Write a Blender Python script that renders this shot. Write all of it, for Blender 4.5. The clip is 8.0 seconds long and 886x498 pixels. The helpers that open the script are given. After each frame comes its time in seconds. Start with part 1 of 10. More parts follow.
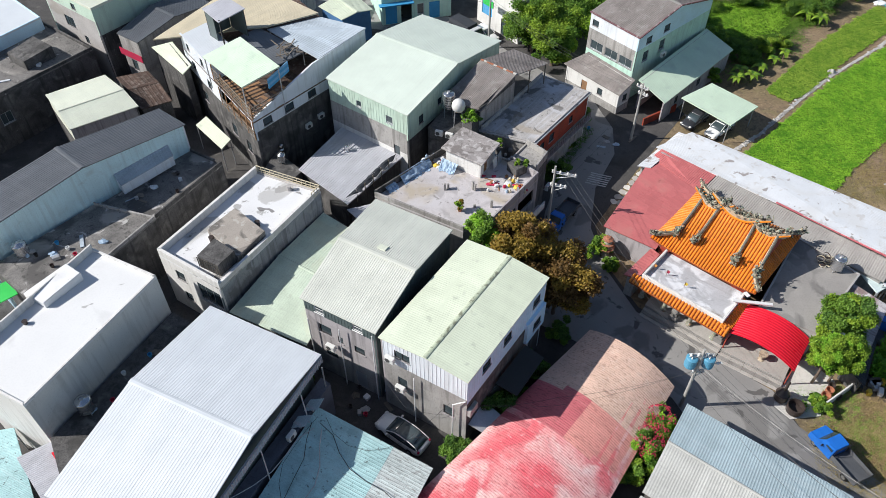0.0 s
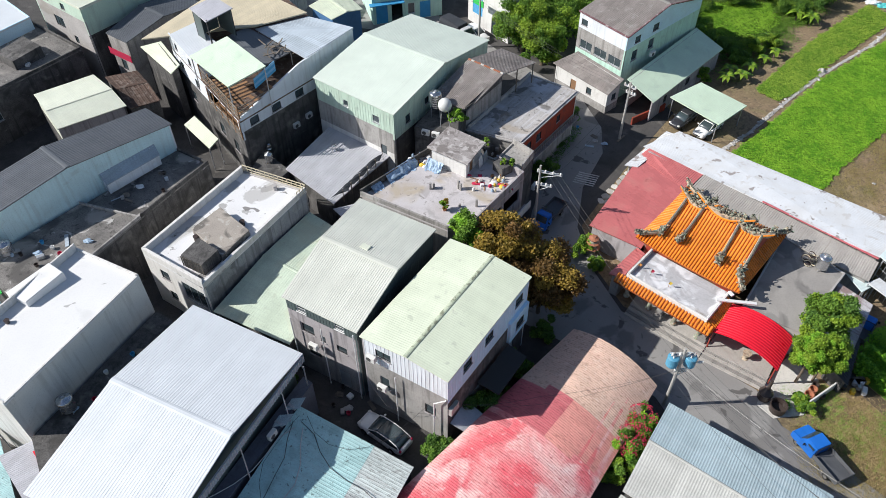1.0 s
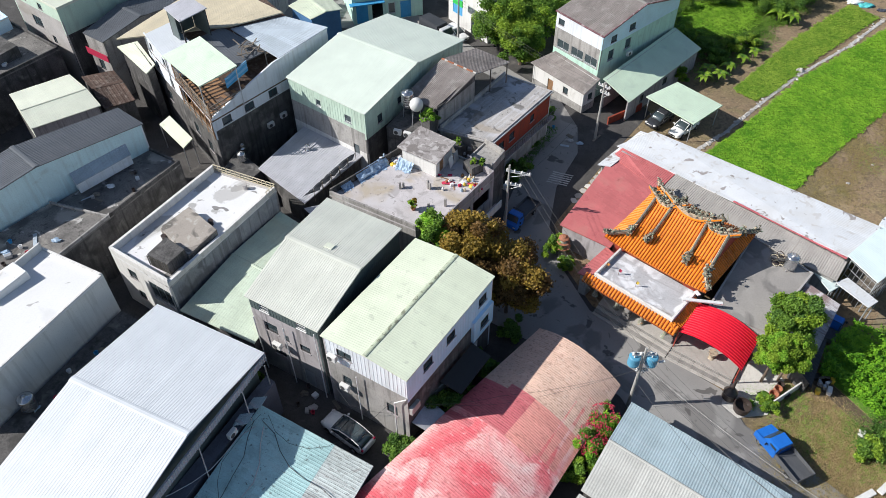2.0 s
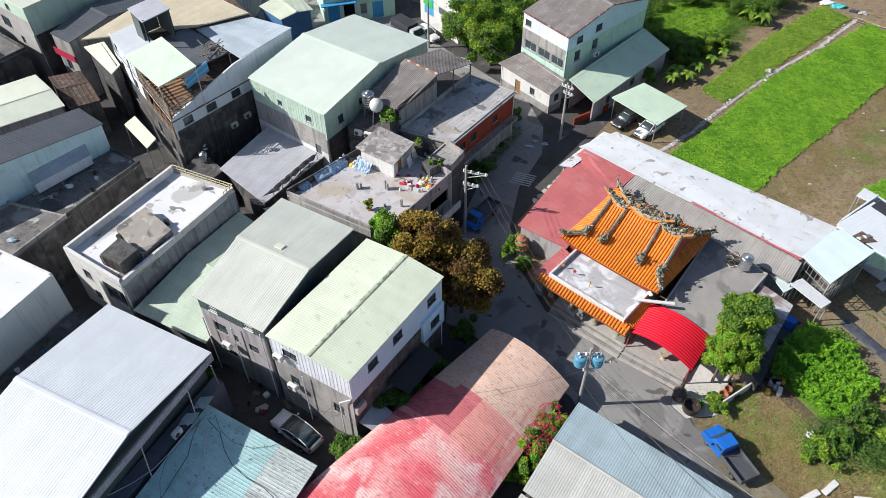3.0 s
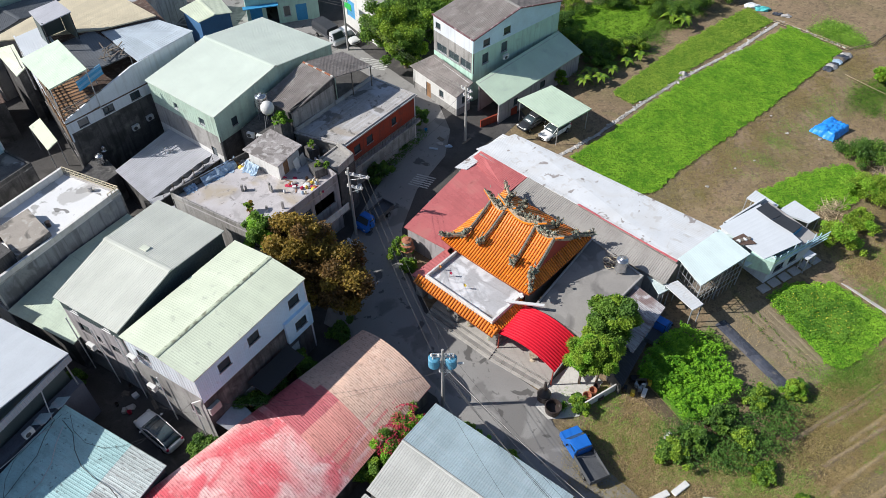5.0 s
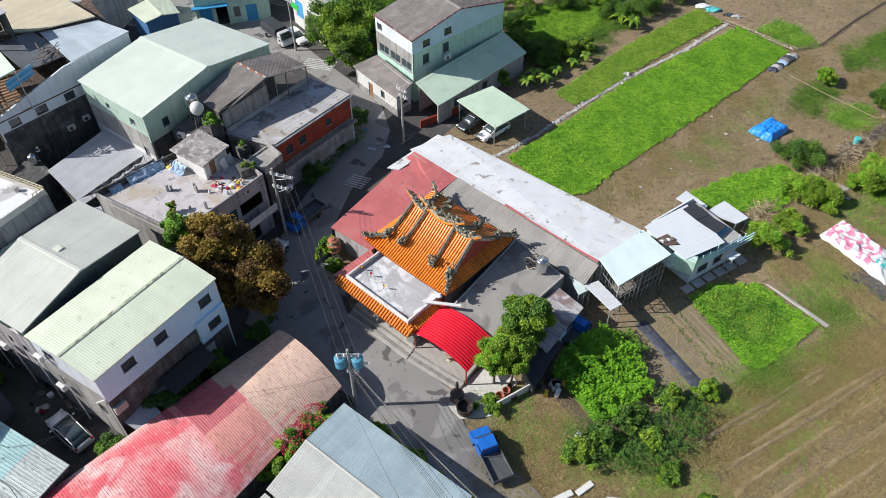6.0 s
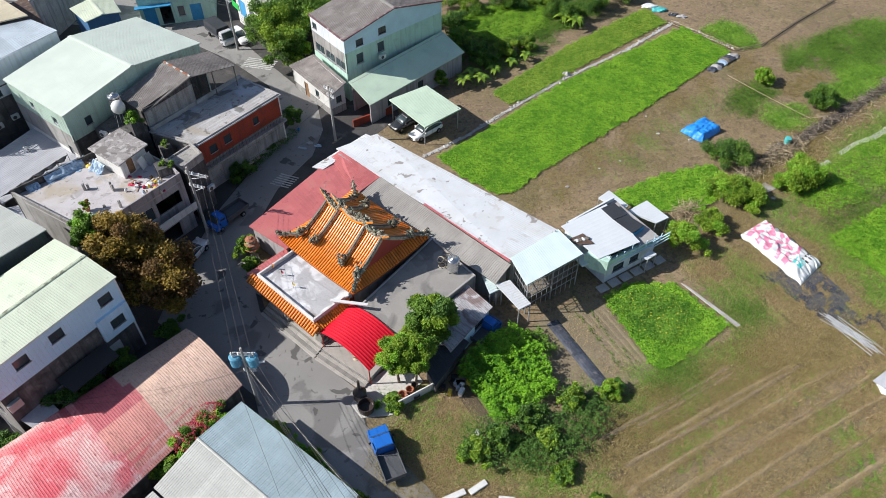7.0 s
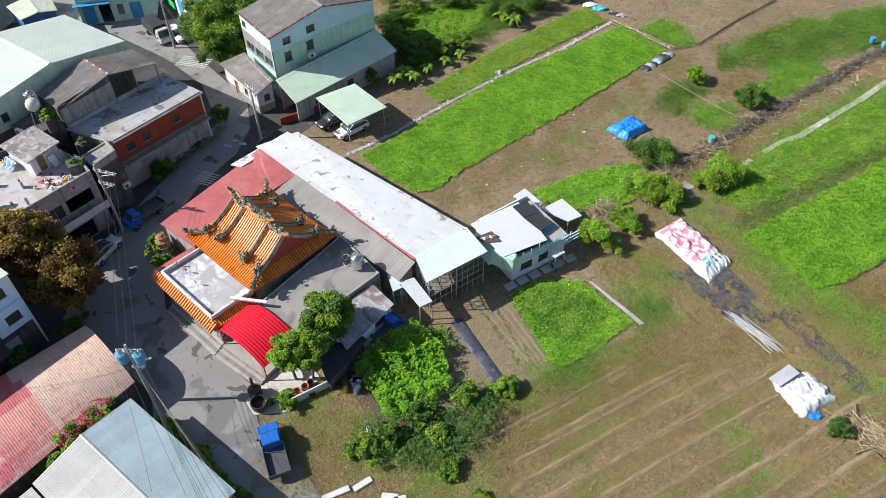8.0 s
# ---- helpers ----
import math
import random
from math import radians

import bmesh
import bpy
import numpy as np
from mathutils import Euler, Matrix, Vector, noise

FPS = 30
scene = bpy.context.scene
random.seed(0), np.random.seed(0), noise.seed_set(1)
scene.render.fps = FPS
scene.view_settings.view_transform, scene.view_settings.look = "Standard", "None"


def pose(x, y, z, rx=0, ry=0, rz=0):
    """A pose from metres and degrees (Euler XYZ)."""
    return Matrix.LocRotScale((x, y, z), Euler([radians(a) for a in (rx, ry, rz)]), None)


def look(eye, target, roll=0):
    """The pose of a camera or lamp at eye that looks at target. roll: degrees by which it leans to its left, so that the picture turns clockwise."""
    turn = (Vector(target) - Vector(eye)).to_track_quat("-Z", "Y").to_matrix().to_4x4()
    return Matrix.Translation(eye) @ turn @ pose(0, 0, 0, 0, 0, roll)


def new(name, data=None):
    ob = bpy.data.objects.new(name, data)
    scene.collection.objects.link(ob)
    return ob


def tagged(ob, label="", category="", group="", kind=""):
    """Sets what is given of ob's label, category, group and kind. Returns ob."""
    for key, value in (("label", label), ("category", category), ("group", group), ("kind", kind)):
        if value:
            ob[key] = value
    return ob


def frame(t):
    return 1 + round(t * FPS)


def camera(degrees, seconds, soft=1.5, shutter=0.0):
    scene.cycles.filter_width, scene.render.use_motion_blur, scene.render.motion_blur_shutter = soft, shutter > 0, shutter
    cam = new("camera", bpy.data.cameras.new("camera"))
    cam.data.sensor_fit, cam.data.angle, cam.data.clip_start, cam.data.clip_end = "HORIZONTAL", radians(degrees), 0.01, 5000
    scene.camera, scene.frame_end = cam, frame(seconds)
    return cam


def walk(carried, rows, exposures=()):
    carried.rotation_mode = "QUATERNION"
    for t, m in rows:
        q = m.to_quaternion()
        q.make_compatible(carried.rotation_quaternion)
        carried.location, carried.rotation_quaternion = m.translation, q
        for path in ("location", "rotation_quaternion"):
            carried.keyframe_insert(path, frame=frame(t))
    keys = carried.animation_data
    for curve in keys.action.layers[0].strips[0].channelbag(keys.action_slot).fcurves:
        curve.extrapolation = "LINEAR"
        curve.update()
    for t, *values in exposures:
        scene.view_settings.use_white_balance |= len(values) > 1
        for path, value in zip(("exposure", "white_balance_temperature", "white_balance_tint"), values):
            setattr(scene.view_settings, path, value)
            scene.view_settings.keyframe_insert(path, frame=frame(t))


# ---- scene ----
cam = camera(62.6, 8.0, soft=0.65)
METRES, EYE, TILT, LEAN, TURN = 45.5, 53.46, -46.0, 0.0, 0.0
ROWS = [
    (0.0, 0.0, 0.0, 0.0, 0.0, 0.0, -0.0),
    (0.5, 0.0121, -0.0004, -0.0005, 0.04, -0.01, 0.02),
    (1.0, 0.0345, -0.0008, -0.001, 0.13, -0.02, 0.02),
    (2.5, 0.1484, -0.0033, -0.0018, 0.35, -0.03, -0.04),
    (3.0, 0.1978, -0.0052, -0.0011, 0.38, -0.03, -0.08),
    (3.5, 0.2532, -0.0076, -0.0004, 0.44, -0.02, -0.11),
    (4.0, 0.3131, -0.01, 0.0009, 0.47, -0.02, -0.14),
    (4.5, 0.38, -0.0122, 0.0012, 0.52, 0.02, -0.14),
    (6.0, 0.6169, -0.0154, 0.0023, 0.6, 0.04, -0.19),
    (6.5, 0.7072, -0.0151, 0.0017, 0.65, 0.06, -0.22),
    (7.0, 0.8011, -0.014, 0.0004, 0.69, 0.07, -0.28),
    (7.5, 0.8989, -0.0133, -0.0015, 0.71, 0.07, -0.32),
    (8.0, 0.9997, -0.0132, -0.0029, 0.73, 0.05, -0.36),
]
walk(cam, [(t, pose(0, 0, EYE, TILT, LEAN, TURN) @ pose(METRES * x, METRES * y, METRES * z, 90 + pitch, roll, yaw)) for t, x, y, z, yaw, pitch, roll in ROWS],
     exposures=[(t, e, 6300, 10) for t, e in ((0.0, 0.04), (2.5, 0.1), (4.5, 0.04), (6.0, 0.05), (7.0, 0.1), (8.0, 0.2))])

# ---- light: a clear day, the sun low on the left ----
SUN_ELEV = 36.0
world = bpy.data.worlds.new("world")
scene.world = world
world.use_nodes = True
wn = world.node_tree.nodes
sky = wn.new("ShaderNodeTexSky")
sky.sky_type, sky.sun_disc = "NISHITA", False
sky.sun_elevation, sky.sun_rotation = radians(SUN_ELEV), radians(-92)
wn["Background"].inputs["Strength"].default_value = 0.088
world.node_tree.links.new(sky.outputs["Color"], wn["Background"].inputs["Color"])
sun = new("sun", bpy.data.lights.new("sun", "SUN"))
sun.data.energy, sun.data.angle, sun.data.color = 5.4, radians(0.5), (1.0, 0.955, 0.88)
sun.matrix_world = look((0, 0, 0), (1.38, 0.07, -1.0))
# ---- materials ----
MATS = {}


def mat(name, col, rough=0.6, metal=0.0, var=0.14, scale=0.5, fine=9.0, bump=0.15, streak=None,
        dirt=None, rnd=0.06, spec=0.4, island=0.0, drip=None, speck=None, dash=None):
    """A weathered surface: two scales of variation, streaks along an angle, patches of dirt, a tint per piece."""
    m = bpy.data.materials.new(name)
    m.use_nodes = True
    nt = m.node_tree
    n, ln = nt.nodes, nt.links
    b = n["Principled BSDF"]
    tc = n.new("ShaderNodeTexCoord")

    def noise_tex(sc, detail=4.0, vec=None, distortion=0.0):
        t = n.new("ShaderNodeTexNoise")
        t.inputs["Scale"].default_value, t.inputs["Detail"].default_value = sc, detail
        t.inputs["Distortion"].default_value = distortion
        ln.new(vec or tc.outputs["Object"], t.inputs["Vector"])
        return t.outputs["Fac"]

    def ramp(fac, lo, hi, a, z):
        r = n.new("ShaderNodeMapRange")
        r.inputs["From Min"].default_value, r.inputs["From Max"].default_value = lo, hi
        r.inputs["To Min"].default_value, r.inputs["To Max"].default_value = a, z
        ln.new(fac, r.inputs["Value"])
        return r.outputs["Result"]

    def mixc(kind, fac, a, c):
        x = n.new("ShaderNodeMix")
        x.data_type, x.blend_type = "RGBA", kind
        for sock, v in ((x.inputs["Factor"], fac), (x.inputs["A"], a), (x.inputs["B"], c)):
            if isinstance(v, bpy.types.NodeSocket):
                ln.new(v, sock)
            else:
                sock.default_value = v
        return x.outputs["Result"]

    def grey(v):
        c = n.new("ShaderNodeCombineColor")
        for i in range(3):
            ln.new(v, c.inputs[i])
        return c.outputs["Color"]

    c = (*col, 1.0)
    big = noise_tex(scale, 5.0)
    c = mixc("MULTIPLY", 1.0, c, grey(ramp(big, 0.3, 0.7, 1.0 - var, 1.0 + var)))
    small = noise_tex(fine, 6.0)
    c = mixc("MULTIPLY", 1.0, c, grey(ramp(small, 0.36, 0.64, 1.0 - 0.9 * var, 1.0 + 0.9 * var)))
    if streak is not None:
        ang, amount, scol = streak
        mp = n.new("ShaderNodeMapping")
        mp.inputs["Rotation"].default_value = (0, 0, radians(-ang))
        mp2 = n.new("ShaderNodeMapping")
        mp2.inputs["Scale"].default_value = (0.12, 2.6, 0.4)
        ln.new(tc.outputs["Object"], mp.inputs["Vector"])
        ln.new(mp.outputs["Vector"], mp2.inputs["Vector"])
        s = noise_tex(1.6, 5.0, mp2.outputs["Vector"])
        c = mixc("MIX", ramp(s, 0.5, 0.78, 0.0, amount), c, (*scol, 1.0))
    if dirt is not None:
        for dcol, amount, dsc, lo, *soft in dirt:
            d = noise_tex(dsc, 7.0, distortion=0.6)
            c = mixc("MIX", ramp(d, lo, lo + (soft[0] if soft else 0.11), 0.0, amount), c, (*dcol, 1.0))
    if dash is not None:
        ang, amount, dcol = dash
        d1, d2 = n.new("ShaderNodeMapping"), n.new("ShaderNodeMapping")
        d1.inputs["Rotation"].default_value, d2.inputs["Scale"].default_value = (0, 0, radians(-ang)), (1.3, 7.5, 1.0)
        ln.new(tc.outputs["Object"], d1.inputs["Vector"])
        ln.new(d1.outputs["Vector"], d2.inputs["Vector"])
        c = mixc("MIX", ramp(noise_tex(1.5, 3.0, d2.outputs["Vector"]), 0.57, 0.66, 0.0, amount), c, (*dcol, 1.0))
    if drip is not None:
        dm = n.new("ShaderNodeMapping")
        dm.inputs["Scale"].default_value = (2.4, 2.4, 0.16)
        ln.new(tc.outputs["Object"], dm.inputs["Vector"])
        c = mixc("MIX", ramp(noise_tex(1.0, 6.0, dm.outputs["Vector"], 0.4), 0.5, 0.66, 0.0, drip[1]), c, (*drip[0], 1.0))
    sp = (0.2 if rough > 0.8 else 0.1) if speck is None else speck
    if sp:
        c = mixc("MULTIPLY", 1.0, c, grey(ramp(noise_tex(9.0, 5.0), 0.54, 0.7, 1.0, 1.0 - sp)))
    if rnd:
        oi = n.new("ShaderNodeObjectInfo")
        c = mixc("MULTIPLY", 1.0, c, grey(ramp(oi.outputs["Random"], 0.0, 1.0, 1.0 - rnd, 1.0 + rnd)))
    if island:
        ge = n.new("ShaderNodeNewGeometry")
        c = mixc("MULTIPLY", 1.0, c, grey(ramp(ge.outputs["Random Per Island"], 0.0, 1.0, 1.0 - island, 1.0 + island)))
    ln.new(c, b.inputs["Base Color"])
    ln.new(ramp(big, 0.3, 0.7, max(0.05, rough - 0.1), min(1.0, rough + 0.1)), b.inputs["Roughness"])
    b.inputs["Metallic"].default_value = metal
    b.inputs["Specular IOR Level"].default_value = spec
    if bump:
        bp = n.new("ShaderNodeBump")
        bp.inputs["Strength"].default_value, bp.inputs["Distance"].default_value = bump, 0.03
        ln.new(small, bp.inputs["Height"])
        ln.new(bp.outputs["Normal"], b.inputs["Normal"])
    MATS[name] = m
    return m


def glass_mat(name, col=(0.05, 0.07, 0.08)):
    m = mat(name, col, rough=0.12, var=0.1, bump=0.0, spec=0.8)
    return m


def leaf_mat(name, col, col2, yellow=0.0):
    """Leaves: a tint per leaf, a little light through the blade."""
    m = bpy.data.materials.new(name)
    m.use_nodes = True
    n, ln = m.node_tree.nodes, m.node_tree.links
    b = n["Principled BSDF"]
    ge = n.new("ShaderNodeNewGeometry")
    tc = n.new("ShaderNodeTexCoord")
    no = n.new("ShaderNodeTexNoise")
    no.inputs["Scale"].default_value = 0.35
    ln.new(tc.outputs["Object"], no.inputs["Vector"])
    add = n.new("ShaderNodeMath")
    add.operation = "MULTIPLY_ADD"
    ln.new(ge.outputs["Random Per Island"], add.inputs[0])
    add.inputs[1].default_value = 0.5
    ln.new(no.outputs["Fac"], add.inputs[2])
    cr = n.new("ShaderNodeValToRGB")
    cr.color_ramp.elements[0].position, cr.color_ramp.elements[0].color = 0.4, (*col, 1)
    cr.color_ramp.elements[1].position, cr.color_ramp.elements[1].color = 1.08, (*col2, 1)
    clump = n.new("ShaderNodeTexNoise")
    clump.inputs["Scale"].default_value, clump.inputs["Detail"].default_value, clump.inputs["Roughness"].default_value = 1.5, 3.0, 0.65
    ln.new(tc.outputs["Object"], clump.inputs["Vector"])
    shift = n.new("ShaderNodeMath")
    shift.operation = "MULTIPLY_ADD"
    ln.new(clump.outputs["Fac"], shift.inputs[0])
    shift.inputs[1].default_value = 1.5
    more = n.new("ShaderNodeMath")
    more.operation = "SUBTRACT"
    ln.new(add.outputs[0], more.inputs[0])
    more.inputs[1].default_value = 0.75
    ln.new(more.outputs[0], shift.inputs[2])
    ln.new(shift.outputs[0], cr.inputs["Fac"])
    ln.new(cr.outputs["Color"], b.inputs["Base Color"])
    b.inputs["Roughness"].default_value = 0.55
    b.inputs["Specular IOR Level"].default_value = 0.3
    tr = n.new("ShaderNodeBsdfTranslucent")
    ln.new(cr.outputs["Color"], tr.inputs["Color"])
    mx = n.new("ShaderNodeMixShader")
    mx.inputs["Fac"].default_value = 0.25
    ln.new(b.outputs["BSDF"], mx.inputs[1])
    ln.new(tr.outputs["BSDF"], mx.inputs[2])
    ln.new(mx.outputs["Shader"], n["Material Output"].inputs["Surface"])
    return m


m_lichen_cap = mat("lichened_green_flashing", (0.5, 0.56, 0.42), 0.8, var=0.15, fine=6, dirt=[((0.16, 0.16, 0.11), 0.8, 2.2, 0.53, 0.08), ((0.62, 0.63, 0.5), 0.6, 5.0, 0.58)])
m_green_roof = mat("pale_green_sheet", (0.68, 0.735, 0.58), 0.5, var=0.06, streak=(60, 0.3, (0.58, 0.63, 0.5)), rnd=0.03, bump=0.05, dirt=[((0.4, 0.43, 0.35), 0.5, 1.2, 0.62)])
m_greygreen_roof = mat("grey_green_sheet", (0.64, 0.65, 0.585), 0.5, var=0.06, streak=(60, 0.3, (0.48, 0.5, 0.45)), rnd=0.03, bump=0.05)
m_white_roof = mat("white_sheet", (0.67, 0.705, 0.745), 0.45, var=0.04, streak=(63, 0.25, (0.62, 0.66, 0.7)), rnd=0.02, bump=0.04)
m_teal_roof = mat("weathered_teal_sheet", (0.42, 0.64, 0.65), 0.6, var=0.12, streak=(-28, 0.5, (0.55, 0.7, 0.7)), dirt=[((0.26, 0.4, 0.41), 0.5, 0.9, 0.56), ((0.1, 0.12, 0.12), 0.7, 3.0, 0.63, 0.05)], rnd=0.06)
# Bleached teal, made paler still for the sunlit part beside the hall's shadow.
m_teal_sunlit = mat("sunlit_bleached_teal_sheet", (0.62, 0.68, 0.67), 0.6, var=0.14, streak=(-28, 0.85, (0.36, 0.36, 0.36)), dirt=[((0.24, 0.22, 0.21), 0.6, 1.6, 0.6)], rnd=0.14, dash=(-28, 0.7, (0.16, 0.15, 0.14)))
m_teal_low = mat("dusty_green_sheet", (0.56, 0.65, 0.53), 0.6, var=0.1, streak=(-30, 0.3, (0.34, 0.42, 0.36)), rnd=0.04, dirt=[((0.6, 0.6, 0.44), 0.6, 0.25, 0.5, 0.16), ((0.36, 0.38, 0.3), 0.5, 1.3, 0.62)])
m_dark_roof = mat("charcoal_sheet", (0.13, 0.14, 0.155), 0.42, var=0.1, rnd=0.05, streak=(-28, 0.3, (0.22, 0.22, 0.23)))
m_cream_roof = mat("cream_sheet", (0.66, 0.58, 0.42), 0.55, var=0.08, rnd=0.04, streak=(60, 0.3, (0.5, 0.45, 0.34)))
m_palecream_roof = mat("pale_cream_sheet", (0.66, 0.69, 0.58), 0.5, var=0.07, rnd=0.03, streak=(60, 0.3, (0.55, 0.57, 0.48)))
m_bluegrey_roof = mat("blue_grey_sheet", (0.4, 0.5, 0.54), 0.5, var=0.1, rnd=0.06, streak=(-38, 0.4, (0.55, 0.6, 0.62)))
m_beige_roof = mat("grey_beige_sheet", (0.52, 0.52, 0.49), 0.55, var=0.1, rnd=0.06, streak=(-38, 0.4, (0.36, 0.34, 0.32)))
m_grey_roof = mat("grey_sheet", (0.5, 0.5, 0.54), 0.55, var=0.1, rnd=0.05, streak=(60, 0.35, (0.28, 0.28, 0.3)))
m_slate_wall = mat("slate_blue_render", (0.12, 0.13, 0.165), 0.85, var=0.15, rnd=0.02, drip=((0.07, 0.07, 0.085), 0.3))
m_steel_sheet = mat("weathered_blue_grey_sheet", (0.42, 0.48, 0.54), 0.5, var=0.12, rnd=0.08, streak=(60, 0.4, (0.3, 0.32, 0.36)))
m_fibre = mat("fibre_cement_sheet", (0.27, 0.24, 0.225), 0.9, var=0.16, rnd=0.12, streak=(60, 0.5, (0.17, 0.145, 0.13)), dirt=[((0.4, 0.38, 0.35), 0.5, 1.2, 0.56)])
m_fibre_light = mat("light_fibre_cement", (0.36, 0.34, 0.32), 0.9, var=0.14, rnd=0.08, streak=(48, 0.5, (0.24, 0.21, 0.19)))
m_rust_roof = mat("rusted_sheet", (0.1, 0.064, 0.05), 0.85, var=0.3, rnd=0.3, dirt=[((0.2, 0.17, 0.15), 0.6, 2.0, 0.53)])
m_red_roof = mat("faded_red_sheet", (0.7, 0.11, 0.14), 0.5, var=0.1, rnd=0.04, dirt=[((0.76, 0.46, 0.44), 0.9, 0.13, 0.4, 0.16), ((0.72, 0.2, 0.22), 0.6, 0.5, 0.54, 0.12), ((0.8, 0.62, 0.6), 0.75, 0.3, 0.5, 0.12), ((0.3, 0.06, 0.07), 0.65, 4.0, 0.6), ((0.8, 0.62, 0.6), 0.5, 3.0, 0.6)], streak=(-42, 0.35, (0.75, 0.4, 0.38)), dash=(-42, 0.7, (0.36, 0.05, 0.06)))
m_red_dull = mat("dull_red_sheet", (0.52, 0.13, 0.15), 0.55, var=0.12, rnd=0.05, streak=(-42, 0.45, (0.6, 0.26, 0.25)), dirt=[((0.3, 0.08, 0.08), 0.5, 2.5, 0.6)], dash=(-42, 0.7, (0.2, 0.04, 0.045)))
m_salmon_roof = mat("salmon_sheet", (0.68, 0.3, 0.26), 0.6, var=0.1, rnd=0.06, streak=(-42, 0.5, (0.66, 0.24, 0.22)), dirt=[((0.3, 0.15, 0.12), 0.5, 3.0, 0.64)], dash=(-42, 0.7, (0.3, 0.09, 0.08)))
m_tan_roof = mat("bleached_tan_sheet", (0.66, 0.46, 0.37), 0.65, var=0.1, rnd=0.05, streak=(-42, 0.45, (0.55, 0.34, 0.27)), dirt=[((0.3, 0.17, 0.13), 0.65, 4.0, 0.58), ((0.72, 0.56, 0.48), 0.5, 2.2, 0.56)], dash=(-42, 0.7, (0.3, 0.17, 0.13)))
m_red_tin = mat("dull_red_tin", (0.5, 0.15, 0.15), 0.3, var=0.1, rnd=0.04, dirt=[((0.5, 0.2, 0.18), 0.6, 0.4, 0.55), ((0.28, 0.07, 0.07), 0.5, 1.5, 0.64)])
m_red_bright = mat("bright_red_sheet", (0.72, 0.015, 0.035), 0.35, var=0.06, rnd=0.03)
m_white_old = mat("chalky_white_sheet", (0.64, 0.66, 0.69), 0.65, var=0.06, rnd=0.05, streak=(48, 0.3, (0.58, 0.57, 0.56)), dirt=[((0.6, 0.6, 0.6), 0.6, 0.3, 0.5, 0.1), ((0.5, 0.48, 0.46), 0.6, 1.2, 0.58, 0.08), ((0.22, 0.18, 0.16), 0.75, 0.8, 0.64, 0.025)])
m_mint_roof = mat("mint_sheet", (0.66, 0.77, 0.77), 0.5, var=0.05, rnd=0.03)
m_white_wall = mat("white_siding", (0.74, 0.78, 0.83), 0.55, var=0.06, rnd=0.02, drip=((0.45, 0.45, 0.45), 0.3), dirt=[((0.5, 0.52, 0.54), 0.35, 1.0, 0.62)])
m_green_wall = mat("light_green_siding", (0.54, 0.68, 0.57), 0.55, var=0.07, rnd=0.02, drip=((0.34, 0.4, 0.34), 0.35), dirt=[((0.34, 0.42, 0.35), 0.4, 0.8, 0.6)])
m_mint_wall = mat("green_plaster", (0.53, 0.75, 0.64), 0.85, var=0.08, rnd=0.02, drip=((0.3, 0.42, 0.36), 0.35), dirt=[((0.32, 0.44, 0.37), 0.4, 0.9, 0.58)])
# White siding; blue skylight on the shaded street side is put into its colour.
m_skylit_wall = mat("skylit_white_siding", (0.56, 0.77, 0.95), 0.55, var=0.06, rnd=0.02, dirt=[((0.45, 0.5, 0.55), 0.4, 1.0, 0.62)])
# Dark grey siding; on the white hall it is painted shade.
m_dark_siding = mat("dark_grey_and_shade_siding", (0.1, 0.13, 0.13), 0.5, var=0.1, rnd=0.02)
m_plaster = mat("white_plaster", (0.73, 0.72, 0.7), 0.85, var=0.05, rnd=0.02, drip=((0.36, 0.34, 0.31), 0.3), dirt=[((0.5, 0.47, 0.43), 0.4, 0.5, 0.6)])
m_plaster_grey = mat("grey_plaster", (0.42, 0.39, 0.4), 0.9, var=0.12, rnd=0.02, drip=((0.14, 0.13, 0.13), 0.6), dirt=[((0.24, 0.22, 0.22), 0.6, 0.5, 0.55)])
# Damp stains on a render tinted blue-grey for the shaded side of the house.
m_damp_shade_wall = mat("damp_shade_grey_render", (0.33, 0.35, 0.38), 0.9, var=0.15, rnd=0.0, drip=((0.12, 0.125, 0.13), 0.6), dirt=[((0.16, 0.165, 0.17), 0.75, 0.3, 0.5, 0.08), ((0.46, 0.48, 0.5), 0.5, 0.6, 0.57, 0.08)])
m_roof_white = mat("white_roof_coating", (0.78, 0.78, 0.79), 0.75, var=0.05, scale=0.3, rnd=0.02, dirt=[((0.5, 0.49, 0.48), 0.85, 0.24, 0.54, 0.03), ((0.36, 0.35, 0.34), 0.8, 0.5, 0.61, 0.03), ((0.14, 0.13, 0.125), 0.8, 1.0, 0.65, 0.025)])
m_roof_bright = mat("fresh_white_coating", (0.76, 0.76, 0.76), 0.7, var=0.03, scale=0.3, rnd=0.0, speck=0.03, dirt=[((0.62, 0.62, 0.62), 0.6, 0.3, 0.58, 0.12), ((0.3, 0.29, 0.28), 0.7, 1.1, 0.68, 0.05)])
m_porch_floor = mat("peeling_white_screed", (0.48, 0.48, 0.5), 0.85, var=0.12, scale=0.4, rnd=0.02, speck=0.12, streak=(-38, 0.5, (0.3, 0.29, 0.29)), dirt=[((0.78, 0.79, 0.82), 0.85, 0.55, 0.48, 0.1), ((0.24, 0.2, 0.16), 0.8, 0.33, 0.58, 0.06), ((0.3, 0.3, 0.31), 0.6, 1.6, 0.6)])
m_concrete = mat("weathered_concrete", (0.38, 0.365, 0.35), 0.92, var=0.18, rnd=0.04, drip=((0.12, 0.112, 0.105), 0.5), dirt=[((0.17, 0.163, 0.155), 0.65, 0.35, 0.5, 0.2), ((0.48, 0.46, 0.43), 0.5, 0.9, 0.58, 0.14), ((0.1, 0.095, 0.09), 0.5, 2.6, 0.62)])
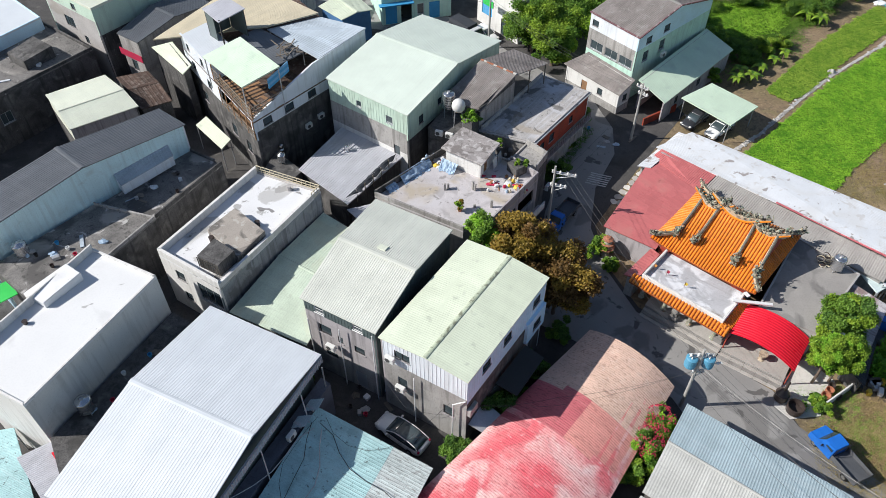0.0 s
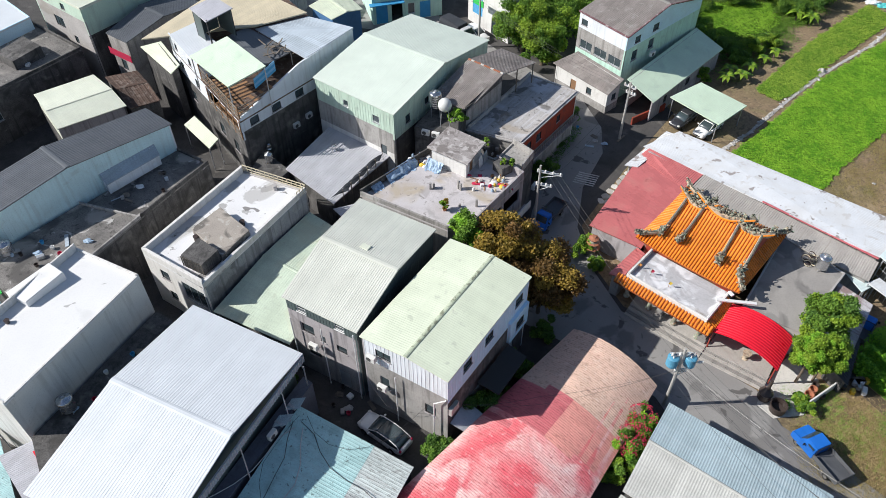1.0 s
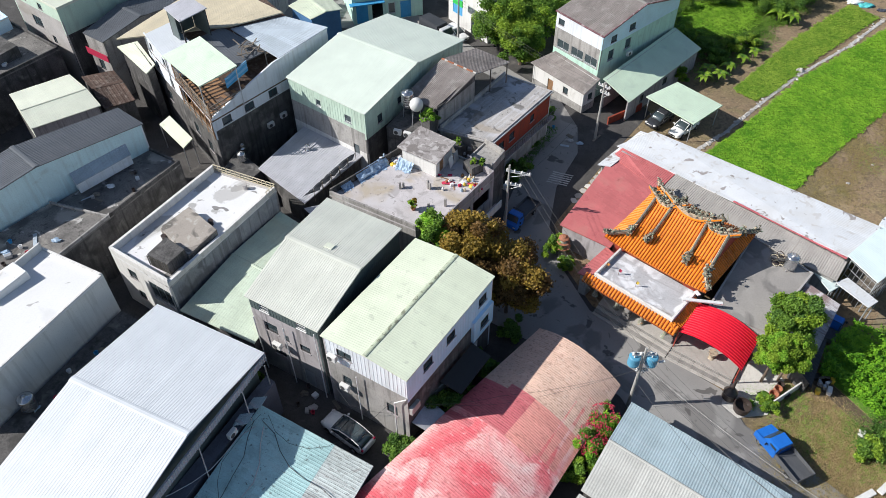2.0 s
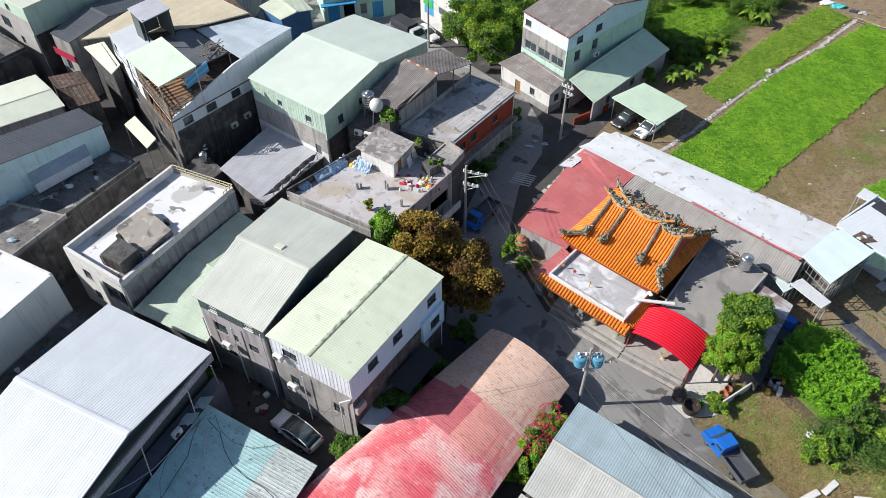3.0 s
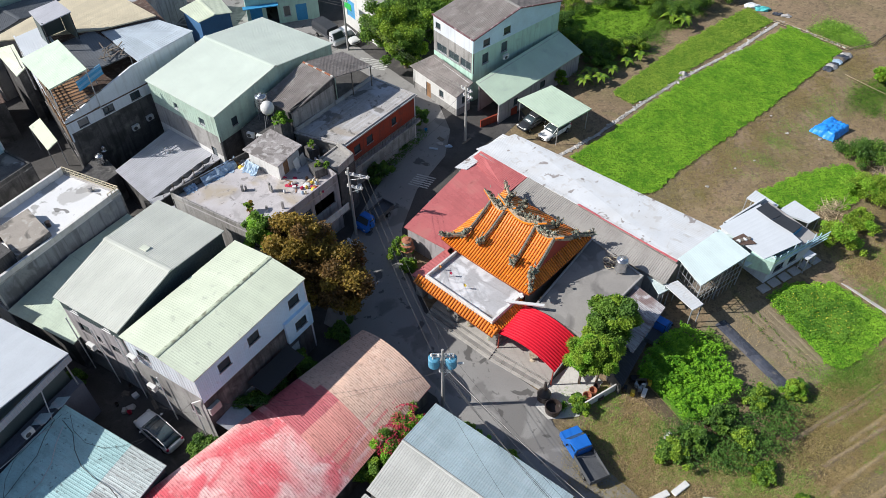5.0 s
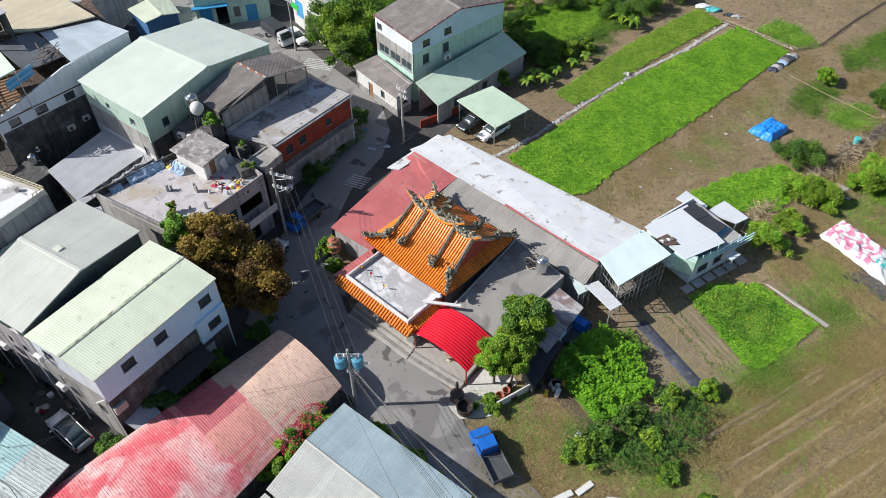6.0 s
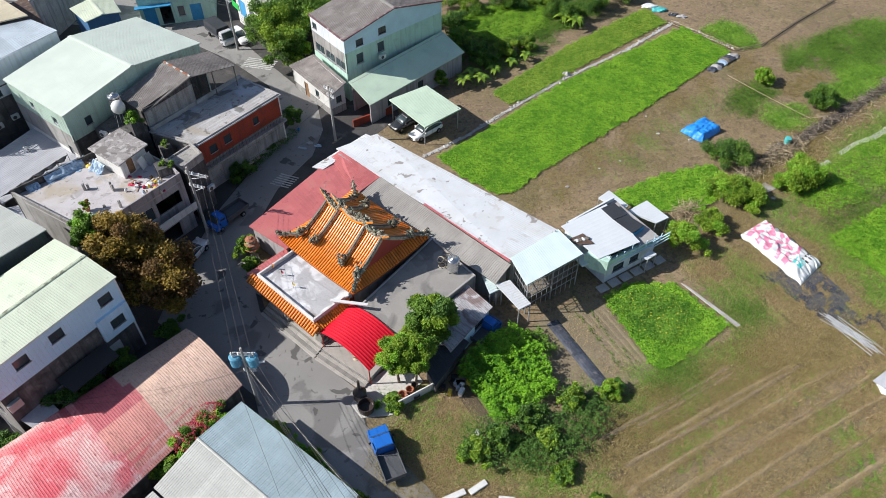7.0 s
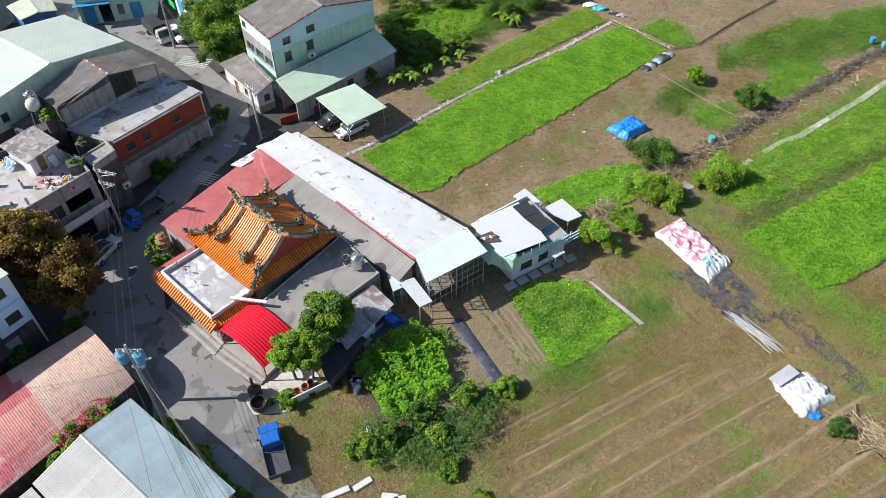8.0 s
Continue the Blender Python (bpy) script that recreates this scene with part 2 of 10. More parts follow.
# Blackened concrete; its dark tone also serves as painted shade in a recess.
m_concrete_dark = mat("blackened_and_shade_concrete", (0.125, 0.12, 0.118), 0.95, var=0.3, rnd=0.04, drip=((0.03, 0.03, 0.03), 0.55), dirt=[((0.045, 0.043, 0.042), 0.8, 0.5, 0.45, 0.2), ((0.27, 0.255, 0.24), 0.6, 0.7, 0.58, 0.14), ((0.4, 0.38, 0.36), 0.5, 2.4, 0.66)])
m_black_slab = mat("blackened_roof_slab", (0.19, 0.18, 0.172), 0.92, var=0.25, rnd=0.03, speck=0.1, dirt=[((0.08, 0.076, 0.074), 0.8, 0.3, 0.5, 0.12), ((0.4, 0.375, 0.34), 0.75, 0.22, 0.54, 0.08), ((0.6, 0.58, 0.56), 0.7, 0.7, 0.62, 0.04), ((0.05, 0.048, 0.046), 0.6, 1.8, 0.6, 0.06)])
m_side_roof = mat("puddle_stained_slab", (0.33, 0.312, 0.295), 0.85, var=0.1, rnd=0.0, speck=0.06, dirt=[((0.16, 0.15, 0.145), 0.8, 0.2, 0.5, 0.05), ((0.24, 0.23, 0.22), 0.7, 0.4, 0.52, 0.06), ((0.42, 0.4, 0.38), 0.5, 0.35, 0.6, 0.05)])
m_concrete_light = mat("light_concrete", (0.45, 0.43, 0.42), 0.9, var=0.14, rnd=0.04, dirt=[((0.27, 0.24, 0.2), 0.6, 0.3, 0.56), ((0.2, 0.19, 0.18), 0.6, 1.4, 0.66)])
m_screed = mat("pale_lilac_screed", (0.53, 0.5, 0.51), 0.9, var=0.1, rnd=0.02, speck=0.1, dirt=[((0.43, 0.36, 0.26), 0.75, 0.18, 0.5, 0.08), ((0.33, 0.31, 0.31), 0.6, 0.5, 0.54, 0.08), ((0.62, 0.6, 0.62), 0.5, 0.4, 0.58, 0.1), ((0.24, 0.22, 0.21), 0.7, 1.6, 0.61, 0.05)])
m_stain_roof = mat("stained_concrete_roof", (0.44, 0.42, 0.41), 0.9, var=0.16, rnd=0.02, speck=0.08, streak=(53, 0.6, (0.66, 0.68, 0.74)), dirt=[((0.62, 0.63, 0.68), 0.7, 0.22, 0.5, 0.1), ((0.15, 0.14, 0.13), 0.8, 0.45, 0.56, 0.06), ((0.38, 0.32, 0.25), 0.6, 0.3, 0.56, 0.1), ((0.1, 0.095, 0.09), 0.6, 1.5, 0.62, 0.04)])
m_mint_hall = mat("mint_green_sheet", (0.67, 0.74, 0.66), 0.5, var=0.05, streak=(60, 0.25, (0.6, 0.66, 0.59)), rnd=0.025, bump=0.05)
m_sage_roof = mat("sage_green_sheet", (0.58, 0.71, 0.56), 0.55, var=0.06, streak=(60, 0.25, (0.5, 0.6, 0.5)), rnd=0.02, bump=0.04, dirt=[((0.42, 0.52, 0.44), 0.4, 0.7, 0.58)])
m_skywall = mat("pale_turquoise_siding", (0.6, 0.79, 0.84), 0.6, var=0.07, rnd=0.02, drip=((0.4, 0.5, 0.52), 0.35), dirt=[((0.4, 0.48, 0.48), 0.4, 0.6, 0.6)])
m_rusty_white = mat("rust_stained_sheet", (0.5, 0.49, 0.51), 0.75, var=0.15, rnd=0.12, streak=(-40, 0.9, (0.2, 0.15, 0.15)), dirt=[((0.2, 0.13, 0.12), 0.85, 0.45, 0.48, 0.1), ((0.7, 0.7, 0.74), 0.7, 1.1, 0.58)], dash=(-50, 0.7, (0.16, 0.12, 0.12)))
m_mossy = mat("lichened_slab", (0.36, 0.33, 0.32), 0.95, var=0.2, rnd=0.03, dirt=[((0.16, 0.14, 0.13), 0.7, 1.1, 0.5, 0.08), ((0.58, 0.55, 0.54), 0.7, 1.6, 0.54, 0.08)])
m_brick = mat("red_brick_render", (0.34, 0.055, 0.028), 0.85, var=0.2, rnd=0.03, drip=((0.14, 0.04, 0.03), 0.5), dirt=[((0.17, 0.055, 0.04), 0.65, 0.8, 0.55), ((0.1, 0.05, 0.04), 0.6, 2.2, 0.62)])
m_fascia = mat("purple_brown_fascia", (0.2, 0.1, 0.11), 0.8, var=0.2, fine=5, rnd=0.05, dirt=[((0.5, 0.42, 0.42), 0.7, 1.5, 0.56, 0.05)])
m_wood = mat("worn_wood", (0.3, 0.17, 0.09), 0.85, var=0.25, fine=14, rnd=0.2)
m_wood_grey = mat("greyed_timber", (0.2, 0.17, 0.14), 0.9, var=0.25, fine=14, rnd=0.2)
m_asphalt = mat("old_asphalt", (0.29, 0.28, 0.27), 0.92, var=0.1, scale=0.2, fine=30, rnd=0, speck=0.08, dirt=[((0.33, 0.315, 0.3), 0.7, 0.12, 0.5, 0.1), ((0.17, 0.163, 0.158), 0.75, 0.22, 0.56, 0.05), ((0.085, 0.08, 0.078), 0.8, 0.5, 0.615, 0.025), ((0.09, 0.086, 0.083), 0.5, 1.7, 0.64, 0.03)])
# Yard concrete with stains; the base is darkened for shade between the houses.
m_pave = mat("shade_dark_yard_concrete", (0.085, 0.08, 0.078), 0.95, var=0.22, scale=0.3, rnd=0, dirt=[((0.04, 0.038, 0.036), 0.7, 0.3, 0.48, 0.2), ((0.2, 0.185, 0.165), 0.5, 0.5, 0.6, 0.12), ((0.03, 0.03, 0.03), 0.5, 2.0, 0.6)])
m_apron = mat("pale_apron_concrete", (0.43, 0.405, 0.375), 0.92, var=0.12, rnd=0.05, speck=0.12, dirt=[((0.32, 0.3, 0.27), 0.6, 0.5, 0.54, 0.18)])
m_step = mat("grey_step_stone", (0.27, 0.255, 0.24), 0.9, var=0.14, rnd=0.1, dirt=[((0.15, 0.142, 0.135), 0.6, 0.7, 0.54, 0.16)])
m_paint = mat("worn_road_paint", (0.55, 0.55, 0.53), 0.85, var=0.2, rnd=0.06, dirt=[((0.15, 0.15, 0.15), 0.8, 3.0, 0.55)])
m_tile = mat("orange_glazed_tile", (0.8, 0.245, 0.022), 0.34, var=0.12, rnd=0.12, spec=0.5, dirt=[((0.42, 0.12, 0.025), 0.55, 1.1, 0.57, 0.12), ((0.3, 0.11, 0.04), 0.6, 4.0, 0.62)])
# Tile orange darkened to paint the shade between the cover tiles.
m_tile_under = mat("shade_toned_tile_bed", (0.3, 0.07, 0.02), 0.7, var=0.2, rnd=0.0)
m_ornament = mat("painted_ornament", (0.24, 0.23, 0.18), 0.75, var=0.4, scale=3, island=0.65, rnd=0.05, dirt=[((0.08, 0.2, 0.15), 0.75, 3.0, 0.53), ((0.42, 0.18, 0.07), 0.65, 4.0, 0.58), ((0.5, 0.5, 0.46), 0.6, 6.0, 0.6)])
m_ridge = mat("ridge_plaster", (0.5, 0.41, 0.3), 0.85, var=0.2, rnd=0.05, dirt=[((0.16, 0.14, 0.12), 0.75, 2.5, 0.5, 0.1), ((0.5, 0.16, 0.04), 0.5, 5.0, 0.6)])
m_ridge_dark = mat("sooty_ridge_glaze", (0.13, 0.12, 0.1), 0.6, var=0.3, fine=8, rnd=0.05, dirt=[((0.06, 0.16, 0.13), 0.7, 3.0, 0.54), ((0.34, 0.29, 0.22), 0.6, 6.0, 0.58)])
m_temple_red = mat("temple_red_paint", (0.38, 0.06, 0.04), 0.6, var=0.1, rnd=0.05)
m_steel = mat("stainless_steel", (0.62, 0.63, 0.65), 0.25, metal=0.9, var=0.1, bump=0.02)
m_galv = mat("galvanised_pipe", (0.5, 0.51, 0.53), 0.45, metal=0.5, var=0.15, bump=0.05)
m_dark = mat("black_frame", (0.03, 0.03, 0.032), 0.5, var=0.1, bump=0)
m_alu = mat("aluminium_frame", (0.5, 0.52, 0.54), 0.45, metal=0.4, var=0.08, bump=0)
m_white_frame = mat("white_frame", (0.75, 0.75, 0.75), 0.5, var=0.05, bump=0)
m_glass = glass_mat("window_glass")
m_ac = mat("ac_casing", (0.72, 0.72, 0.7), 0.5, var=0.06, dirt=[((0.4, 0.36, 0.3), 0.4, 2.5, 0.6)])
m_fan = mat("fan_grille", (0.08, 0.08, 0.08), 0.6, var=0.1)
m_rubber = mat("tyre_rubber", (0.02, 0.02, 0.02), 0.85, var=0.1)
m_car_grey = mat("silver_car_paint", (0.66, 0.67, 0.69), 0.3, metal=0.2, var=0.03, bump=0, spec=0.6)
m_car_white = mat("white_car_paint", (0.82, 0.82, 0.82), 0.25, var=0.03, bump=0, spec=0.6)
m_car_dark = mat("dark_car_paint", (0.04, 0.042, 0.05), 0.25, var=0.05, bump=0, spec=0.6)
m_car_blue = mat("blue_truck_paint", (0.02, 0.16, 0.6), 0.35, var=0.06, bump=0, spec=0.5)
m_bed = mat("worn_truck_bed", (0.11, 0.115, 0.125), 0.6, var=0.15, bump=0.05)
m_blue_tarp = mat("blue_tarpaulin", (0.03, 0.27, 0.82), 0.45, var=0.16, bump=0.6, fine=4)
m_pale_tarp = mat("pale_blue_sheet_plastic", (0.36, 0.48, 0.62), 0.5, var=0.2, bump=0.5, fine=4)
m_white_tarp = mat("white_tarpaulin", (0.74, 0.76, 0.77), 0.55, var=0.08, bump=0.5, fine=3, dirt=[((0.5, 0.46, 0.4), 0.5, 0.8, 0.62)])
m_pink_print = mat("pink_print_tarpaulin", (0.74, 0.24, 0.38), 0.5, var=0.14, bump=0.4, fine=4, dirt=[((0.78, 0.6, 0.66), 0.6, 1.6, 0.52)])
m_teal_print = mat("teal_print_tarpaulin", (0.1, 0.5, 0.5), 0.5, var=0.12, bump=0.3, fine=4)
m_mulch = mat("black_plastic_film", (0.07, 0.075, 0.095), 0.28, var=0.25, bump=0.8, fine=3, spec=0.7, dirt=[((0.22, 0.19, 0.15), 0.55, 1.2, 0.58)])
m_soil_wet = mat("dark_soil", (0.12, 0.09, 0.06), 0.95, var=0.2, fine=6, bump=0.6)
m_soil = mat("brown_soil", (0.25, 0.2, 0.13), 0.95, var=0.16, fine=5, bump=0.6, streak=(30, 0.5, (0.3, 0.25, 0.13)), dirt=[((0.2, 0.2, 0.08), 0.6, 0.4, 0.52, 0.2), ((0.15, 0.11, 0.07), 0.5, 1.5, 0.58, 0.12)])
m_straw = mat("dry_straw_soil", (0.33, 0.265, 0.15), 0.95, var=0.2, fine=7, bump=0.6, streak=(30, 0.6, (0.25, 0.23, 0.1)))
m_stone = mat("pale_field_stone", (0.46, 0.44, 0.41), 0.9, var=0.2, rnd=0.2)
m_terra = mat("terracotta", (0.4, 0.16, 0.09), 0.8, var=0.15)
m_jar = mat("dark_glazed_jar", (0.06, 0.045, 0.04), 0.35, var=0.15)
m_bark = mat("bark", (0.16, 0.12, 0.09), 0.95, var=0.25, fine=12, bump=0.6)
m_pole = mat("pole_concrete", (0.4, 0.39, 0.37), 0.85, var=0.12)
m_cable = mat("cable_sheath", (0.05, 0.05, 0.052), 0.6, var=0.1, bump=0)
m_transformer = mat("transformer_blue", (0.1, 0.32, 0.48), 0.5, var=0.12)
m_steel_pale = mat("pale_galvanised_arm", (0.62, 0.63, 0.64), 0.5, metal=0.1, var=0.12, bump=0.02, dirt=[((0.3, 0.2, 0.13), 0.6, 3.0, 0.6)])
m_ceramic = mat("insulator_porcelain", (0.7, 0.69, 0.66), 0.3, var=0.05)
m_blue_paint = mat("blue_painted_metal", (0.06, 0.32, 0.6), 0.5, var=0.1)
m_blue_pale = mat("sun_bleached_blue_sheet", (0.2, 0.45, 0.72), 0.5, var=0.12)
m_pale_blue = mat("pale_blue_metal", (0.58, 0.77, 0.9), 0.5, var=0.08)
m_red_awning = mat("crimson_banner", (0.5, 0.03, 0.08), 0.6, var=0.1)
m_green_bright = mat("bright_green_panel", (0.05, 0.55, 0.1), 0.5, var=0.05)
m_black_net = mat("black_shade_cloth", (0.04, 0.045, 0.055), 0.8, var=0.15)
m_orange_cloth = mat("orange_flag", (0.7, 0.3, 0.08), 0.7, var=0.1)
m_yellow = mat("yellow_plastic", (0.7, 0.5, 0.06), 0.5, var=0.1)

l_bean = leaf_mat("bean_leaf", (0.122, 0.338, 0.02), (0.34, 0.6, 0.05))
l_bean_old = leaf_mat("yellowing_leaf", (0.16, 0.33, 0.03), (0.38, 0.52, 0.07))
l_bright = leaf_mat("bright_leaf", (0.13, 0.32, 0.02), (0.36, 0.6, 0.06))
l_dark = leaf_mat("dark_leaf", (0.045, 0.11, 0.02), (0.13, 0.25, 0.045))
l_mid = leaf_mat("mid_leaf", (0.06, 0.145, 0.018), (0.19, 0.33, 0.045))
l_gold = leaf_mat("golden_leaf", (0.16, 0.12, 0.018), (0.4, 0.27, 0.05))
l_rustleaf = leaf_mat("russet_leaf", (0.09, 0.055, 0.017), (0.24, 0.14, 0.045))
l_grass = leaf_mat("grass_blade", (0.26, 0.205, 0.07), (0.42, 0.345, 0.14))
l_dry = leaf_mat("dry_grass", (0.34, 0.245, 0.125), (0.56, 0.43, 0.22))
l_flower = leaf_mat("crimson_flower", (0.4, 0.02, 0.06), (0.7, 0.08, 0.14))
l_vine = leaf_mat("vine_leaf", (0.075, 0.24, 0.014), (0.27, 0.54, 0.035))
l_shrub = leaf_mat("shrub_leaf", (0.11, 0.22, 0.016), (0.34, 0.48, 0.05))
l_gourd = leaf_mat("gourd_leaf", (0.07, 0.2, 0.02), (0.22, 0.42, 0.05))
l_yellow = leaf_mat("yellow_petal", (0.6, 0.5, 0.04), (0.8, 0.68, 0.1))
l_turf = leaf_mat("turf_blade", (0.13, 0.29, 0.03), (0.3, 0.5, 0.08))
m_blue_dull = mat("dull_blue_shutter", (0.07, 0.17, 0.34), 0.6, var=0.15)
m_concrete_pale = mat("pale_broken_concrete", (0.64, 0.62, 0.58), 0.9, var=0.14, rnd=0.04, dirt=[((0.33, 0.3, 0.25), 0.6, 0.9, 0.58), ((0.3, 0.27, 0.2), 0.6, 3.0, 0.62)])
m_cable_pale = mat("weathered_grey_cable", (0.45, 0.44, 0.42), 0.6, var=0.1, bump=0)
# ---- building blocks ----
def V(*a):
    return Vector(a)


def world_of(ob):
    p = Vector((0, 0, 0))
    while ob is not None:
        p = p + ob.location
        ob = ob.parent
    return p


def thing(name, at, label, category, group="", kind=""):
    ob = new(name)
    ob.location = at
    ob.empty_display_size = 0.3
    return tagged(ob, label, category, group, kind)


def mesh_ob(name, me, material, parent, label="", kind=""):
    if material is not None and not me.materials:
        me.materials.append(material)
    ob = new(name, me)
    ob.parent = parent
    return tagged(ob, label, kind=kind)


def part(name, bm, material, parent, label="", kind=""):
    """Links a bmesh, given in the world's coordinates, as one mesh under a thing or a part."""
    bm.normal_update()
    me = bpy.data.meshes.new(name)
    if parent is not None:
        bmesh.ops.translate(bm, verts=bm.verts, vec=-world_of(parent))
    bm.to_mesh(me)
    bm.free()
    return mesh_ob(name, me, material, parent, label, kind)


def flat_part(name, bm, material, label, category="", kind="structure", at=None):
    """A mesh that is a top-level thing by itself."""
    o = Vector(at) if at else sum((v.co for v in bm.verts), Vector()) / max(1, len(bm.verts))
    if not at:
        o.z = min(v.co.z for v in bm.verts)
    bmesh.ops.translate(bm, verts=bm.verts, vec=-o)
    bm.normal_update()
    me = bpy.data.meshes.new(name)
    bm.to_mesh(me)
    bm.free()
    me.materials.append(material)
    ob = new(name, me)
    ob.location = o
    return tagged(ob, label, category, kind=kind)


def B():
    return bmesh.new()


def box(bm, c, size, rz=0.0, bevel=0.0, rx=0.0, ry=0.0):
    g = bmesh.ops.create_cube(bm, size=1.0, matrix=pose(*c, rx, ry, rz) @ Matrix.Diagonal((*size, 1)))
    if bevel:
        es = {e for v in g["verts"] for e in v.link_edges}
        bmesh.ops.bevel(bm, geom=list(es), offset=bevel, segments=2, affect="EDGES")
    return bm


def prism(bm, poly, z0, z1):
    """poly: xy corners anticlockwise; z1 a number or one height per corner."""
    n = len(poly)
    top = z1 if isinstance(z1, (list, tuple)) else [z1] * n
    bot = z0 if isinstance(z0, (list, tuple)) else [z0] * n
    a = [bm.verts.new((p[0], p[1], h)) for p, h in zip(poly, bot)]
    b = [bm.verts.new((p[0], p[1], h)) for p, h in zip(poly, top)]
    bm.faces.new(list(reversed(a)))
    bm.faces.new(b)
    for i in range(n):
        j = (i + 1) % n
        bm.faces.new((a[i], a[j], b[j], b[i]))
    return bm


def bar(bm, p, q, r, sides=6, r2=None):
    """A round bar from p to q."""
    p, q = Vector(p), Vector(q)
    d = q - p
    m = Matrix.Translation((p + q) / 2) @ d.to_track_quat("Z", "Y").to_matrix().to_4x4()
    bmesh.ops.create_cone(bm, cap_ends=True, segments=sides, radius1=r, radius2=r if r2 is None else r2, depth=d.length, matrix=m)
    return bm


def beam(bm, p, q, w, h):
    """A squared beam from p to q, h measured upright."""
    p, q = Vector(p), Vector(q)
    d = q - p
    u = d.normalized()
    s = u.cross(Vector((0, 0, 1)))
    s = s.normalized() if s.length > 1e-4 else Vector((1, 0, 0))
    t = s.cross(u).normalized()
    vs = []
    for e in (p, q):
        for a, b in ((-1, -1), (1, -1), (1, 1), (-1, 1)):
            vs.append(bm.verts.new(e + s * (a * w / 2) + t * (b * h / 2)))
    for f in ((0, 1, 2, 3), (7, 6, 5, 4), (0, 4, 5, 1), (1, 5, 6, 2), (2, 6, 7, 3), (3, 7, 4, 0)):
        bm.faces.new([vs[i] for i in f])
    bmesh.ops.recalc_face_normals(bm, faces=bm.faces)
    return bm


def lathe(bm, c, profile, sides=16):
    """A turned body: profile is (radius, height) from the foot up."""
    rings = []
    for r, h in profile:
        rings.append([bm.verts.new((c[0] + r * math.cos(6.28319 * i / sides), c[1] + r * math.sin(6.28319 * i / sides), c[2] + h)) for i in range(sides)])
    for a, b in zip(rings, rings[1:]):
        for i in range(sides):
            j = (i + 1) % sides
            bm.faces.new((a[i], a[j], b[j], b[i]))
    bm.faces.new(list(reversed(rings[0])))
    bm.faces.new(rings[-1])
    return bm


def lump(bm, c, r, sub=2, rough=0.25, squash=(1, 1, 1), seed=0.0):
    g = bmesh.ops.create_icosphere(bm, subdivisions=sub, radius=1.0)
    for v in g["verts"]:
        k = 1 + rough * noise.noise(v.co * 1.7 + Vector((seed, seed * 2.1, c[0])))
        v.co = Vector((v.co.x * r * squash[0] * k + c[0], v.co.y * r * squash[1] * k + c[1], v.co.z * r * squash[2] * k + c[2]))
    return bm


def lerp(a, b, t):
    return a + (b - a) * t


def centre(poly):
    return (sum(p[0] for p in poly) / len(poly), sum(p[1] for p in poly) / len(poly), 0.0)


def inset(poly, d):
    """Moves the edges of a convex anticlockwise polygon inwards by d (a number or one per edge)."""
    n = len(poly)
    ds = d if isinstance(d, (list, tuple)) else [d] * n
    lines = []
    for i in range(n):
        a, b = Vector(poly[i][:2]), Vector(poly[(i + 1) % n][:2])
        u = (b - a).normalized()
        nrm = Vector((-u.y, u.x))
        lines.append((a + nrm * ds[i], u))
    out = []
    for i in range(n):
        p, u = lines[i - 1]
        q, w = lines[i]
        den = u.x * w.y - u.y * w.x
        t = ((q.x - p.x) * w.y - (q.y - p.y) * w.x) / den
        out.append((p.x + u.x * t, p.y + u.y * t))
    return out


# ---- sheet roofs: every sheet a piece of its own, with its ribs ----
def sheets(parent, P0, P1, Q1, Q0, material, pitch=0.3, h=0.024, per=3, bulge=0.0, segs=1, seed=1, name="roof_sheet", pick=None, split=1, sag=0.0):
    """Ribbed sheets over the patch whose eave is P0-P1 and whose top is Q0-Q1. Ribs run from eave to top."""
    rng = random.Random(seed)
    P0, P1, Q0, Q1 = (Vector(p) for p in (P0, P1, Q0, Q1))
    width = max((P1 - P0).length, (Q1 - Q0).length)
    n = max(2, round(width / pitch))
    org = world_of(parent)
    nrm = (P1 - P0).cross(Q0 - P0).normalized()
    if nrm.z < 0:
        nrm = -nrm
    k, i = 0, 0
    prof = ((0.0, 0), (0.5, 0), (0.62, 1), (0.88, 1), (1.0, 0))
    while i < n:
        j = min(n, i + per)
        for sp in range(split):
            v0, v1 = sp / split, min(1.0, (sp + 1) / split + (0.012 if split > 1 else 0))
            lift = rng.uniform(0, 0.006) + 0.012 * (sp if split > 1 else 0)
            verts, faces = [], []
            m = max(1, segs // split) if split > 1 else segs
            us = [(a + f, z) for a in range(i, j) for f, z in (prof[:-1] if a < j - 1 else prof)]
            us[-1] = (us[-1][0] + 0.04, us[-1][1])
            for r in range(m + 1):
                v = lerp(v0, v1, r / m)
                for a, z in us:
                    u = a / n
                    p = lerp(lerp(P0, P1, u), lerp(Q0, Q1, u), v)
                    p = p + nrm * (z * h + lift) + Vector((0, 0, bulge * 4 * v * (1 - v) - sag * 4 * u * (1 - u)))
                    verts.append(p - org)
            w = len(us)
            for r in range(m):
                for c in range(w - 1):
                    faces.append((r * w + c, r * w + c + 1, (r + 1) * w + c + 1, (r + 1) * w + c))
            me = bpy.data.meshes.new(name)
            me.from_pydata(verts, [], faces)
            me.update()
            mm = material if pick is None else pick((i + j) / 2 / n, (v0 + v1) / 2, rng)
            mesh_ob(name, me, mm, parent)
            k += 1
        i = j
    return k


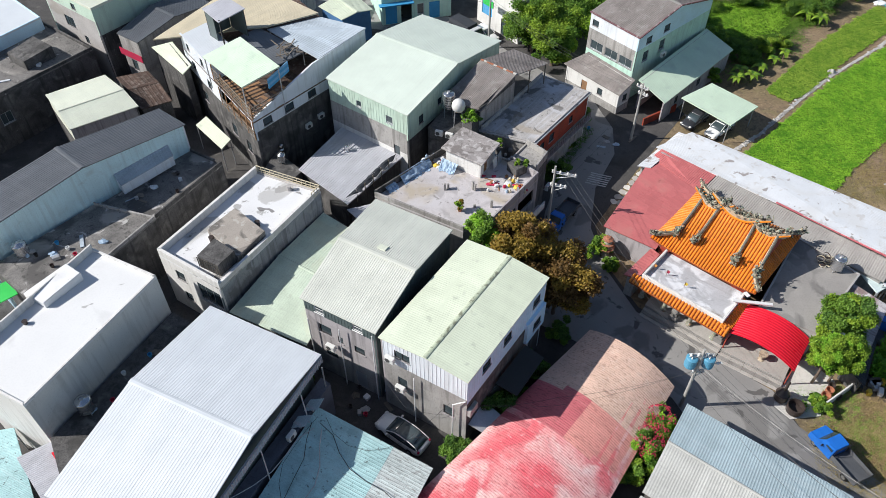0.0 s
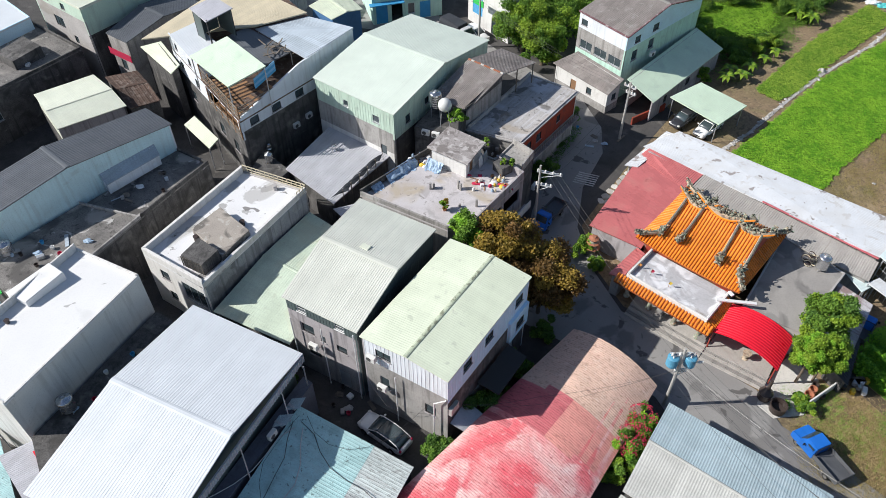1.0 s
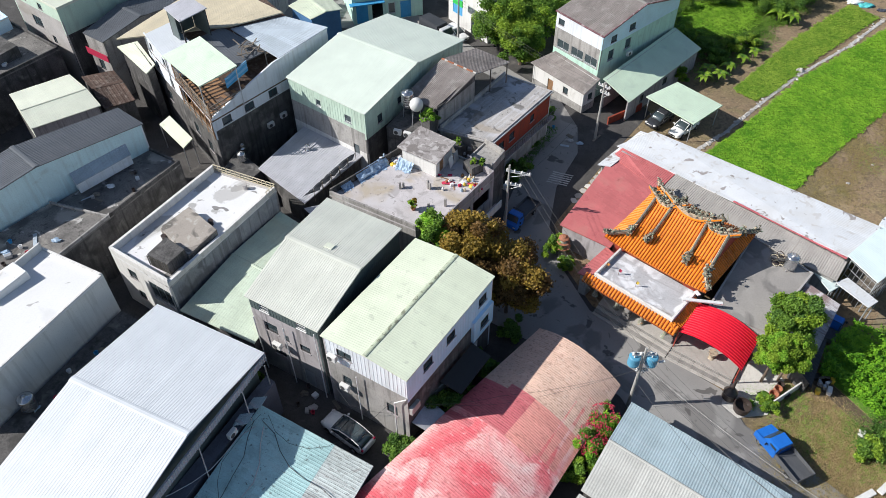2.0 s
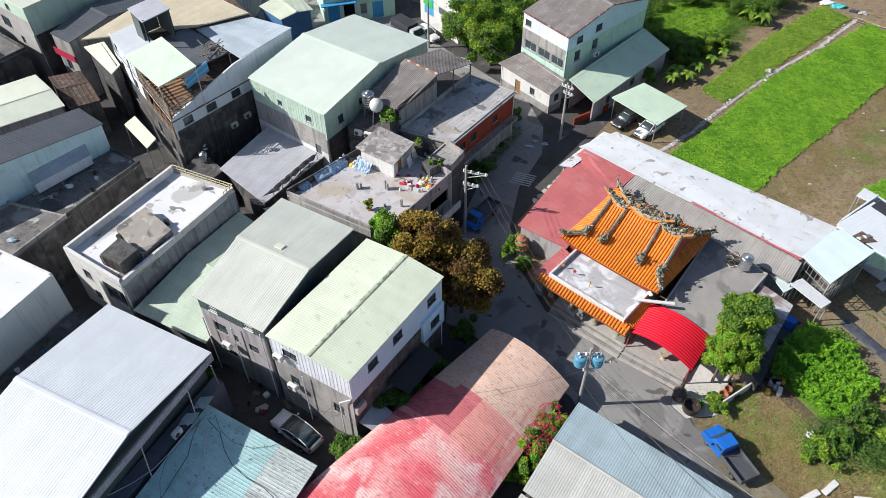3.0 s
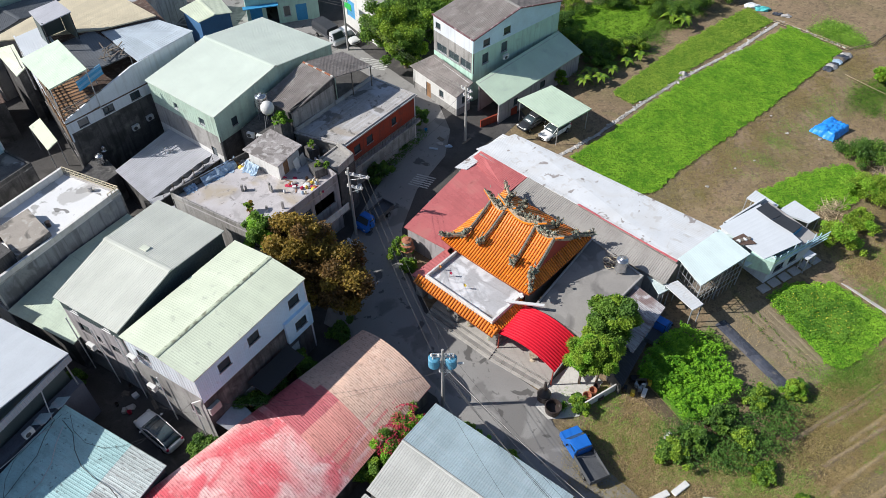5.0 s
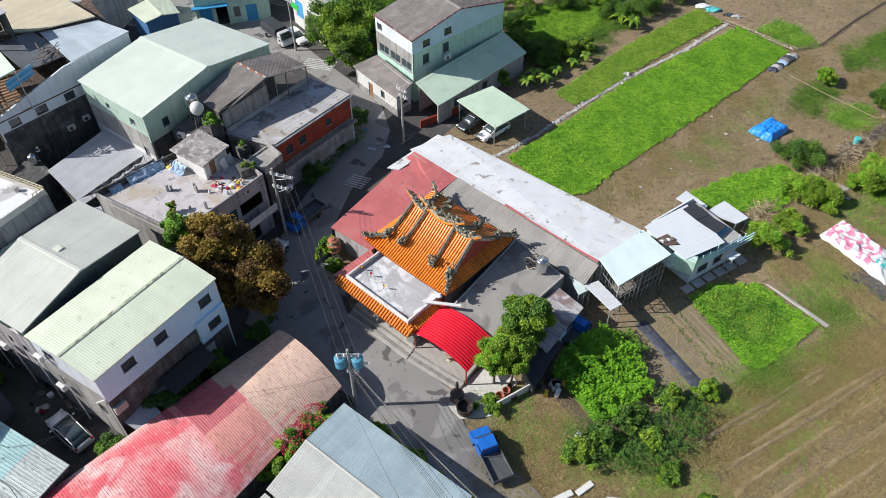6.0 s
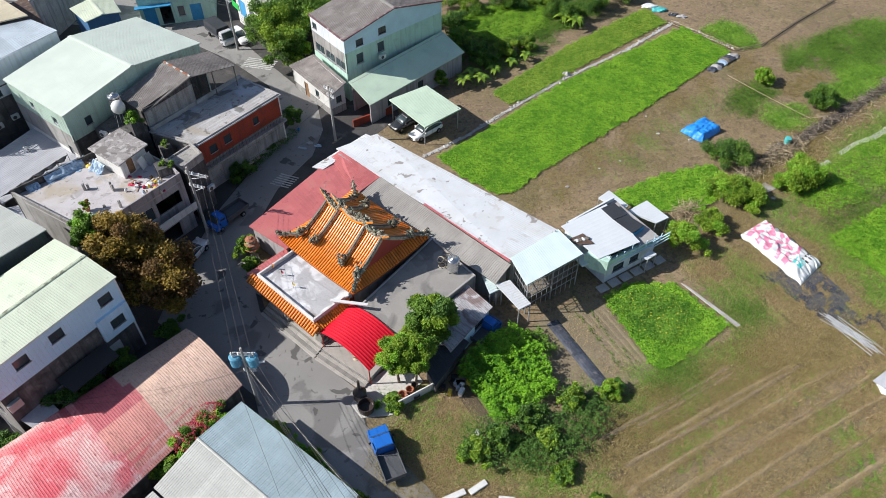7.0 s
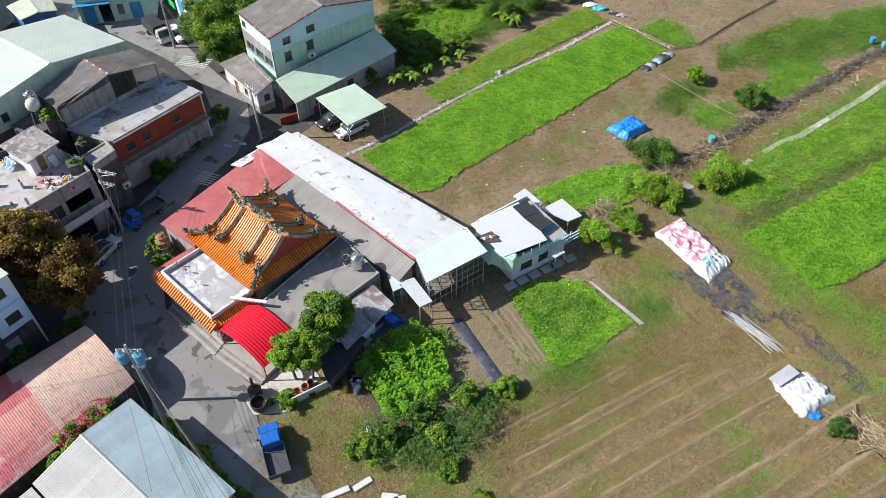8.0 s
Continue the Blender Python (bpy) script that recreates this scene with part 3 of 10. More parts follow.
def deck(parent, P0, P1, Q1, Q0, material, t=0.1, name="roof_deck", bulge=0.0, segs=1):
    """The boarding under the sheets: a slab that gives the roof its edge."""
    bm = B()
    P0, P1, Q0, Q1 = (Vector(p) for p in (P0, P1, Q0, Q1))
    rows = []
    for r in range(segs + 1):
        v = r / segs
        z = Vector((0, 0, bulge * 4 * v * (1 - v)))
        a, b = lerp(P0, Q0, v) + z, lerp(P1, Q1, v) + z
        rows.append([bm.verts.new(p) for p in (a - V(0, 0, 0.015), b - V(0, 0, 0.015), b - V(0, 0, t), a - V(0, 0, t))])
    for a, b in zip(rows, rows[1:]):
        for i in range(4):
            j = (i + 1) % 4
            bm.faces.new((a[i], a[j], b[j], b[i]))
    bm.faces.new(rows[0])
    bm.faces.new(list(reversed(rows[-1])))
    bmesh.ops.recalc_face_normals(bm, faces=bm.faces)
    return part(name, bm, material, parent)


def ridge_cap(parent, a, b, material, w=0.5, name="ridge_cap"):
    a, b = Vector(a), Vector(b)
    u = (b - a).normalized()
    s = u.cross(Vector((0, 0, 1))).normalized()
    bm = B()
    vs = []
    for e in (a, b):
        for x, z in ((-w / 2, -0.005), (-w / 5, 0.03), (w / 5, 0.03), (w / 2, -0.005), (0, -0.05)):
            vs.append(bm.verts.new(e + s * x + V(0, 0, z + 0.035)))
    for i in range(5):
        j = (i + 1) % 5
        bm.faces.new((vs[i], vs[j], vs[5 + j], vs[5 + i]))
    bm.faces.new(vs[:5])
    bm.faces.new(list(reversed(vs[5:])))
    bmesh.ops.recalc_face_normals(bm, faces=bm.faces)
    return part(name, bm, material, parent)


# ---- walls with real openings ----
SIDING = (m_white_wall, m_skylit_wall, m_green_wall, m_dark_siding, m_pale_blue, m_skywall)


def wall(parent, A, Bp, bands, top, openings=(), t=0.18, rib=0.0, name="wall"):
    """A wall from A to B (outside on the right of the way), in bands (z0, z1, material); top: (along, z) pairs; openings: (u0, u1, z0, z1, kind)."""
    A2, B2 = Vector((A[0], A[1])), Vector((Bp[0], Bp[1]))
    u = (B2 - A2).normalized()
    length = (B2 - A2).length
    out = Vector((u.y, -u.x))
    top = [(0.0, top), (length, top)] if not isinstance(top, (list, tuple)) else list(top)

    def top_at(x):
        for (x0, z0), (x1, z1) in zip(top, top[1:]):
            if x <= x1 + 1e-6:
                return lerp(z0, z1, (x - x0) / max(1e-6, x1 - x0))
        return top[-1][1]

    def pt(x, o, z):
        q = A2 + u * x + out * o
        return (q.x, q.y, z)

    for bi, (z0, z1, material) in enumerate(bands):
        bm, ribs = B(), B()
        last = bi == len(bands) - 1
        xs = {0.0, length} | {x for x, _ in top if 0 < x < length}
        for o in openings:
            if o[3] > z0 and o[2] < z1:
                xs |= {max(0, o[0]), min(length, o[1])}
        xs = sorted(xs)
        for x0, x1 in zip(xs, xs[1:]):
            if x1 - x0 < 1e-3:
                continue
            h0, h1 = (top_at(x0), top_at(x1)) if last else (min(z1, top_at(x0)), min(z1, top_at(x1)))
            cuts = sorted((max(z0, o[2]), min(z1 if not last else 99, o[3])) for o in openings
                          if o[0] < (x0 + x1) / 2 < o[1] and o[3] > z0 and (last or o[2] < z1))
            low = z0
            spans = []
            for a, b in cuts:
                if a > low + 1e-3:
                    spans.append((low, low, a, a))
                low = b
            if low < max(h0, h1) - 1e-3:
                spans.append((low, low, h0, h1))
            for a0, a1, b0, b1 in spans:
                vs = [bm.verts.new(pt(*q)) for q in ((x0, 0, a0), (x1, 0, a1), (x1, 0, b1), (x0, 0, b0), (x0, -t, a0), (x1, -t, a1), (x1, -t, b1), (x0, -t, b0))]
                for f in ((0, 1, 2, 3), (5, 4, 7, 6), (4, 0, 3, 7), (1, 5, 6, 2), (3, 2, 6, 7), (4, 5, 1, 0)):
                    bm.faces.new([vs[i] for i in f])
                if rib and material in SIDING:
                    nr = max(1, int((x1 - x0) / rib))
                    for q in range(nr):
                        xa = x0 + (q + 0.5) * (x1 - x0) / nr
                        w = rib * 0.16
                        fr = [(xa - w) , (xa + w)]
                        za = [lerp(b0, b1, (f - x0) / (x1 - x0)) for f in fr]
                        vs = [ribs.verts.new(pt(*p)) for p in ((fr[0], -0.002, a0), (fr[0] + w * 0.4, 0.02, a0), (fr[1] - w * 0.4, 0.02, a0), (fr[1], 0, a0),
                                                              (fr[0], 0, za[0]), (fr[0] + w * 0.4, 0.02, za[0]), (fr[1] - w * 0.4, 0.02, za[1]), (fr[1], 0, za[1]))]
                        for i in range(3):
                            ribs.faces.new((vs[i], vs[i + 1], vs[i + 5], vs[i + 4]))
        bmesh.ops.remove_doubles(bm, verts=bm.verts, dist=0.0005)
        wob = part(name, bm, material, parent)
        if ribs.verts:
            part("siding_rib", ribs, material, wob, kind="stuff")
        else:
            ribs.free()
    for o in openings:
        opening(parent, pt, o, t)
    return wob


def opening(parent, pt, o, t):
    """Fills an opening: a window with frame and panes, a door, or a roller shutter."""
    x0, x1, z0, z1, kind = o
    if kind == "hole":
        return
    fm = {"win": m_alu, "dark": m_dark, "white": m_white_frame, "door": m_alu, "shutter": m_galv, "blue": m_blue_paint, "wood": m_wood}[kind]

    def slab(bm, a, b, c, d, o0, o1):
        vs = [bm.verts.new(pt(*q)) for q in ((a, o1, c), (b, o1, c), (b, o1, d), (a, o1, d), (a, o0, c), (b, o0, c), (b, o0, d), (a, o0, d))]
        for f in ((0, 1, 2, 3), (5, 4, 7, 6), (4, 0, 3, 7), (1, 5, 6, 2), (3, 2, 6, 7), (4, 5, 1, 0)):
            bm.faces.new([vs[i] for i in f])

    if kind in ("win", "dark", "white"):
        bm = B()
        w = 0.06
        slab(bm, x0, x0 + w, z0, z1, -0.12, -0.04)
        slab(bm, x1 - w, x1, z0, z1, -0.12, -0.04)
        slab(bm, x0 + w, x1 - w, z0, z0 + w, -0.12, -0.04)
        slab(bm, x0 + w, x1 - w, z1 - w, z1, -0.12, -0.04)
        n = max(1, round((x1 - x0) / 0.8))
        for i in range(1, n):
            x = lerp(x0, x1, i / n)
            slab(bm, x - 0.025, x + 0.025, z0 + w, z1 - w, -0.12, -0.05)
        if kind == "white":
            zc = (z0 + z1) / 2
            slab(bm, x0 + w, x1 - w, zc - 0.02, zc + 0.02, -0.115, -0.055)
        wo = part("window", bm, fm, parent)
        for i in range(n):
            bm = B()
            slab(bm, lerp(x0, x1, i / n) + 0.03, lerp(x0, x1, (i + 1) / n) - 0.03, z0 + w, z1 - w, -0.09, -0.08)
            part("pane", bm, m_glass, wo)
        bm = B()
        slab(bm, x0 - 0.06, x1 + 0.06, z0 - 0.06, z0, -0.03, 0.07)
        part("window_sill", bm, fm if kind != "dark" else m_plaster_grey, wo)
    else:
        bm = B()
        if kind in ("shutter", "blue"):
            # one curtain of rolled slats, closed at the back
            nz = max(2, int((z1 - z0) / 0.16))
            prof = [(-0.12, z0)]
            for i in range(nz):
                z, d = lerp(z0, z1, i / nz), (z1 - z0) / nz
                prof += [(-0.08, z), (-0.055, z + d * 0.2), (-0.055, z + d * 0.8)]
            prof += [(-0.08, z1), (-0.12, z1)]
            a, b = ([bm.verts.new(pt(x, o2, z)) for o2, z in prof] for x in (x0, x1))
            for i in range(len(prof)):
                j = (i + 1) % len(prof)
                bm.faces.new((a[i], b[i], b[j], a[j]))
        else:
            slab(bm, x0, x1, z0, z1, -0.12, -0.08)
        part("roller_shutter" if kind in ("shutter", "blue") else "door", bm, fm, parent)


def edges(poly):
    return [(poly[i], poly[(i + 1) % len(poly)]) for i in range(len(poly))]


def gable_house(name, label, category, C, ze, zr, roof, bands, opens=None, over=0.35, z0=0.0, pitch=0.33, frac=0.5, cap=None, rib=0.0,
                deck_mat=None, along="WS", pick=None, split=1, sag=0.0, seed=1, hrib=0.024, cap_w=0.5, group="", roof2=None):
    """A shed or house with a pitched roof of sheets. C: the eaves' corners W, S, E, N. along: the eave edge, to which the ridge runs parallel."""
    th = thing(name, centre(C), label, category, group)
    ze = ze if isinstance(ze, (list, tuple)) else [ze] * 4
    W, S, E, N = (Vector((*c, z)) for c, z in zip(C, ze))
    if along == "WS":      # eaves W-S and E-N, ridge between the middles of S-E and N-W
        a0, a1, b0, b1 = W, S, N, E
    else:                  # eaves S-E and N-W
        a0, a1, b0, b1 = S, E, W, N
    zr = zr if isinstance(zr, (list, tuple)) else (zr, zr)
    r0, r1 = lerp(a0, b0, frac), lerp(a1, b1, frac)
    r0.z, r1.z = zr
    rm = deck_mat or roof
    sheets(th, a0, a1, r1, r0, roof, pitch=pitch, h=hrib, seed=seed, pick=pick, split=split, sag=sag)
    sheets(th, b1, b0, r0, r1, roof2 or roof, pitch=pitch, h=hrib, seed=seed + 7, pick=pick, split=split, sag=sag)
    deck(th, a0, a1, r1, r0, rm)
    deck(th, b1, b0, r0, r1, rm)
    ridge_cap(th, r0, r1, cap or roof, cap_w)
    In = inset(C, over)
    opens = opens or {}
    for i, (p, q) in enumerate(edges(In)):
        L = (Vector(q) - Vector(p)).length
        zp, zq = ze[i], ze[(i + 1) % 4]
        gable = (i in (1, 3)) if along == "WS" else (i in (0, 2))
        if gable:
            f = frac if ((along == "WS" and i == 1) or (along != "WS" and i == 2)) else 1 - frac
            zm = (zr[1] if i in (1, 2) else zr[0])
            tp = [(0, zp - 0.12), (L * f, zm - 0.12), (L, zq - 0.12)]
        else:
            tp = [(0, zp - 0.1), (L, zq - 0.1)]
        bd = bands.get(i, bands[0]) if isinstance(bands, dict) else bands
        wall(th, p, q, [(z0 if a is None else a, b, m) for a, b, m in bd], tp, opens.get(i, ()), rib=rib)
    return th


def lean_house(name, label, category, C, zs, roof, bands, opens=None, over=0.25, z0=0.0, pitch=0.33, along="WS", seed=1, rib=0.0, segs=1, bulge=0.0,
               pick=None, split=1, skip=(), hrib=0.024, sag=0.0, per=3):
    """A shed with one slope. zs: heights of W, S, E, N."""
    th = thing(name, centre(C), label, category)
    W, S, E, N = (Vector((*c, z)) for c, z in zip(C, zs))
    q = (W, S, E, N) if along == "WS" else (S, E, N, W)
    sheets(th, q[0], q[1], q[2], q[3], roof, pitch=pitch, h=hrib, seed=seed, bulge=bulge, segs=segs, pick=pick, split=split, sag=sag, per=per)
    deck(th, q[0], q[1], q[2], q[3], roof, bulge=bulge, segs=segs)
    In = inset(C, over)
    opens = opens or {}
    for i, (p, w) in enumerate(edges(In)):
        if i in skip:
            continue
        L = (Vector(w) - Vector(p)).length
        bd = bands.get(i, bands[0]) if isinstance(bands, dict) else bands
        if bulge and ((along == "WS" and i in (1, 3)) or (along != "WS" and i in (0, 2))):
            tp = [(L * k / 8, lerp(zs[i], zs[(i + 1) % 4], k / 8) - 0.12 + bulge * 4 * (k / 8) * (1 - k / 8)) for k in range(9)]
        else:
            tp = [(0, zs[i] - 0.1), (L, zs[(i + 1) % 4] - 0.1)]
        wall(th, p, w, [(z0 if a is None else a, b, m) for a, b, m in bd], tp, opens.get(i, ()), rib=rib)
    return th


def flat_house(name, label, category, C, z, bands, top_mat, par=0.6, par_mat=None, opens=None, z0=0.0, pt=0.18, slab_over=0.0):
    """A flat-roofed block with a parapet. z: the roof surface."""
    th = thing(name, centre(C), label, category)
    opens = opens or {}
    n = len(C)
    for i, (p, q) in enumerate(edges(C)):
        bd = bands.get(i, bands[0]) if isinstance(bands, dict) else bands
        wall(th, p, q, [(z0 if a is None else a, b, m) for a, b, m in bd], z - 0.16, opens.get(i, ()))
    bm = B()
    prism(bm, inset(C, -slab_over) if slab_over else C, z - 0.155, z)
    part("roof_slab", bm, top_mat, th)
    ph = par if isinstance(par, (list, tuple)) else [par] * n
    I = inset(C, pt)
    for i in range(n):
        if ph[i] <= 0:
            continue
        j = (i + 1) % n
        bm = B()
        prism(bm, [C[i], C[j], I[j], I[i]], z + 0.003, z + ph[i])
        bmesh.ops.bevel(bm, geom=list(bm.edges), offset=0.02, segments=1, affect="EDGES")
        first = bands[0] if isinstance(bands, dict) else bands
        pm = par_mat[i] if isinstance(par_mat, (list, tuple)) else (par_mat or first[-1][2])
        part("parapet", bm, pm, th)
    return th
# ---- ground ----
def ground_material():
    m = mat("field_earth", (0.265, 0.19, 0.118), 0.95, var=0.15, scale=0.09, fine=3.0, bump=0.8, rnd=0, speck=0.22, streak=(30, 0.4, (0.27, 0.235, 0.13)),
            dirt=[((0.18, 0.155, 0.07), 0.75, 0.11, 0.46, 0.2), ((0.16, 0.17, 0.055), 0.5, 0.3, 0.58, 0.14), ((0.34, 0.26, 0.155), 0.65, 0.5, 0.56, 0.1), ((0.13, 0.1, 0.068), 0.65, 1.4, 0.55, 0.07), ((0.36, 0.285, 0.17), 0.5, 2.4, 0.6, 0.05), ((0.1, 0.078, 0.055), 0.6, 5.0, 0.58, 0.05)])
    return m


m_ground = ground_material()
bm = B()
bmesh.ops.create_grid(bm, x_segments=60, y_segments=60, size=700, matrix=Matrix.Translation((30, 60, 0)))
for v in bm.verts:
    v.co.z = -0.02
ground = flat_part("ground", bm, m_ground, "brown bare earth with patches of short grass", at=(30, 60, 0))


def patch(name, poly, z, material, label, t=0.04, kind="structure", category=""):
    bm = B()
    prism(bm, poly, z - t, z)
    return flat_part(name, bm, material, label, category, kind)


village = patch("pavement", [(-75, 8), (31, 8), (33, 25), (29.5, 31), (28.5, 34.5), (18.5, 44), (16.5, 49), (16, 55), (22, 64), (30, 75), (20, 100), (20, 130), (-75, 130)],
                0.0, m_pave, "stained concrete yards, coloured dark for the shade between the houses", t=0.03)
road = patch("road", [(36.5, 17), (36.2, 24.2), (29.3, 31.3), (28.3, 34.7), (24.4, 37.9), (18.2, 43.4), (16.2, 48.8), (15.5, 54.7), (16.9, 61), (20.0, 67), (20.6, 72), (19.0, 78), (15, 82.6), (9.5, 89), (4, 96), (-4, 104), (-22, 108),
                       (-22, 98), (-4, 94.5), (5.5, 88), (12.3, 81.5), (16.3, 73), (13.6, 65), (10.9, 57), (9.3, 48), (8.8, 42), (12, 40), (19.5, 34), (20.5, 31.5), (27.5, 26), (29, 17)],
             0.03, m_asphalt, "patched grey asphalt village road with damp stains", t=0.03)
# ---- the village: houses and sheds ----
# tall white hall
# The hall's walls are coloured dark to stand for shade below the eaves.
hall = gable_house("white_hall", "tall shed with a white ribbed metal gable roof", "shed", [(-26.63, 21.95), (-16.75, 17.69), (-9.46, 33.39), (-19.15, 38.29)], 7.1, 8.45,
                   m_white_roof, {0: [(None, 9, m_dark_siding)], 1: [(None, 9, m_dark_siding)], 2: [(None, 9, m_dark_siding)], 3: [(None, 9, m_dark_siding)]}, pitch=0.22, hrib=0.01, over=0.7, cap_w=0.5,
                   opens={})
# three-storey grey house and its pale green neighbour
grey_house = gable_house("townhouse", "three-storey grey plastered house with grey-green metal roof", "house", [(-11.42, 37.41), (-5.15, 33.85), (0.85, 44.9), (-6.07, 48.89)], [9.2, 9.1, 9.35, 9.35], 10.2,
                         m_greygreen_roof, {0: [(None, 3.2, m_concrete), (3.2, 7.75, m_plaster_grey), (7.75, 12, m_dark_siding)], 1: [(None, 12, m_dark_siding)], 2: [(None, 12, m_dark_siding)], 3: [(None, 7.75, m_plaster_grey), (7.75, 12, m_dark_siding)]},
                         opens={0: [(1.0, 1.9, 7.95, 8.8, "white"), (4.7, 5.6, 7.95, 8.8, "white"), (1.2, 2.4, 5.5, 6.6, "dark"), (3.0, 3.5, 5.2, 6.0, "dark"), (4.6, 5.6, 5.0, 5.8, "dark"), (1.5, 2.7, 2.6, 3.2, "dark"), (4.4, 5.5, 0.05, 2.2, "door")]}, over=0.2, rib=0.3, pitch=0.2, hrib=0.014)
# The dark lower band facing the street paints the shade of a recessed shopfront.
pale_house = gable_house("townhouse", "three-storey house with white siding and pale green roof", "house", [(-4.95, 33.62), (1.83, 29.57), (8.68, 39.55), (2.05, 43.7)], [9.0, 8.9, 9.15, 9.4], (9.35, 9.65),
                         m_green_roof, {0: [(None, 6.3, m_concrete), (6.3, 12, m_white_wall)], 1: [(None, 5.7, m_concrete_dark), (5.7, 12, m_skylit_wall)], 2: [(None, 12, m_white_wall)], 3: [(None, 12, m_plaster_grey)]},
                         opens={0: [(1.2, 2.6, 7.3, 8.2, "dark"), (1.4, 2.3, 3.4, 4.8, "win"), (5.6, 6.6, 3.0, 4.2, "dark")],
                                1: [(2.1, 3.3, 7.2, 8.2, "dark"), (5.2, 6.4, 7.2, 8.2, "dark"), (9.8, 11.0, 7.2, 8.2, "dark"), (9.5, 10.8, 4.6, 5.6, "dark"), (2.5, 6.0, 0.05, 2.8, "shutter"), (7.0, 10.0, 0.05, 2.8, "shutter")]},
                         over=0.12, rib=0.35, along="SE", frac=0.47, cap_w=0.34, cap=m_lichen_cap, pitch=0.2, hrib=0.006)
# white flat-roofed house behind, with its stair box
flat_house("flat_house", "two-storey white plastered house with stained white flat roof", "house", [(-25.4, 44.87), (-19.05, 40.8), (-11.9, 53.35), (-18.7, 56.43)], 6.25,
                        {0: [(None, 8, m_plaster)], 1: [(None, 8, m_damp_shade_wall)], 2: [(None, 8, m_concrete)], 3: [(None, 8, m_plaster)]}, m_roof_white, par=[0.75, 0.55, 0.12, 0.8], par_mat=[m_plaster, m_plaster, m_concrete_light, m_plaster],
                        opens={0: [(1.7, 2.8, 4.2, 5.3, "dark"), (2.0, 2.9, 1.6, 2.6, "dark"), (4.4, 7.2, 3.1, 5.3, "win")]}, pt=0.3)
gable_house("low_shed", "low shed roofed with dusty green metal sheets", "shed", [(-18.7, 40.3), (-11.5, 36.7), (-6.3, 48.5), (-11.9, 53.0)], 3.8, 4.3, m_teal_low, [(None, 5, m_concrete_dark)], over=0.1, pitch=0.25, hrib=0.009, cap_w=0.3)
white_left = flat_house("flat_house", "tall white house with bright coated flat roof", "house", [(-35.3, 30.4), (-29.15, 27.35), (-23.25, 39.42), (-29.35, 42.45)], 9.4,
                        {0: [(None, 12, m_plaster)], 1: [(None, 12, m_plaster)], 2: [(None, 12, m_plaster)], 3: [(None, 12, m_plaster)]}, m_roof_bright, par=[0.12, 0.1, 0.25, 0.8], par_mat=m_plaster)
bm = B()
prism(bm, [(-32.95, 37.2), (-30.87, 36.12), (-28.95, 39.05), (-30.5, 40.1)], 9.403, [9.95, 10.05, 10.3, 10.3])
bmesh.ops.bevel(bm, geom=list(bm.edges), offset=0.05, segments=1, affect="EDGES")
part("stair_bulkhead", bm, m_roof_bright, white_left, "white sloping stair housing")
bm = B()
lathe(bm, (-31.9, 34.6, 9.403), ((0.16, 0), (0.2, 0.3), (0.21, 0.34), (0.15, 0.34)), 12)
part("roof_bucket", bm, m_jar, white_left, "black bucket on the white roof")
gable_house("warehouse", "long warehouse with charcoal metal roof and pale wall", "warehouse", [(-43.7, 46.6), (-40.1, 43.3), (-25.9, 59.9), (-29.3, 62.6)], 9.5, 10.7, m_dark_roof,
                         {0: [(None, 12, m_pale_blue)], 1: [(None, 12, m_skywall)], 2: [(None, 12, m_white_wall)], 3: [(None, 12, m_concrete_dark)]}, over=0.15, pitch=0.26, rib=0.4)
flat_house("flat_house", "blackened concrete flat roof with low kerbs", "house", [(-39.5, 43.2), (-33.0, 38.0), (-26.8, 49.3), (-33.2, 51.3)], 6.5, [(None, 8, m_concrete_dark)], m_black_slab, par=[0, 0.35, 0.3, 0], par_mat=m_concrete)
flat_house("flat_house", "dark weathered concrete flat roof behind a warehouse", "house", [(-33.0, 51.5), (-27.0, 49.6), (-22.4, 57.6), (-26.2, 59.9)], 6.2, [(None, 8, m_concrete_dark)], m_black_slab, par=[0, 0.4, 0.3, 0], par_mat=m_concrete_dark)
gable_house("small_house", "small house with pale cream metal roof", "house", [(-45.0, 69.8), (-39.9, 63.3), (-33.8, 67.6), (-39.6, 73.9)], 6.3, 6.9, m_palecream_roof, {0: [(None, 4.5, m_concrete_dark), (4.5, 7, m_palecream_roof)], 1: [(None, 7, m_plaster_grey)], 2: [(None, 7, m_concrete_dark)], 3: [(None, 7, m_concrete_dark)]}, over=0.1, along="SE", frac=0.38, hrib=0.008, pitch=0.22, cap_w=0.2)
rusty = gable_house("shack", "shack with a rusted dark brown sheet roof", "shed", [(-38.9, 74.9), (-34.0, 68.4), (-31.0, 70.1), (-35.5, 76.3)], 5.3, 5.8, m_rust_roof, [(None, 6, m_concrete_dark)], over=0.1, along="SE", pitch=0.5)
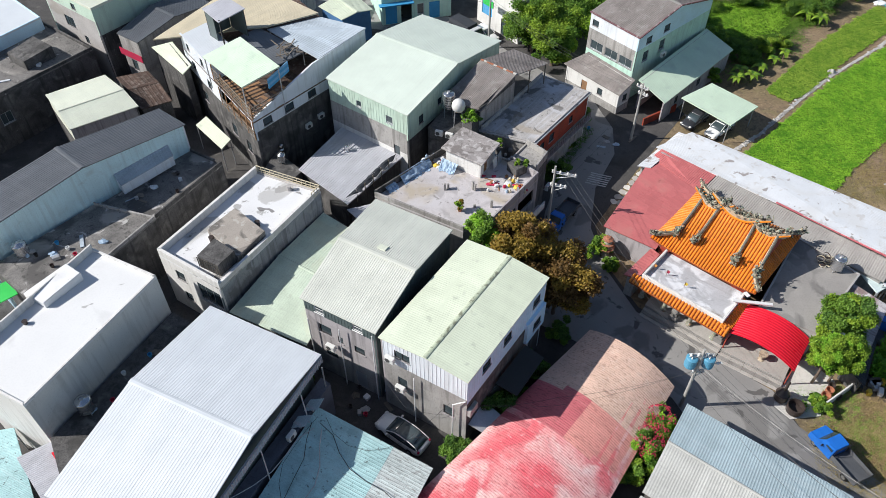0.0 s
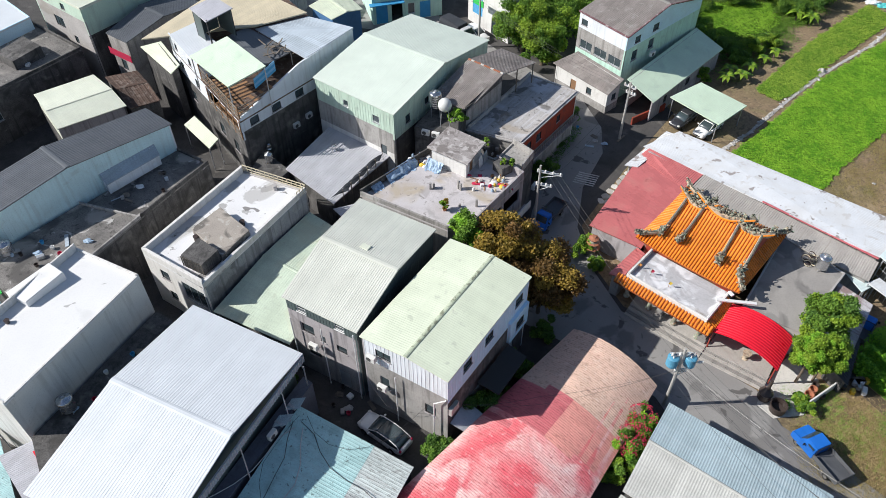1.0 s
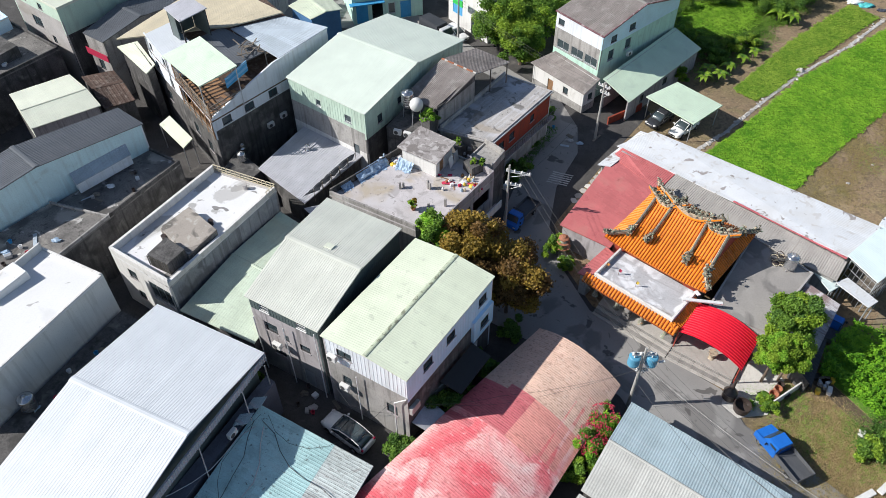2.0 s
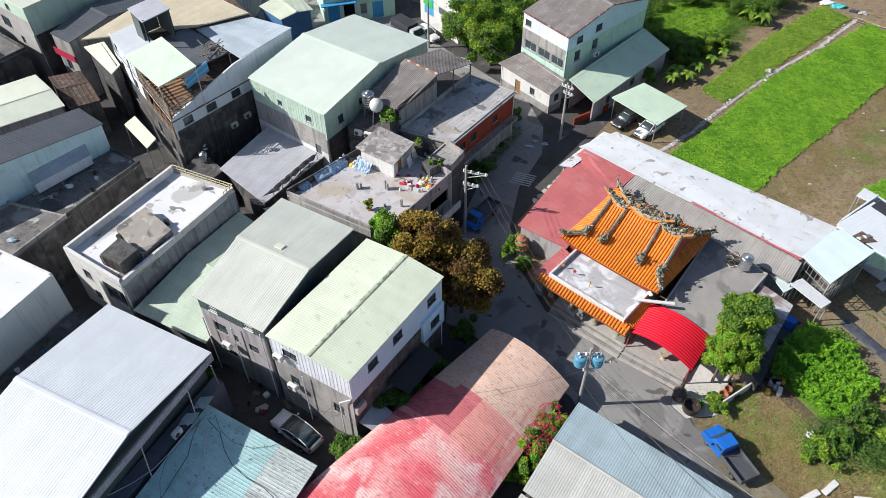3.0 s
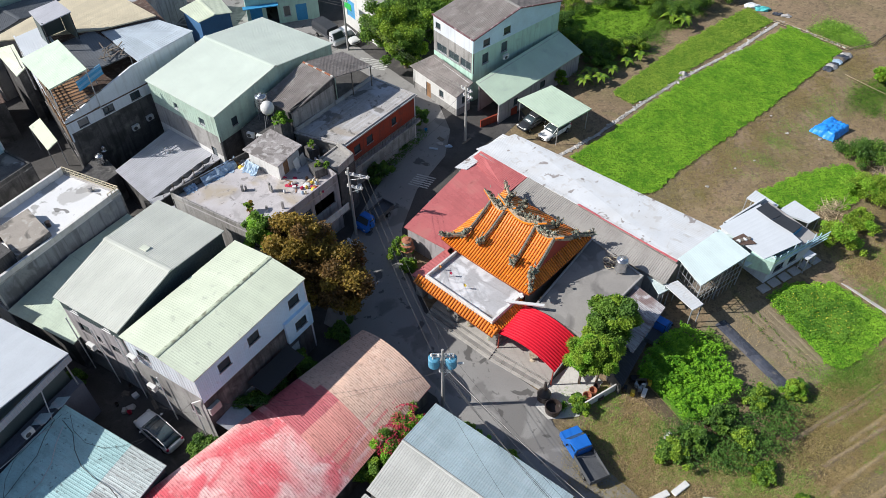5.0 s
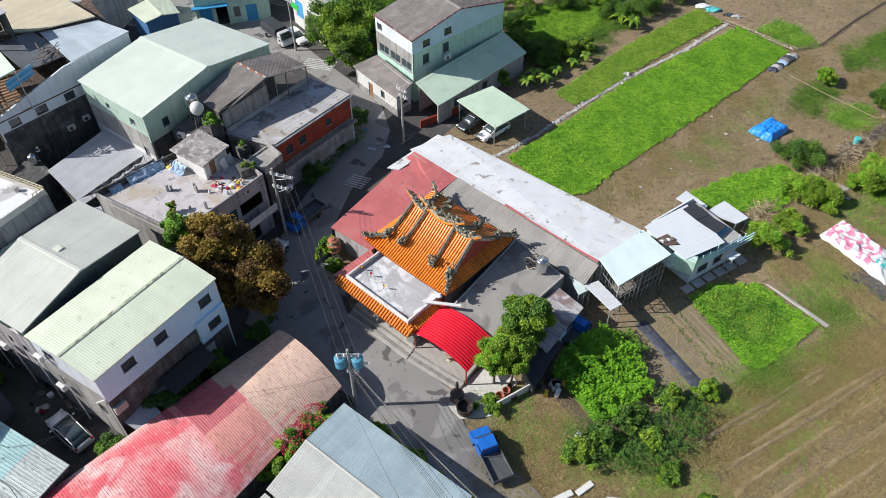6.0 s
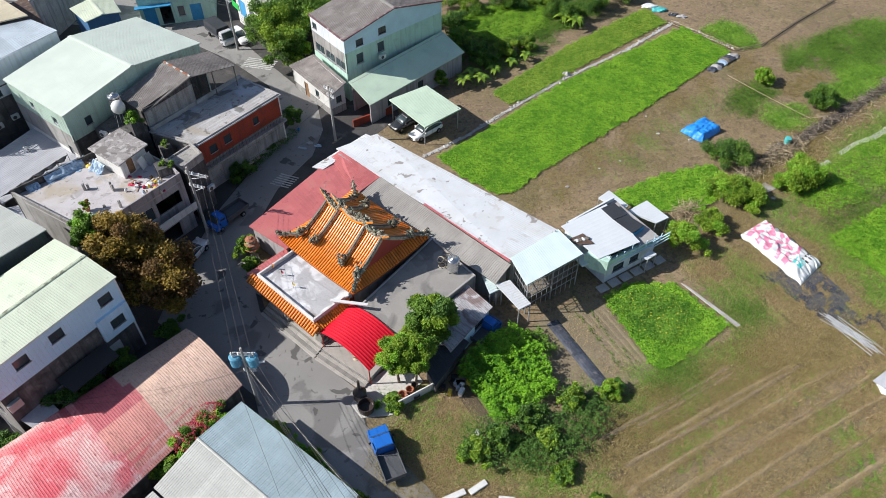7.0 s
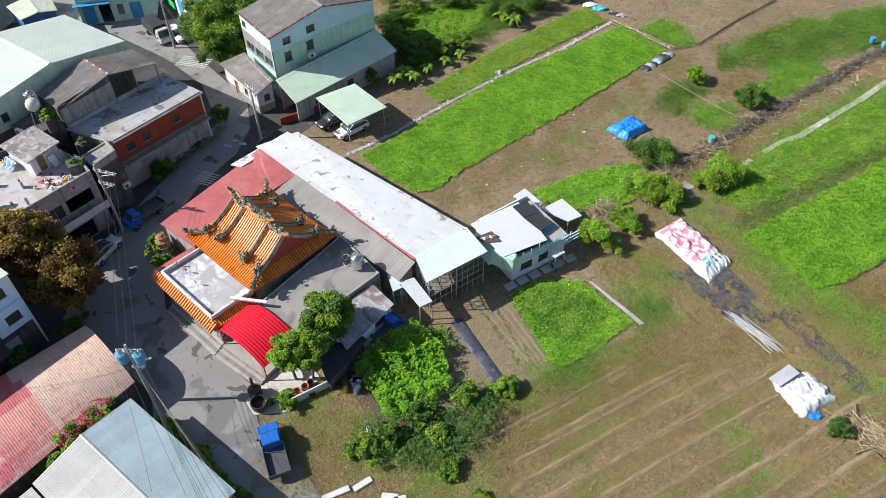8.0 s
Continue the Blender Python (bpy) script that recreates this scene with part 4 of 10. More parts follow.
# terrace house with a cluttered roof, sheds beside it
terrace = flat_house("flat_house", "concrete house with a cluttered lilac-grey roof terrace", "house", [(-6.6, 52.5), (1.85, 47.66), (4.46, 48.4), (9.4, 55.06), (6.88, 57.7), (1.82, 60.95)], 6.45,
                     {0: [(None, 8, m_concrete)], 1: [(None, 8, m_concrete)], 2: [(None, 8, m_plaster_grey)], 3: [(None, 8, m_concrete_dark)], 4: [(None, 8, m_concrete)], 5: [(None, 8, m_concrete_dark)]}, m_screed,
                     par=[0.5, 0.4, 0.85, 0.85, 0.25, 0.75], par_mat=[m_concrete, m_concrete, m_plaster_grey, m_plaster_grey, m_concrete, m_concrete_dark],
                     opens={2: [(0.6, 2.2, 4.0, 5.6, "hole"), (2.6, 4.4, 4.0, 5.6, "win"), (4.8, 7.6, 4.0, 5.6, "hole"), (1.0, 6.5, 0.05, 2.5, "hole")]})
lean_house("low_shed", "low shed with grey corrugated roof", "shed", [(-15.3, 59.7), (-9.6, 54.2), (-4.3, 61.6), (-11.4, 66.9)], [3.8, 3.8, 4.0, 4.0], m_grey_roof, [(None, 4, m_concrete_dark)], pitch=0.3, along="WS")
lean_house("low_shed", "small lean-to with grey corrugated roof", "shed", [(-9.7, 53.9), (-6.4, 50.2), (-4.2, 51.2), (-7.0, 54.6)], [3.4, 3.3, 3.5, 3.6], m_grey_roof, [(None, 4, m_concrete_dark)], pitch=0.3, along="WS")
green_hall = gable_house("green_hall", "large hall with pale green metal roof and siding", "hall", [(-12.6, 67.5), (-3.6, 60.8), (6.8, 76.2), (-2.5, 82.0)], [10.0, 9.9, 9.4, 9.6], 11.1, m_mint_hall,
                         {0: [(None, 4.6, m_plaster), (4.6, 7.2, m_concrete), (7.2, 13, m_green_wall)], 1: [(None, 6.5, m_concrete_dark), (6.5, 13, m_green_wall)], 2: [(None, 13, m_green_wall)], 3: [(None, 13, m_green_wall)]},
                         opens={0: [(3.9, 4.6, 8.0, 8.8, "win"), (8.0, 8.9, 7.7, 8.6, "win"), (8.9, 9.7, 3.2, 5.2, "dark")], 1: [(2.0, 2.8, 7.4, 8.4, "dark"), (5.5, 6.2, 7.8, 8.6, "dark")]}, over=0.15, rib=0.35, pitch=0.24, hrib=0.011)
fibre_house = thing("old_house", (4.5, 68.2, 0), "old house with brown-grey corrugated fibre-cement roof", "house")
FA, FB, FR0, FL0, BR0, BL0 = V(4.18, 70.85, 10.12), V(7.89, 67.85, 10.14), V(3.94, 62.93, 8.84), V(0.24, 65.95, 8.84), V(11.78, 71.6, 9.25), V(8.1, 74.6, 9.25)
sheets(fibre_house, FL0, FR0, FB, FA, m_fibre, pitch=0.2, h=0.03, seed=3, split=3)
sheets(fibre_house, BR0, BL0, FA, FB, m_fibre, pitch=0.2, h=0.03, seed=5, split=2)
deck(fibre_house, FL0, FR0, FB, FA, m_fibre)
deck(fibre_house, BR0, BL0, FA, FB, m_fibre)
for k in range(11):
    bm = B()
    p, q = lerp(FA, FB, (k + 0.06) / 11), lerp(FA, FB, (k + 0.94) / 11)
    sweep_w = 0.16 if k % 3 else 0.2
    beam(bm, p + V(0, 0, 0.09), q + V(0, 0, 0.07 + 0.02 * (k % 2)), sweep_w, 0.1)
    part("ridge_tile", bm, m_terra if k % 3 != 1 else m_concrete_pale, fibre_house)
side = math.hypot(FB.x - FR0.x, FB.y - FR0.y)
wall(fibre_house, (FR0.x - 0.1, FR0.y + 0.12), (FB.x - 0.1, FB.y + 0.05), [(0, 9.2, m_concrete), (9.2, 11, m_concrete_dark)], [(0, 8.72), (side, 10.0)])
wall(fibre_house, (FL0.x, FL0.y), (FR0.x - 0.1, FR0.y + 0.12), [(0, 10, m_concrete_dark)], 8.72)
wall(fibre_house, (FB.x - 0.3, FB.y + 0.1), (FA.x + 0.1, FA.y), [(0, 11, m_concrete_dark)], 9.95)
for p in (BR0, lerp(BR0, FB, 0.5)):
    bm = B()
    bar(bm, (p.x - 0.25, p.y + 0.15, 6.5), (p.x - 0.25, p.y + 0.15, p.z - 0.05), 0.07, 8)
    part("post", bm, m_wood_grey, fibre_house)
brick_flat = flat_house("brick_house", "low red brick house with pale stained flat roof", "house", [(4.0, 62.95), (9.55, 60.7), (16.55, 69.93), (11.5, 73.4)], 6.5,
                        {0: [(None, 8, m_concrete)], 1: [(None, 3.6, m_concrete), (3.6, 8, m_brick)], 2: [(None, 8, m_plaster)], 3: [(None, 8, m_concrete)]}, m_stain_roof, par=[0.1, 0.14, 0.12, 0.5],
                        par_mat=m_concrete_light, opens={1: [(1.2, 2.2, 4.4, 5.4, "dark"), (3.2, 4.2, 4.5, 5.5, "dark"), (7.4, 8.2, 4.6, 5.5, "dark")]}, slab_over=0.2)
bm = B()
prism(bm, [(9.75, 60.45), (16.75, 69.7), (17.15, 69.4), (10.15, 60.15)], 3.25, 3.5)
part("ledge", bm, m_concrete, brick_flat, "stained concrete ledge below the brick")
for k in range(26):
    bm = B()
    x, y = lerp(10.0, 17.0, k / 25), lerp(60.25, 69.5, k / 25)
    beam(bm, (x, y, 3.5), (x, y, 4.2), 0.04, 0.04)
    part("rail_bar", bm, m_wood_grey, brick_flat)
bm = B()
beam(bm, (10.0, 60.25, 4.2), (17.0, 69.5, 4.2), 0.05, 0.05)
part("rail", bm, m_wood_grey, brick_flat)
flat_house("annex", "concrete annex with a low flat roof", "house", [(6.95, 58.3), (9.3, 56.2), (10.7, 58.6), (8.7, 60.8)], 6.35, [(None, 8, m_concrete_dark)], m_concrete, par=[0.2, 0.75, 0.7, 0.15], par_mat=m_concrete)
# house with the timber deck
deck_house = flat_house("deck_house", "white sided house with a timber roof deck", "house", [(-30.3, 75.9), (-19.5, 61.4), (-8.8, 74.7), (-19.5, 89.0)], 8.6,
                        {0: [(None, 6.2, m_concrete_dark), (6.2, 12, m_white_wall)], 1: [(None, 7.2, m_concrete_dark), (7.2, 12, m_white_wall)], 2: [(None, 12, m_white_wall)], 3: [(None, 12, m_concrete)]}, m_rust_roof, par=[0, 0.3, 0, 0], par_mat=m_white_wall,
                        opens={0: [(2.0, 3.0, 7.0, 8.0, "dark"), (6.0, 7.0, 6.5, 7.6, "dark"), (3.5, 4.6, 3.5, 4.8, "dark"), (9.6, 17.3, 6.4, 8.3, "hole"), (11.0, 12.2, 3.2, 4.6, "dark"), (14.6, 15.8, 3.0, 4.4, "dark")], 1: [(1.2, 2.4, 7.4, 8.3, "dark"), (4.2, 5.5, 7.4, 8.3, "dark"), (7.6, 8.8, 7.4, 8.3, "dark")]})
# teal shed, red barn, blue-grey barn in the foreground
def teal_pick(u, v, rng):
    """Bleached sheets on the lower, sunny third; sunlight is painted into their paler colour."""
    return m_teal_sunlit if v + rng.uniform(-0.06, 0.06) < 0.46 else m_teal_roof


teal = lean_house("workshop", "low workshop with weathered teal sheet roof", "shed", [(-14.2, 20.5), (-5.42, 16.25), (-0.74, 25.9), (-9.75, 30.5)], [4.2, 3.2, 3.2, 4.2], m_teal_roof, [(None, 5, m_concrete_dark)], along="SE", pitch=0.26, split=3, hrib=0.016, over=0.2, pick=teal_pick)


def barn_pick(u, v, rng):
    """Paint bleached in blocks: tan at the street end, red and pink further in."""
    k, v = 1 - u + rng.uniform(-0.02, 0.02), v + rng.uniform(-0.05, 0.05)
    if k < 0.27:
        return m_tan_roof
    if k < 0.42:
        return m_red_dull if v > 0.5 else m_salmon_roof
    if k < 0.5 and v > 0.85:
        return m_red_dull
    return m_red_roof


lean_house("barn", "long barn with a bowed roof of bleached red sheets", "barn", [(-4.6, 21.5), (4.5, 13.0), (19.05, 33.5), (12.88, 39.25)], [2.3, 2.3, 2.5, 2.6], m_red_roof, [(None, 4, m_concrete_dark)], along="SE", pitch=0.2, hrib=0.014,
                      segs=12, bulge=1.2, split=4, pick=barn_pick, over=0.25, per=3)
gable_house("barn", "barn with blue-grey and beige sheet roof", "barn", [(14.5, 24.1), (24.7, 16.3), (29.7, 23.7), (19.5, 31.5)], 3.1, 3.75, m_beige_roof, [(None, 4, m_concrete_dark)], along="WS", pitch=0.2, over=0.2, hrib=0.016, roof2=m_bluegrey_roof, cap_w=0.22)
lean_house("low_shed", "low shed with grey-beige sheet roof beside a barn", "shed", [(9.5, 18.0), (20.0, 10.5), (24.7, 16.1), (14.4, 23.95)], [2.4, 2.4, 2.85, 2.85], m_beige_roof, [(None, 4, m_concrete_dark)], pitch=0.2, over=0.15, hrib=0.016)
# green three-storey house with annexes
green_house = gable_house("green_house", "three-storey green and white house with grey-brown roof", "house", [(18.3, 84.0), (23.35, 77.9), (35.1, 88.6), (30.2, 94.6)], [8.9, 8.7, 8.3, 8.5], 10.1, m_fibre,
                          {0: [(None, 4.0, m_mint_wall), (4.0, 6.8, m_concrete), (6.8, 12, m_white_wall)], 1: [(None, 6.8, m_mint_wall), (6.8, 12, m_pale_blue)], 2: [(None, 12, m_mint_wall)], 3: [(None, 12, m_mint_wall)]},
                          opens={0: [(0.4, 1.4, 7.3, 8.1, "dark"), (0.6, 2.6, 4.2, 5.4, "win"), (3.0, 5.0, 4.2, 5.4, "win"), (5.3, 7.3, 4.2, 5.4, "win")],
                                 1: [(1.7, 2.8, 7.1, 8.0, "dark"), (5.2, 6.4, 7.4, 8.3, "dark"), (1.6, 2.7, 4.7, 6.1, "win"), (4.9, 6.0, 5.0, 6.4, "win")]}, over=0.12, pitch=0.25, hrib=0.03, split=3, cap=m_fibre_light)
for a, b in (((23.35, 77.9, 8.72), (29.2, 83.25, 10.12)), ((29.2, 83.25, 10.12), (35.1, 88.6, 8.32)), ((18.3, 84.0, 8.92), (23.35, 77.9, 8.72))):
    bm = B()
    beam(bm, a, b, 0.16, 0.16)
    part("fascia", bm, m_fascia, green_house, "worn purple-brown roof edge")
lean_house("annex", "white roadside annex with brown-grey corrugated roof", "house", [(15.4, 81.4), (21.35, 74.5), (23.4, 76.3), (18.6, 82.6)], [3.2, 3.0, 4.0, 4.1], m_fibre, [(None, 1.0, m_concrete), (1.0, 4, m_plaster)], pitch=0.22, split=2,
                     opens={0: [(2.6, 3.5, 0.05, 2.2, "wood"), (5.2, 6.0, 1.4, 2.3, "dark")], 1: [(0.9, 1.7, 1.5, 2.4, "dark")]})
lean_house("annex", "long lean-to with pale green metal roof", "house", [(23.7, 76.1), (26.5, 72.9), (38.0, 85.0), (35.0, 88.3)], [4.2, 3.0, 3.0, 4.2], m_sage_roof, [(None, 4, m_plaster_grey)], along="SE", pitch=0.22, hrib=0.007,
                     opens={1: [(2.8, 3.6, 1.2, 2.2, "dark"), (8.0, 9.0, 1.2, 2.2, "dark")]}, skip=(0,))
# ---- temple ----
TU, TV = Vector((0.743, -0.669, 0)), Vector((0.669, 0.743, 0))
TO = Vector((19.85, 48.95, 0))


def T(u, v, z=0.0):
    p = TO + TU * u + TV * v
    return Vector((p.x, p.y, z))


temple = thing("temple", T(5, 4), "temple with orange glazed tile roof and carved ridges", "temple")
ROOF_U, ROOF_V, EAVE_Z, RIDGE_Z, HIP = 10.35, 9.8, 3.95, 6.9, 1.5


def roof_z(v):
    """A roof that steepens towards the ridge. v from 0 at the eave to 1 at the ridge."""
    return EAVE_Z + (RIDGE_Z - EAVE_Z) * (0.62 * v + 0.38 * v * v)


def tile_row(parent, pts, r=0.12):
    """One row of cover tiles: a half-round bar, stepped at every tile."""
    verts, faces = [], []
    org = world_of(parent)
    side = (pts[-1] - pts[0]).cross(Vector((0, 0, 1))).normalized()
    k = 0
    rings = [(pts[0], r)]
    for i in range(len(pts) - 1):
        rings += [(pts[i + 1], r * 0.84)] + ([(pts[i + 1], r)] if i < len(pts) - 2 else [])
    for p, rr in rings:
        for s in range(6):
            a = math.pi * s / 5
            verts.append(p + side * (math.cos(a) * rr) + Vector((0, 0, math.sin(a) * rr)) - org)
    for i in range(len(rings) - 1):
        for s in range(5):
            faces.append((k + s, k + s + 1, k + 7 + s, k + 6 + s))
        k += 6
    faces.append(tuple(range(6)))
    me = bpy.data.meshes.new("cover_tile")
    me.from_pydata([tuple(v) for v in verts], [], faces)
    me.update()
    mesh_ob("cover_tile", me, m_tile, parent)


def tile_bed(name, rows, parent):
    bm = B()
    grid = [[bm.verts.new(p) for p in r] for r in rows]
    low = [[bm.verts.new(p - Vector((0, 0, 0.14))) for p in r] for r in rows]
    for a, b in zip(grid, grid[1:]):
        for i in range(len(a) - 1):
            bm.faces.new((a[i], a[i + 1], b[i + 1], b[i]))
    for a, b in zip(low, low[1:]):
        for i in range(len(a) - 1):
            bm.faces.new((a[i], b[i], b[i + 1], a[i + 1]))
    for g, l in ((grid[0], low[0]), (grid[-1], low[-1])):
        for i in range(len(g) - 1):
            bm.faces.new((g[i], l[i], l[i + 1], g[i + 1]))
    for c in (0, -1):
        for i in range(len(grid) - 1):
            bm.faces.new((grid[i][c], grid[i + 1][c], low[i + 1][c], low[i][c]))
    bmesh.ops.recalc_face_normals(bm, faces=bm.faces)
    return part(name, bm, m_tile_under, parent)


NS, HV, UL, UR = 12, 0.33, 1.9, 9.45


def hip_range(v):
    k = min(1.0, v / HV)
    return lerp(-0.1, UL, k), lerp(10.5, UR, k)


for side in (0, 1):
    def slope_pt(u, v):
        vv = v * ROOF_V / 2
        lift = 0.35 * (abs(u - ROOF_U / 2) / (ROOF_U / 2)) ** 3 * (1 - v)
        return T(u, vv if side == 0 else ROOF_V - vv, roof_z(v) + lift)
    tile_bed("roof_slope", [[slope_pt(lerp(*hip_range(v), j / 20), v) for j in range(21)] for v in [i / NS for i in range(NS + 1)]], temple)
    n = 36
    for i in range(n + 1):
        u = 0.05 + (ROOF_U - 0.1) * i / n
        top = 1.0
        if u < UL:
            top = max(0.05, HV * (u + 0.1) / (UL + 0.1))
        if u > UR:
            top = max(0.05, HV * (10.5 - u) / (10.5 - UR))
        tile_row(temple, [slope_pt(u, top * j / 8) + Vector((0, 0, 0.01)) for j in range(9)])
# skirt roofs at both ends, under the gables
for end in (0, 1):
    u_out, u_in = (10.5, UR) if end else (-0.1, UL)
    zt = roof_z(HV)
    vin = HV * ROOF_V / 2

    def skirt_pt(k, f):
        v0, v1 = lerp(0.0, vin, k), lerp(ROOF_V, ROOF_V - vin, k)
        lift = 0.35 * (1 - k) * abs(2 * f - 1) ** 3
        return T(lerp(u_out, u_in, k), lerp(v0, v1, f), lerp(EAVE_Z - 0.02, zt, k) + lift)
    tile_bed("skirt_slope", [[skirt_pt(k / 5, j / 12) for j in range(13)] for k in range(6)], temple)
    n = 34
    for i in range(n + 1):
        v = 0.1 + (ROOF_V - 0.2) * i / n
        e = min(v, ROOF_V - v)
        top = min(1.0, max(0.06, e / vin))
        pts = []
        for q in range(7):
            k = top * q / 6
            f = (v - lerp(0.0, vin, k)) / max(0.01, ROOF_V - 2 * vin * k)
            pts.append(skirt_pt(k, min(1, max(0, f))) + Vector((0, 0, 0.01)))
        tile_row(temple, pts)


def sweep(bm, pts, w, h):
    """A squared moulding along a curved line."""
    rings = []
    for i, p in enumerate(pts):
        d = (pts[min(i + 1, len(pts) - 1)] - pts[max(i - 1, 0)])
        s = d.cross(Vector((0, 0, 1))).normalized()
        ww = w[i] if isinstance(w, list) else w
        hh = h[i] if isinstance(h, list) else h
        rings.append([bm.verts.new(q) for q in (p - s * ww / 2, p + s * ww / 2, p + s * ww / 2 + V(0, 0, hh * 0.8), p + s * ww / 5 + V(0, 0, hh), p - s * ww / 5 + V(0, 0, hh), p - s * ww / 2 + V(0, 0, hh * 0.8))])
    for a, b in zip(rings, rings[1:]):
        for i in range(6):
            j = (i + 1) % 6
            bm.faces.new((a[i], a[j], b[j], b[i]))
    bm.faces.new(list(reversed(rings[0])))
    bm.faces.new(rings[-1])
    bmesh.ops.recalc_face_normals(bm, faces=bm.faces)
    return bm


def ornaments(parent, pts, r, n, seed, name="ridge_ornament", up=0.25):
    """Clustered cut-shell figures: many small knobs and fins along a line."""
    rng = random.Random(seed)
    bm = B()
    for _ in range(n):
        k = rng.random() * (len(pts) - 1)
        p = lerp(pts[int(k)], pts[min(int(k) + 1, len(pts) - 1)], k % 1)
        c = p + Vector((rng.gauss(0, r * 0.5), rng.gauss(0, r * 0.5), abs(rng.gauss(0, up))))
        s = r * rng.uniform(0.25, 0.7)
        if rng.random() < 0.5:
            g = bmesh.ops.create_icosphere(bm, subdivisions=1, radius=s, matrix=Matrix.Translation(c) @ pose(0, 0, 0, rng.uniform(0, 90), rng.uniform(0, 90), 0) @ Matrix.Diagonal((1, rng.uniform(0.4, 1), rng.uniform(0.8, 1.8), 1)))
        else:
            g = bmesh.ops.create_cone(bm, cap_ends=True, segments=5, radius1=s * 0.5, radius2=0.01, depth=s * 2.6, matrix=Matrix.Translation(c + V(0, 0, s)) @ pose(0, 0, 0, rng.uniform(-50, 50), rng.uniform(-50, 50), 0))
    return part(name, bm, m_ornament, parent, kind="stuff")


# main ridge in three lengths, each rising to a swallow tail at its ends
for k, (u0, u1, base, tip) in enumerate(((1.8, 4.0, 6.85, 1.35), (3.5, 7.5, 7.2, 1.3), (7.0, 9.5, 6.8, 1.2))):
    pts, ws, hs = [], [], []
    for i in range(17):
        s = i / 16
        e = abs(2 * s - 1) ** 2.6
        out = 0.85 * (1 if s > 0.5 else -1) * abs(2 * s - 1) ** 4
        pts.append(T(lerp(u0, u1, s) + out, ROOF_V / 2, base - 0.15 + tip * e))
        ws.append(lerp(0.4, 0.06, e))
        hs.append(lerp(0.55, 0.12, e))
    rb = part("main_ridge", sweep(B(), pts, ws, hs), m_ridge, temple, "carved ridge with swallow-tail ends")
    part("ridge_coping", sweep(B(), [p + V(0, 0, h + 0.003) for p, h in zip(pts, hs)], [w * 0.7 for w in ws], 0.1), m_ridge_dark, rb)
    part("ridge_band", sweep(B(), [p + V(0, 0, -0.12) for p in pts], [w * 1.35 for w in ws], 0.2), m_tile, rb)
    ornaments(rb, [p + V(0, 0, 0.35) for p in pts[1:16]], 0.27, 110, 10 + k)
# ridges that run down the slopes, with figures at their feet
for side in (0, 1):
    for k, (u, foot) in enumerate(((1.9, 0.26), (3.7, 0.28), (7.2, 0.28), (9.4, 0.26))):
        pts = []
        for i in range(11):
            v = lerp(1.0, foot, i / 10)
            vv = v * ROOF_V / 2
            uu = lerp(u, u + (0.25 if k > 1 else -0.25), i / 10)
            pts.append(T(uu, vv if side == 0 else ROOF_V - vv, roof_z(v) + 0.06 + (0.25 * max(0, i - 7) / 3) ** 1.0))
        rb = part("hip_ridge", sweep(B(), pts, 0.27, 0.36), m_ridge, temple)
        part("ridge_coping", sweep(B(), [p + V(0, 0, 0.363) for p in pts], 0.17, 0.1), m_ridge_dark, rb)
        ornaments(rb, pts[8:] + [pts[-1] + V(0, 0, 0.4)], 0.3, 60, 30 + side * 10 + k, up=0.4)
for k, (a, b) in enumerate(((T(-0.25, -0.1, 4.3), T(1.7, 1.4, 5.0)), (T(-0.25, 9.9, 4.3), T(1.7, 8.4, 5.0)), (T(10.65, -0.1, 4.3), T(9.5, 1.4, 5.0)), (T(10.65, 9.9, 4.3), T(9.5, 8.4, 5.0)))):
    pts = [lerp(a, b, i / 8) + V(0, 0, 0.5 * (1 - i / 8) ** 3) for i in range(9)]
    rb = part("corner_ridge", sweep(B(), pts, 0.24, 0.3), m_ridge, temple)
    part("ridge_coping", sweep(B(), [p + V(0, 0, 0.303) for p in pts], 0.15, 0.09), m_ridge_dark, rb)
    ornaments(rb, pts[:5], 0.22, 55, 60 + k, up=0.3)
# gable triangles and body
for u in (UL + 0.05, UR - 0.05):
    bm = B()
    prof = [(1.6, 4.75), (ROOF_V / 2, RIDGE_Z - 0.12), (ROOF_V - 1.6, 4.75)]
    a = [bm.verts.new(T(u - 0.08, v, z)) for v, z in prof]
    b = [bm.verts.new(T(u + 0.08, v, z)) for v, z in prof]
    bm.faces.new(a)
    bm.faces.new(list(reversed(b)))
    for i in range(3):
        j = (i + 1) % 3
        bm.faces.new((a[i], b[i], b[j], a[j]))
    bmesh.ops.recalc_face_normals(bm, faces=bm.faces)
    part("gable_wall", bm, m_temple_red, temple)
body = [T(0.7, 0.6), T(ROOF_U - 0.6, 0.6), T(ROOF_U - 0.6, ROOF_V - 0.6), T(0.7, ROOF_V - 0.6)]
for i, (p, q) in enumerate(edges([(b.x, b.y) for b in body])):
    wall(temple, p, q, [(0.6, 4.1, m_temple_red if i == 0 else m_concrete)], 4.1, [(2.5, 7.5, 0.65, 3.2, "hole")] if i == 0 else ())

# front porch: flat roof with a parapet and a tiled fringe
PO = [T(1.6, -4.1), T(9.75, -4.1), T(9.75, 0.4), T(1.6, 0.4)]
PO = [(p.x, p.y) for p in PO]
porch = thing("porch", centre(PO), "temple porch with white-edged flat roof and tile fringe", "porch")
bm = B()
prism(bm, PO, 3.05, 3.3)
part("roof_slab", bm, m_porch_floor, porch)
I = inset(PO, 0.22)
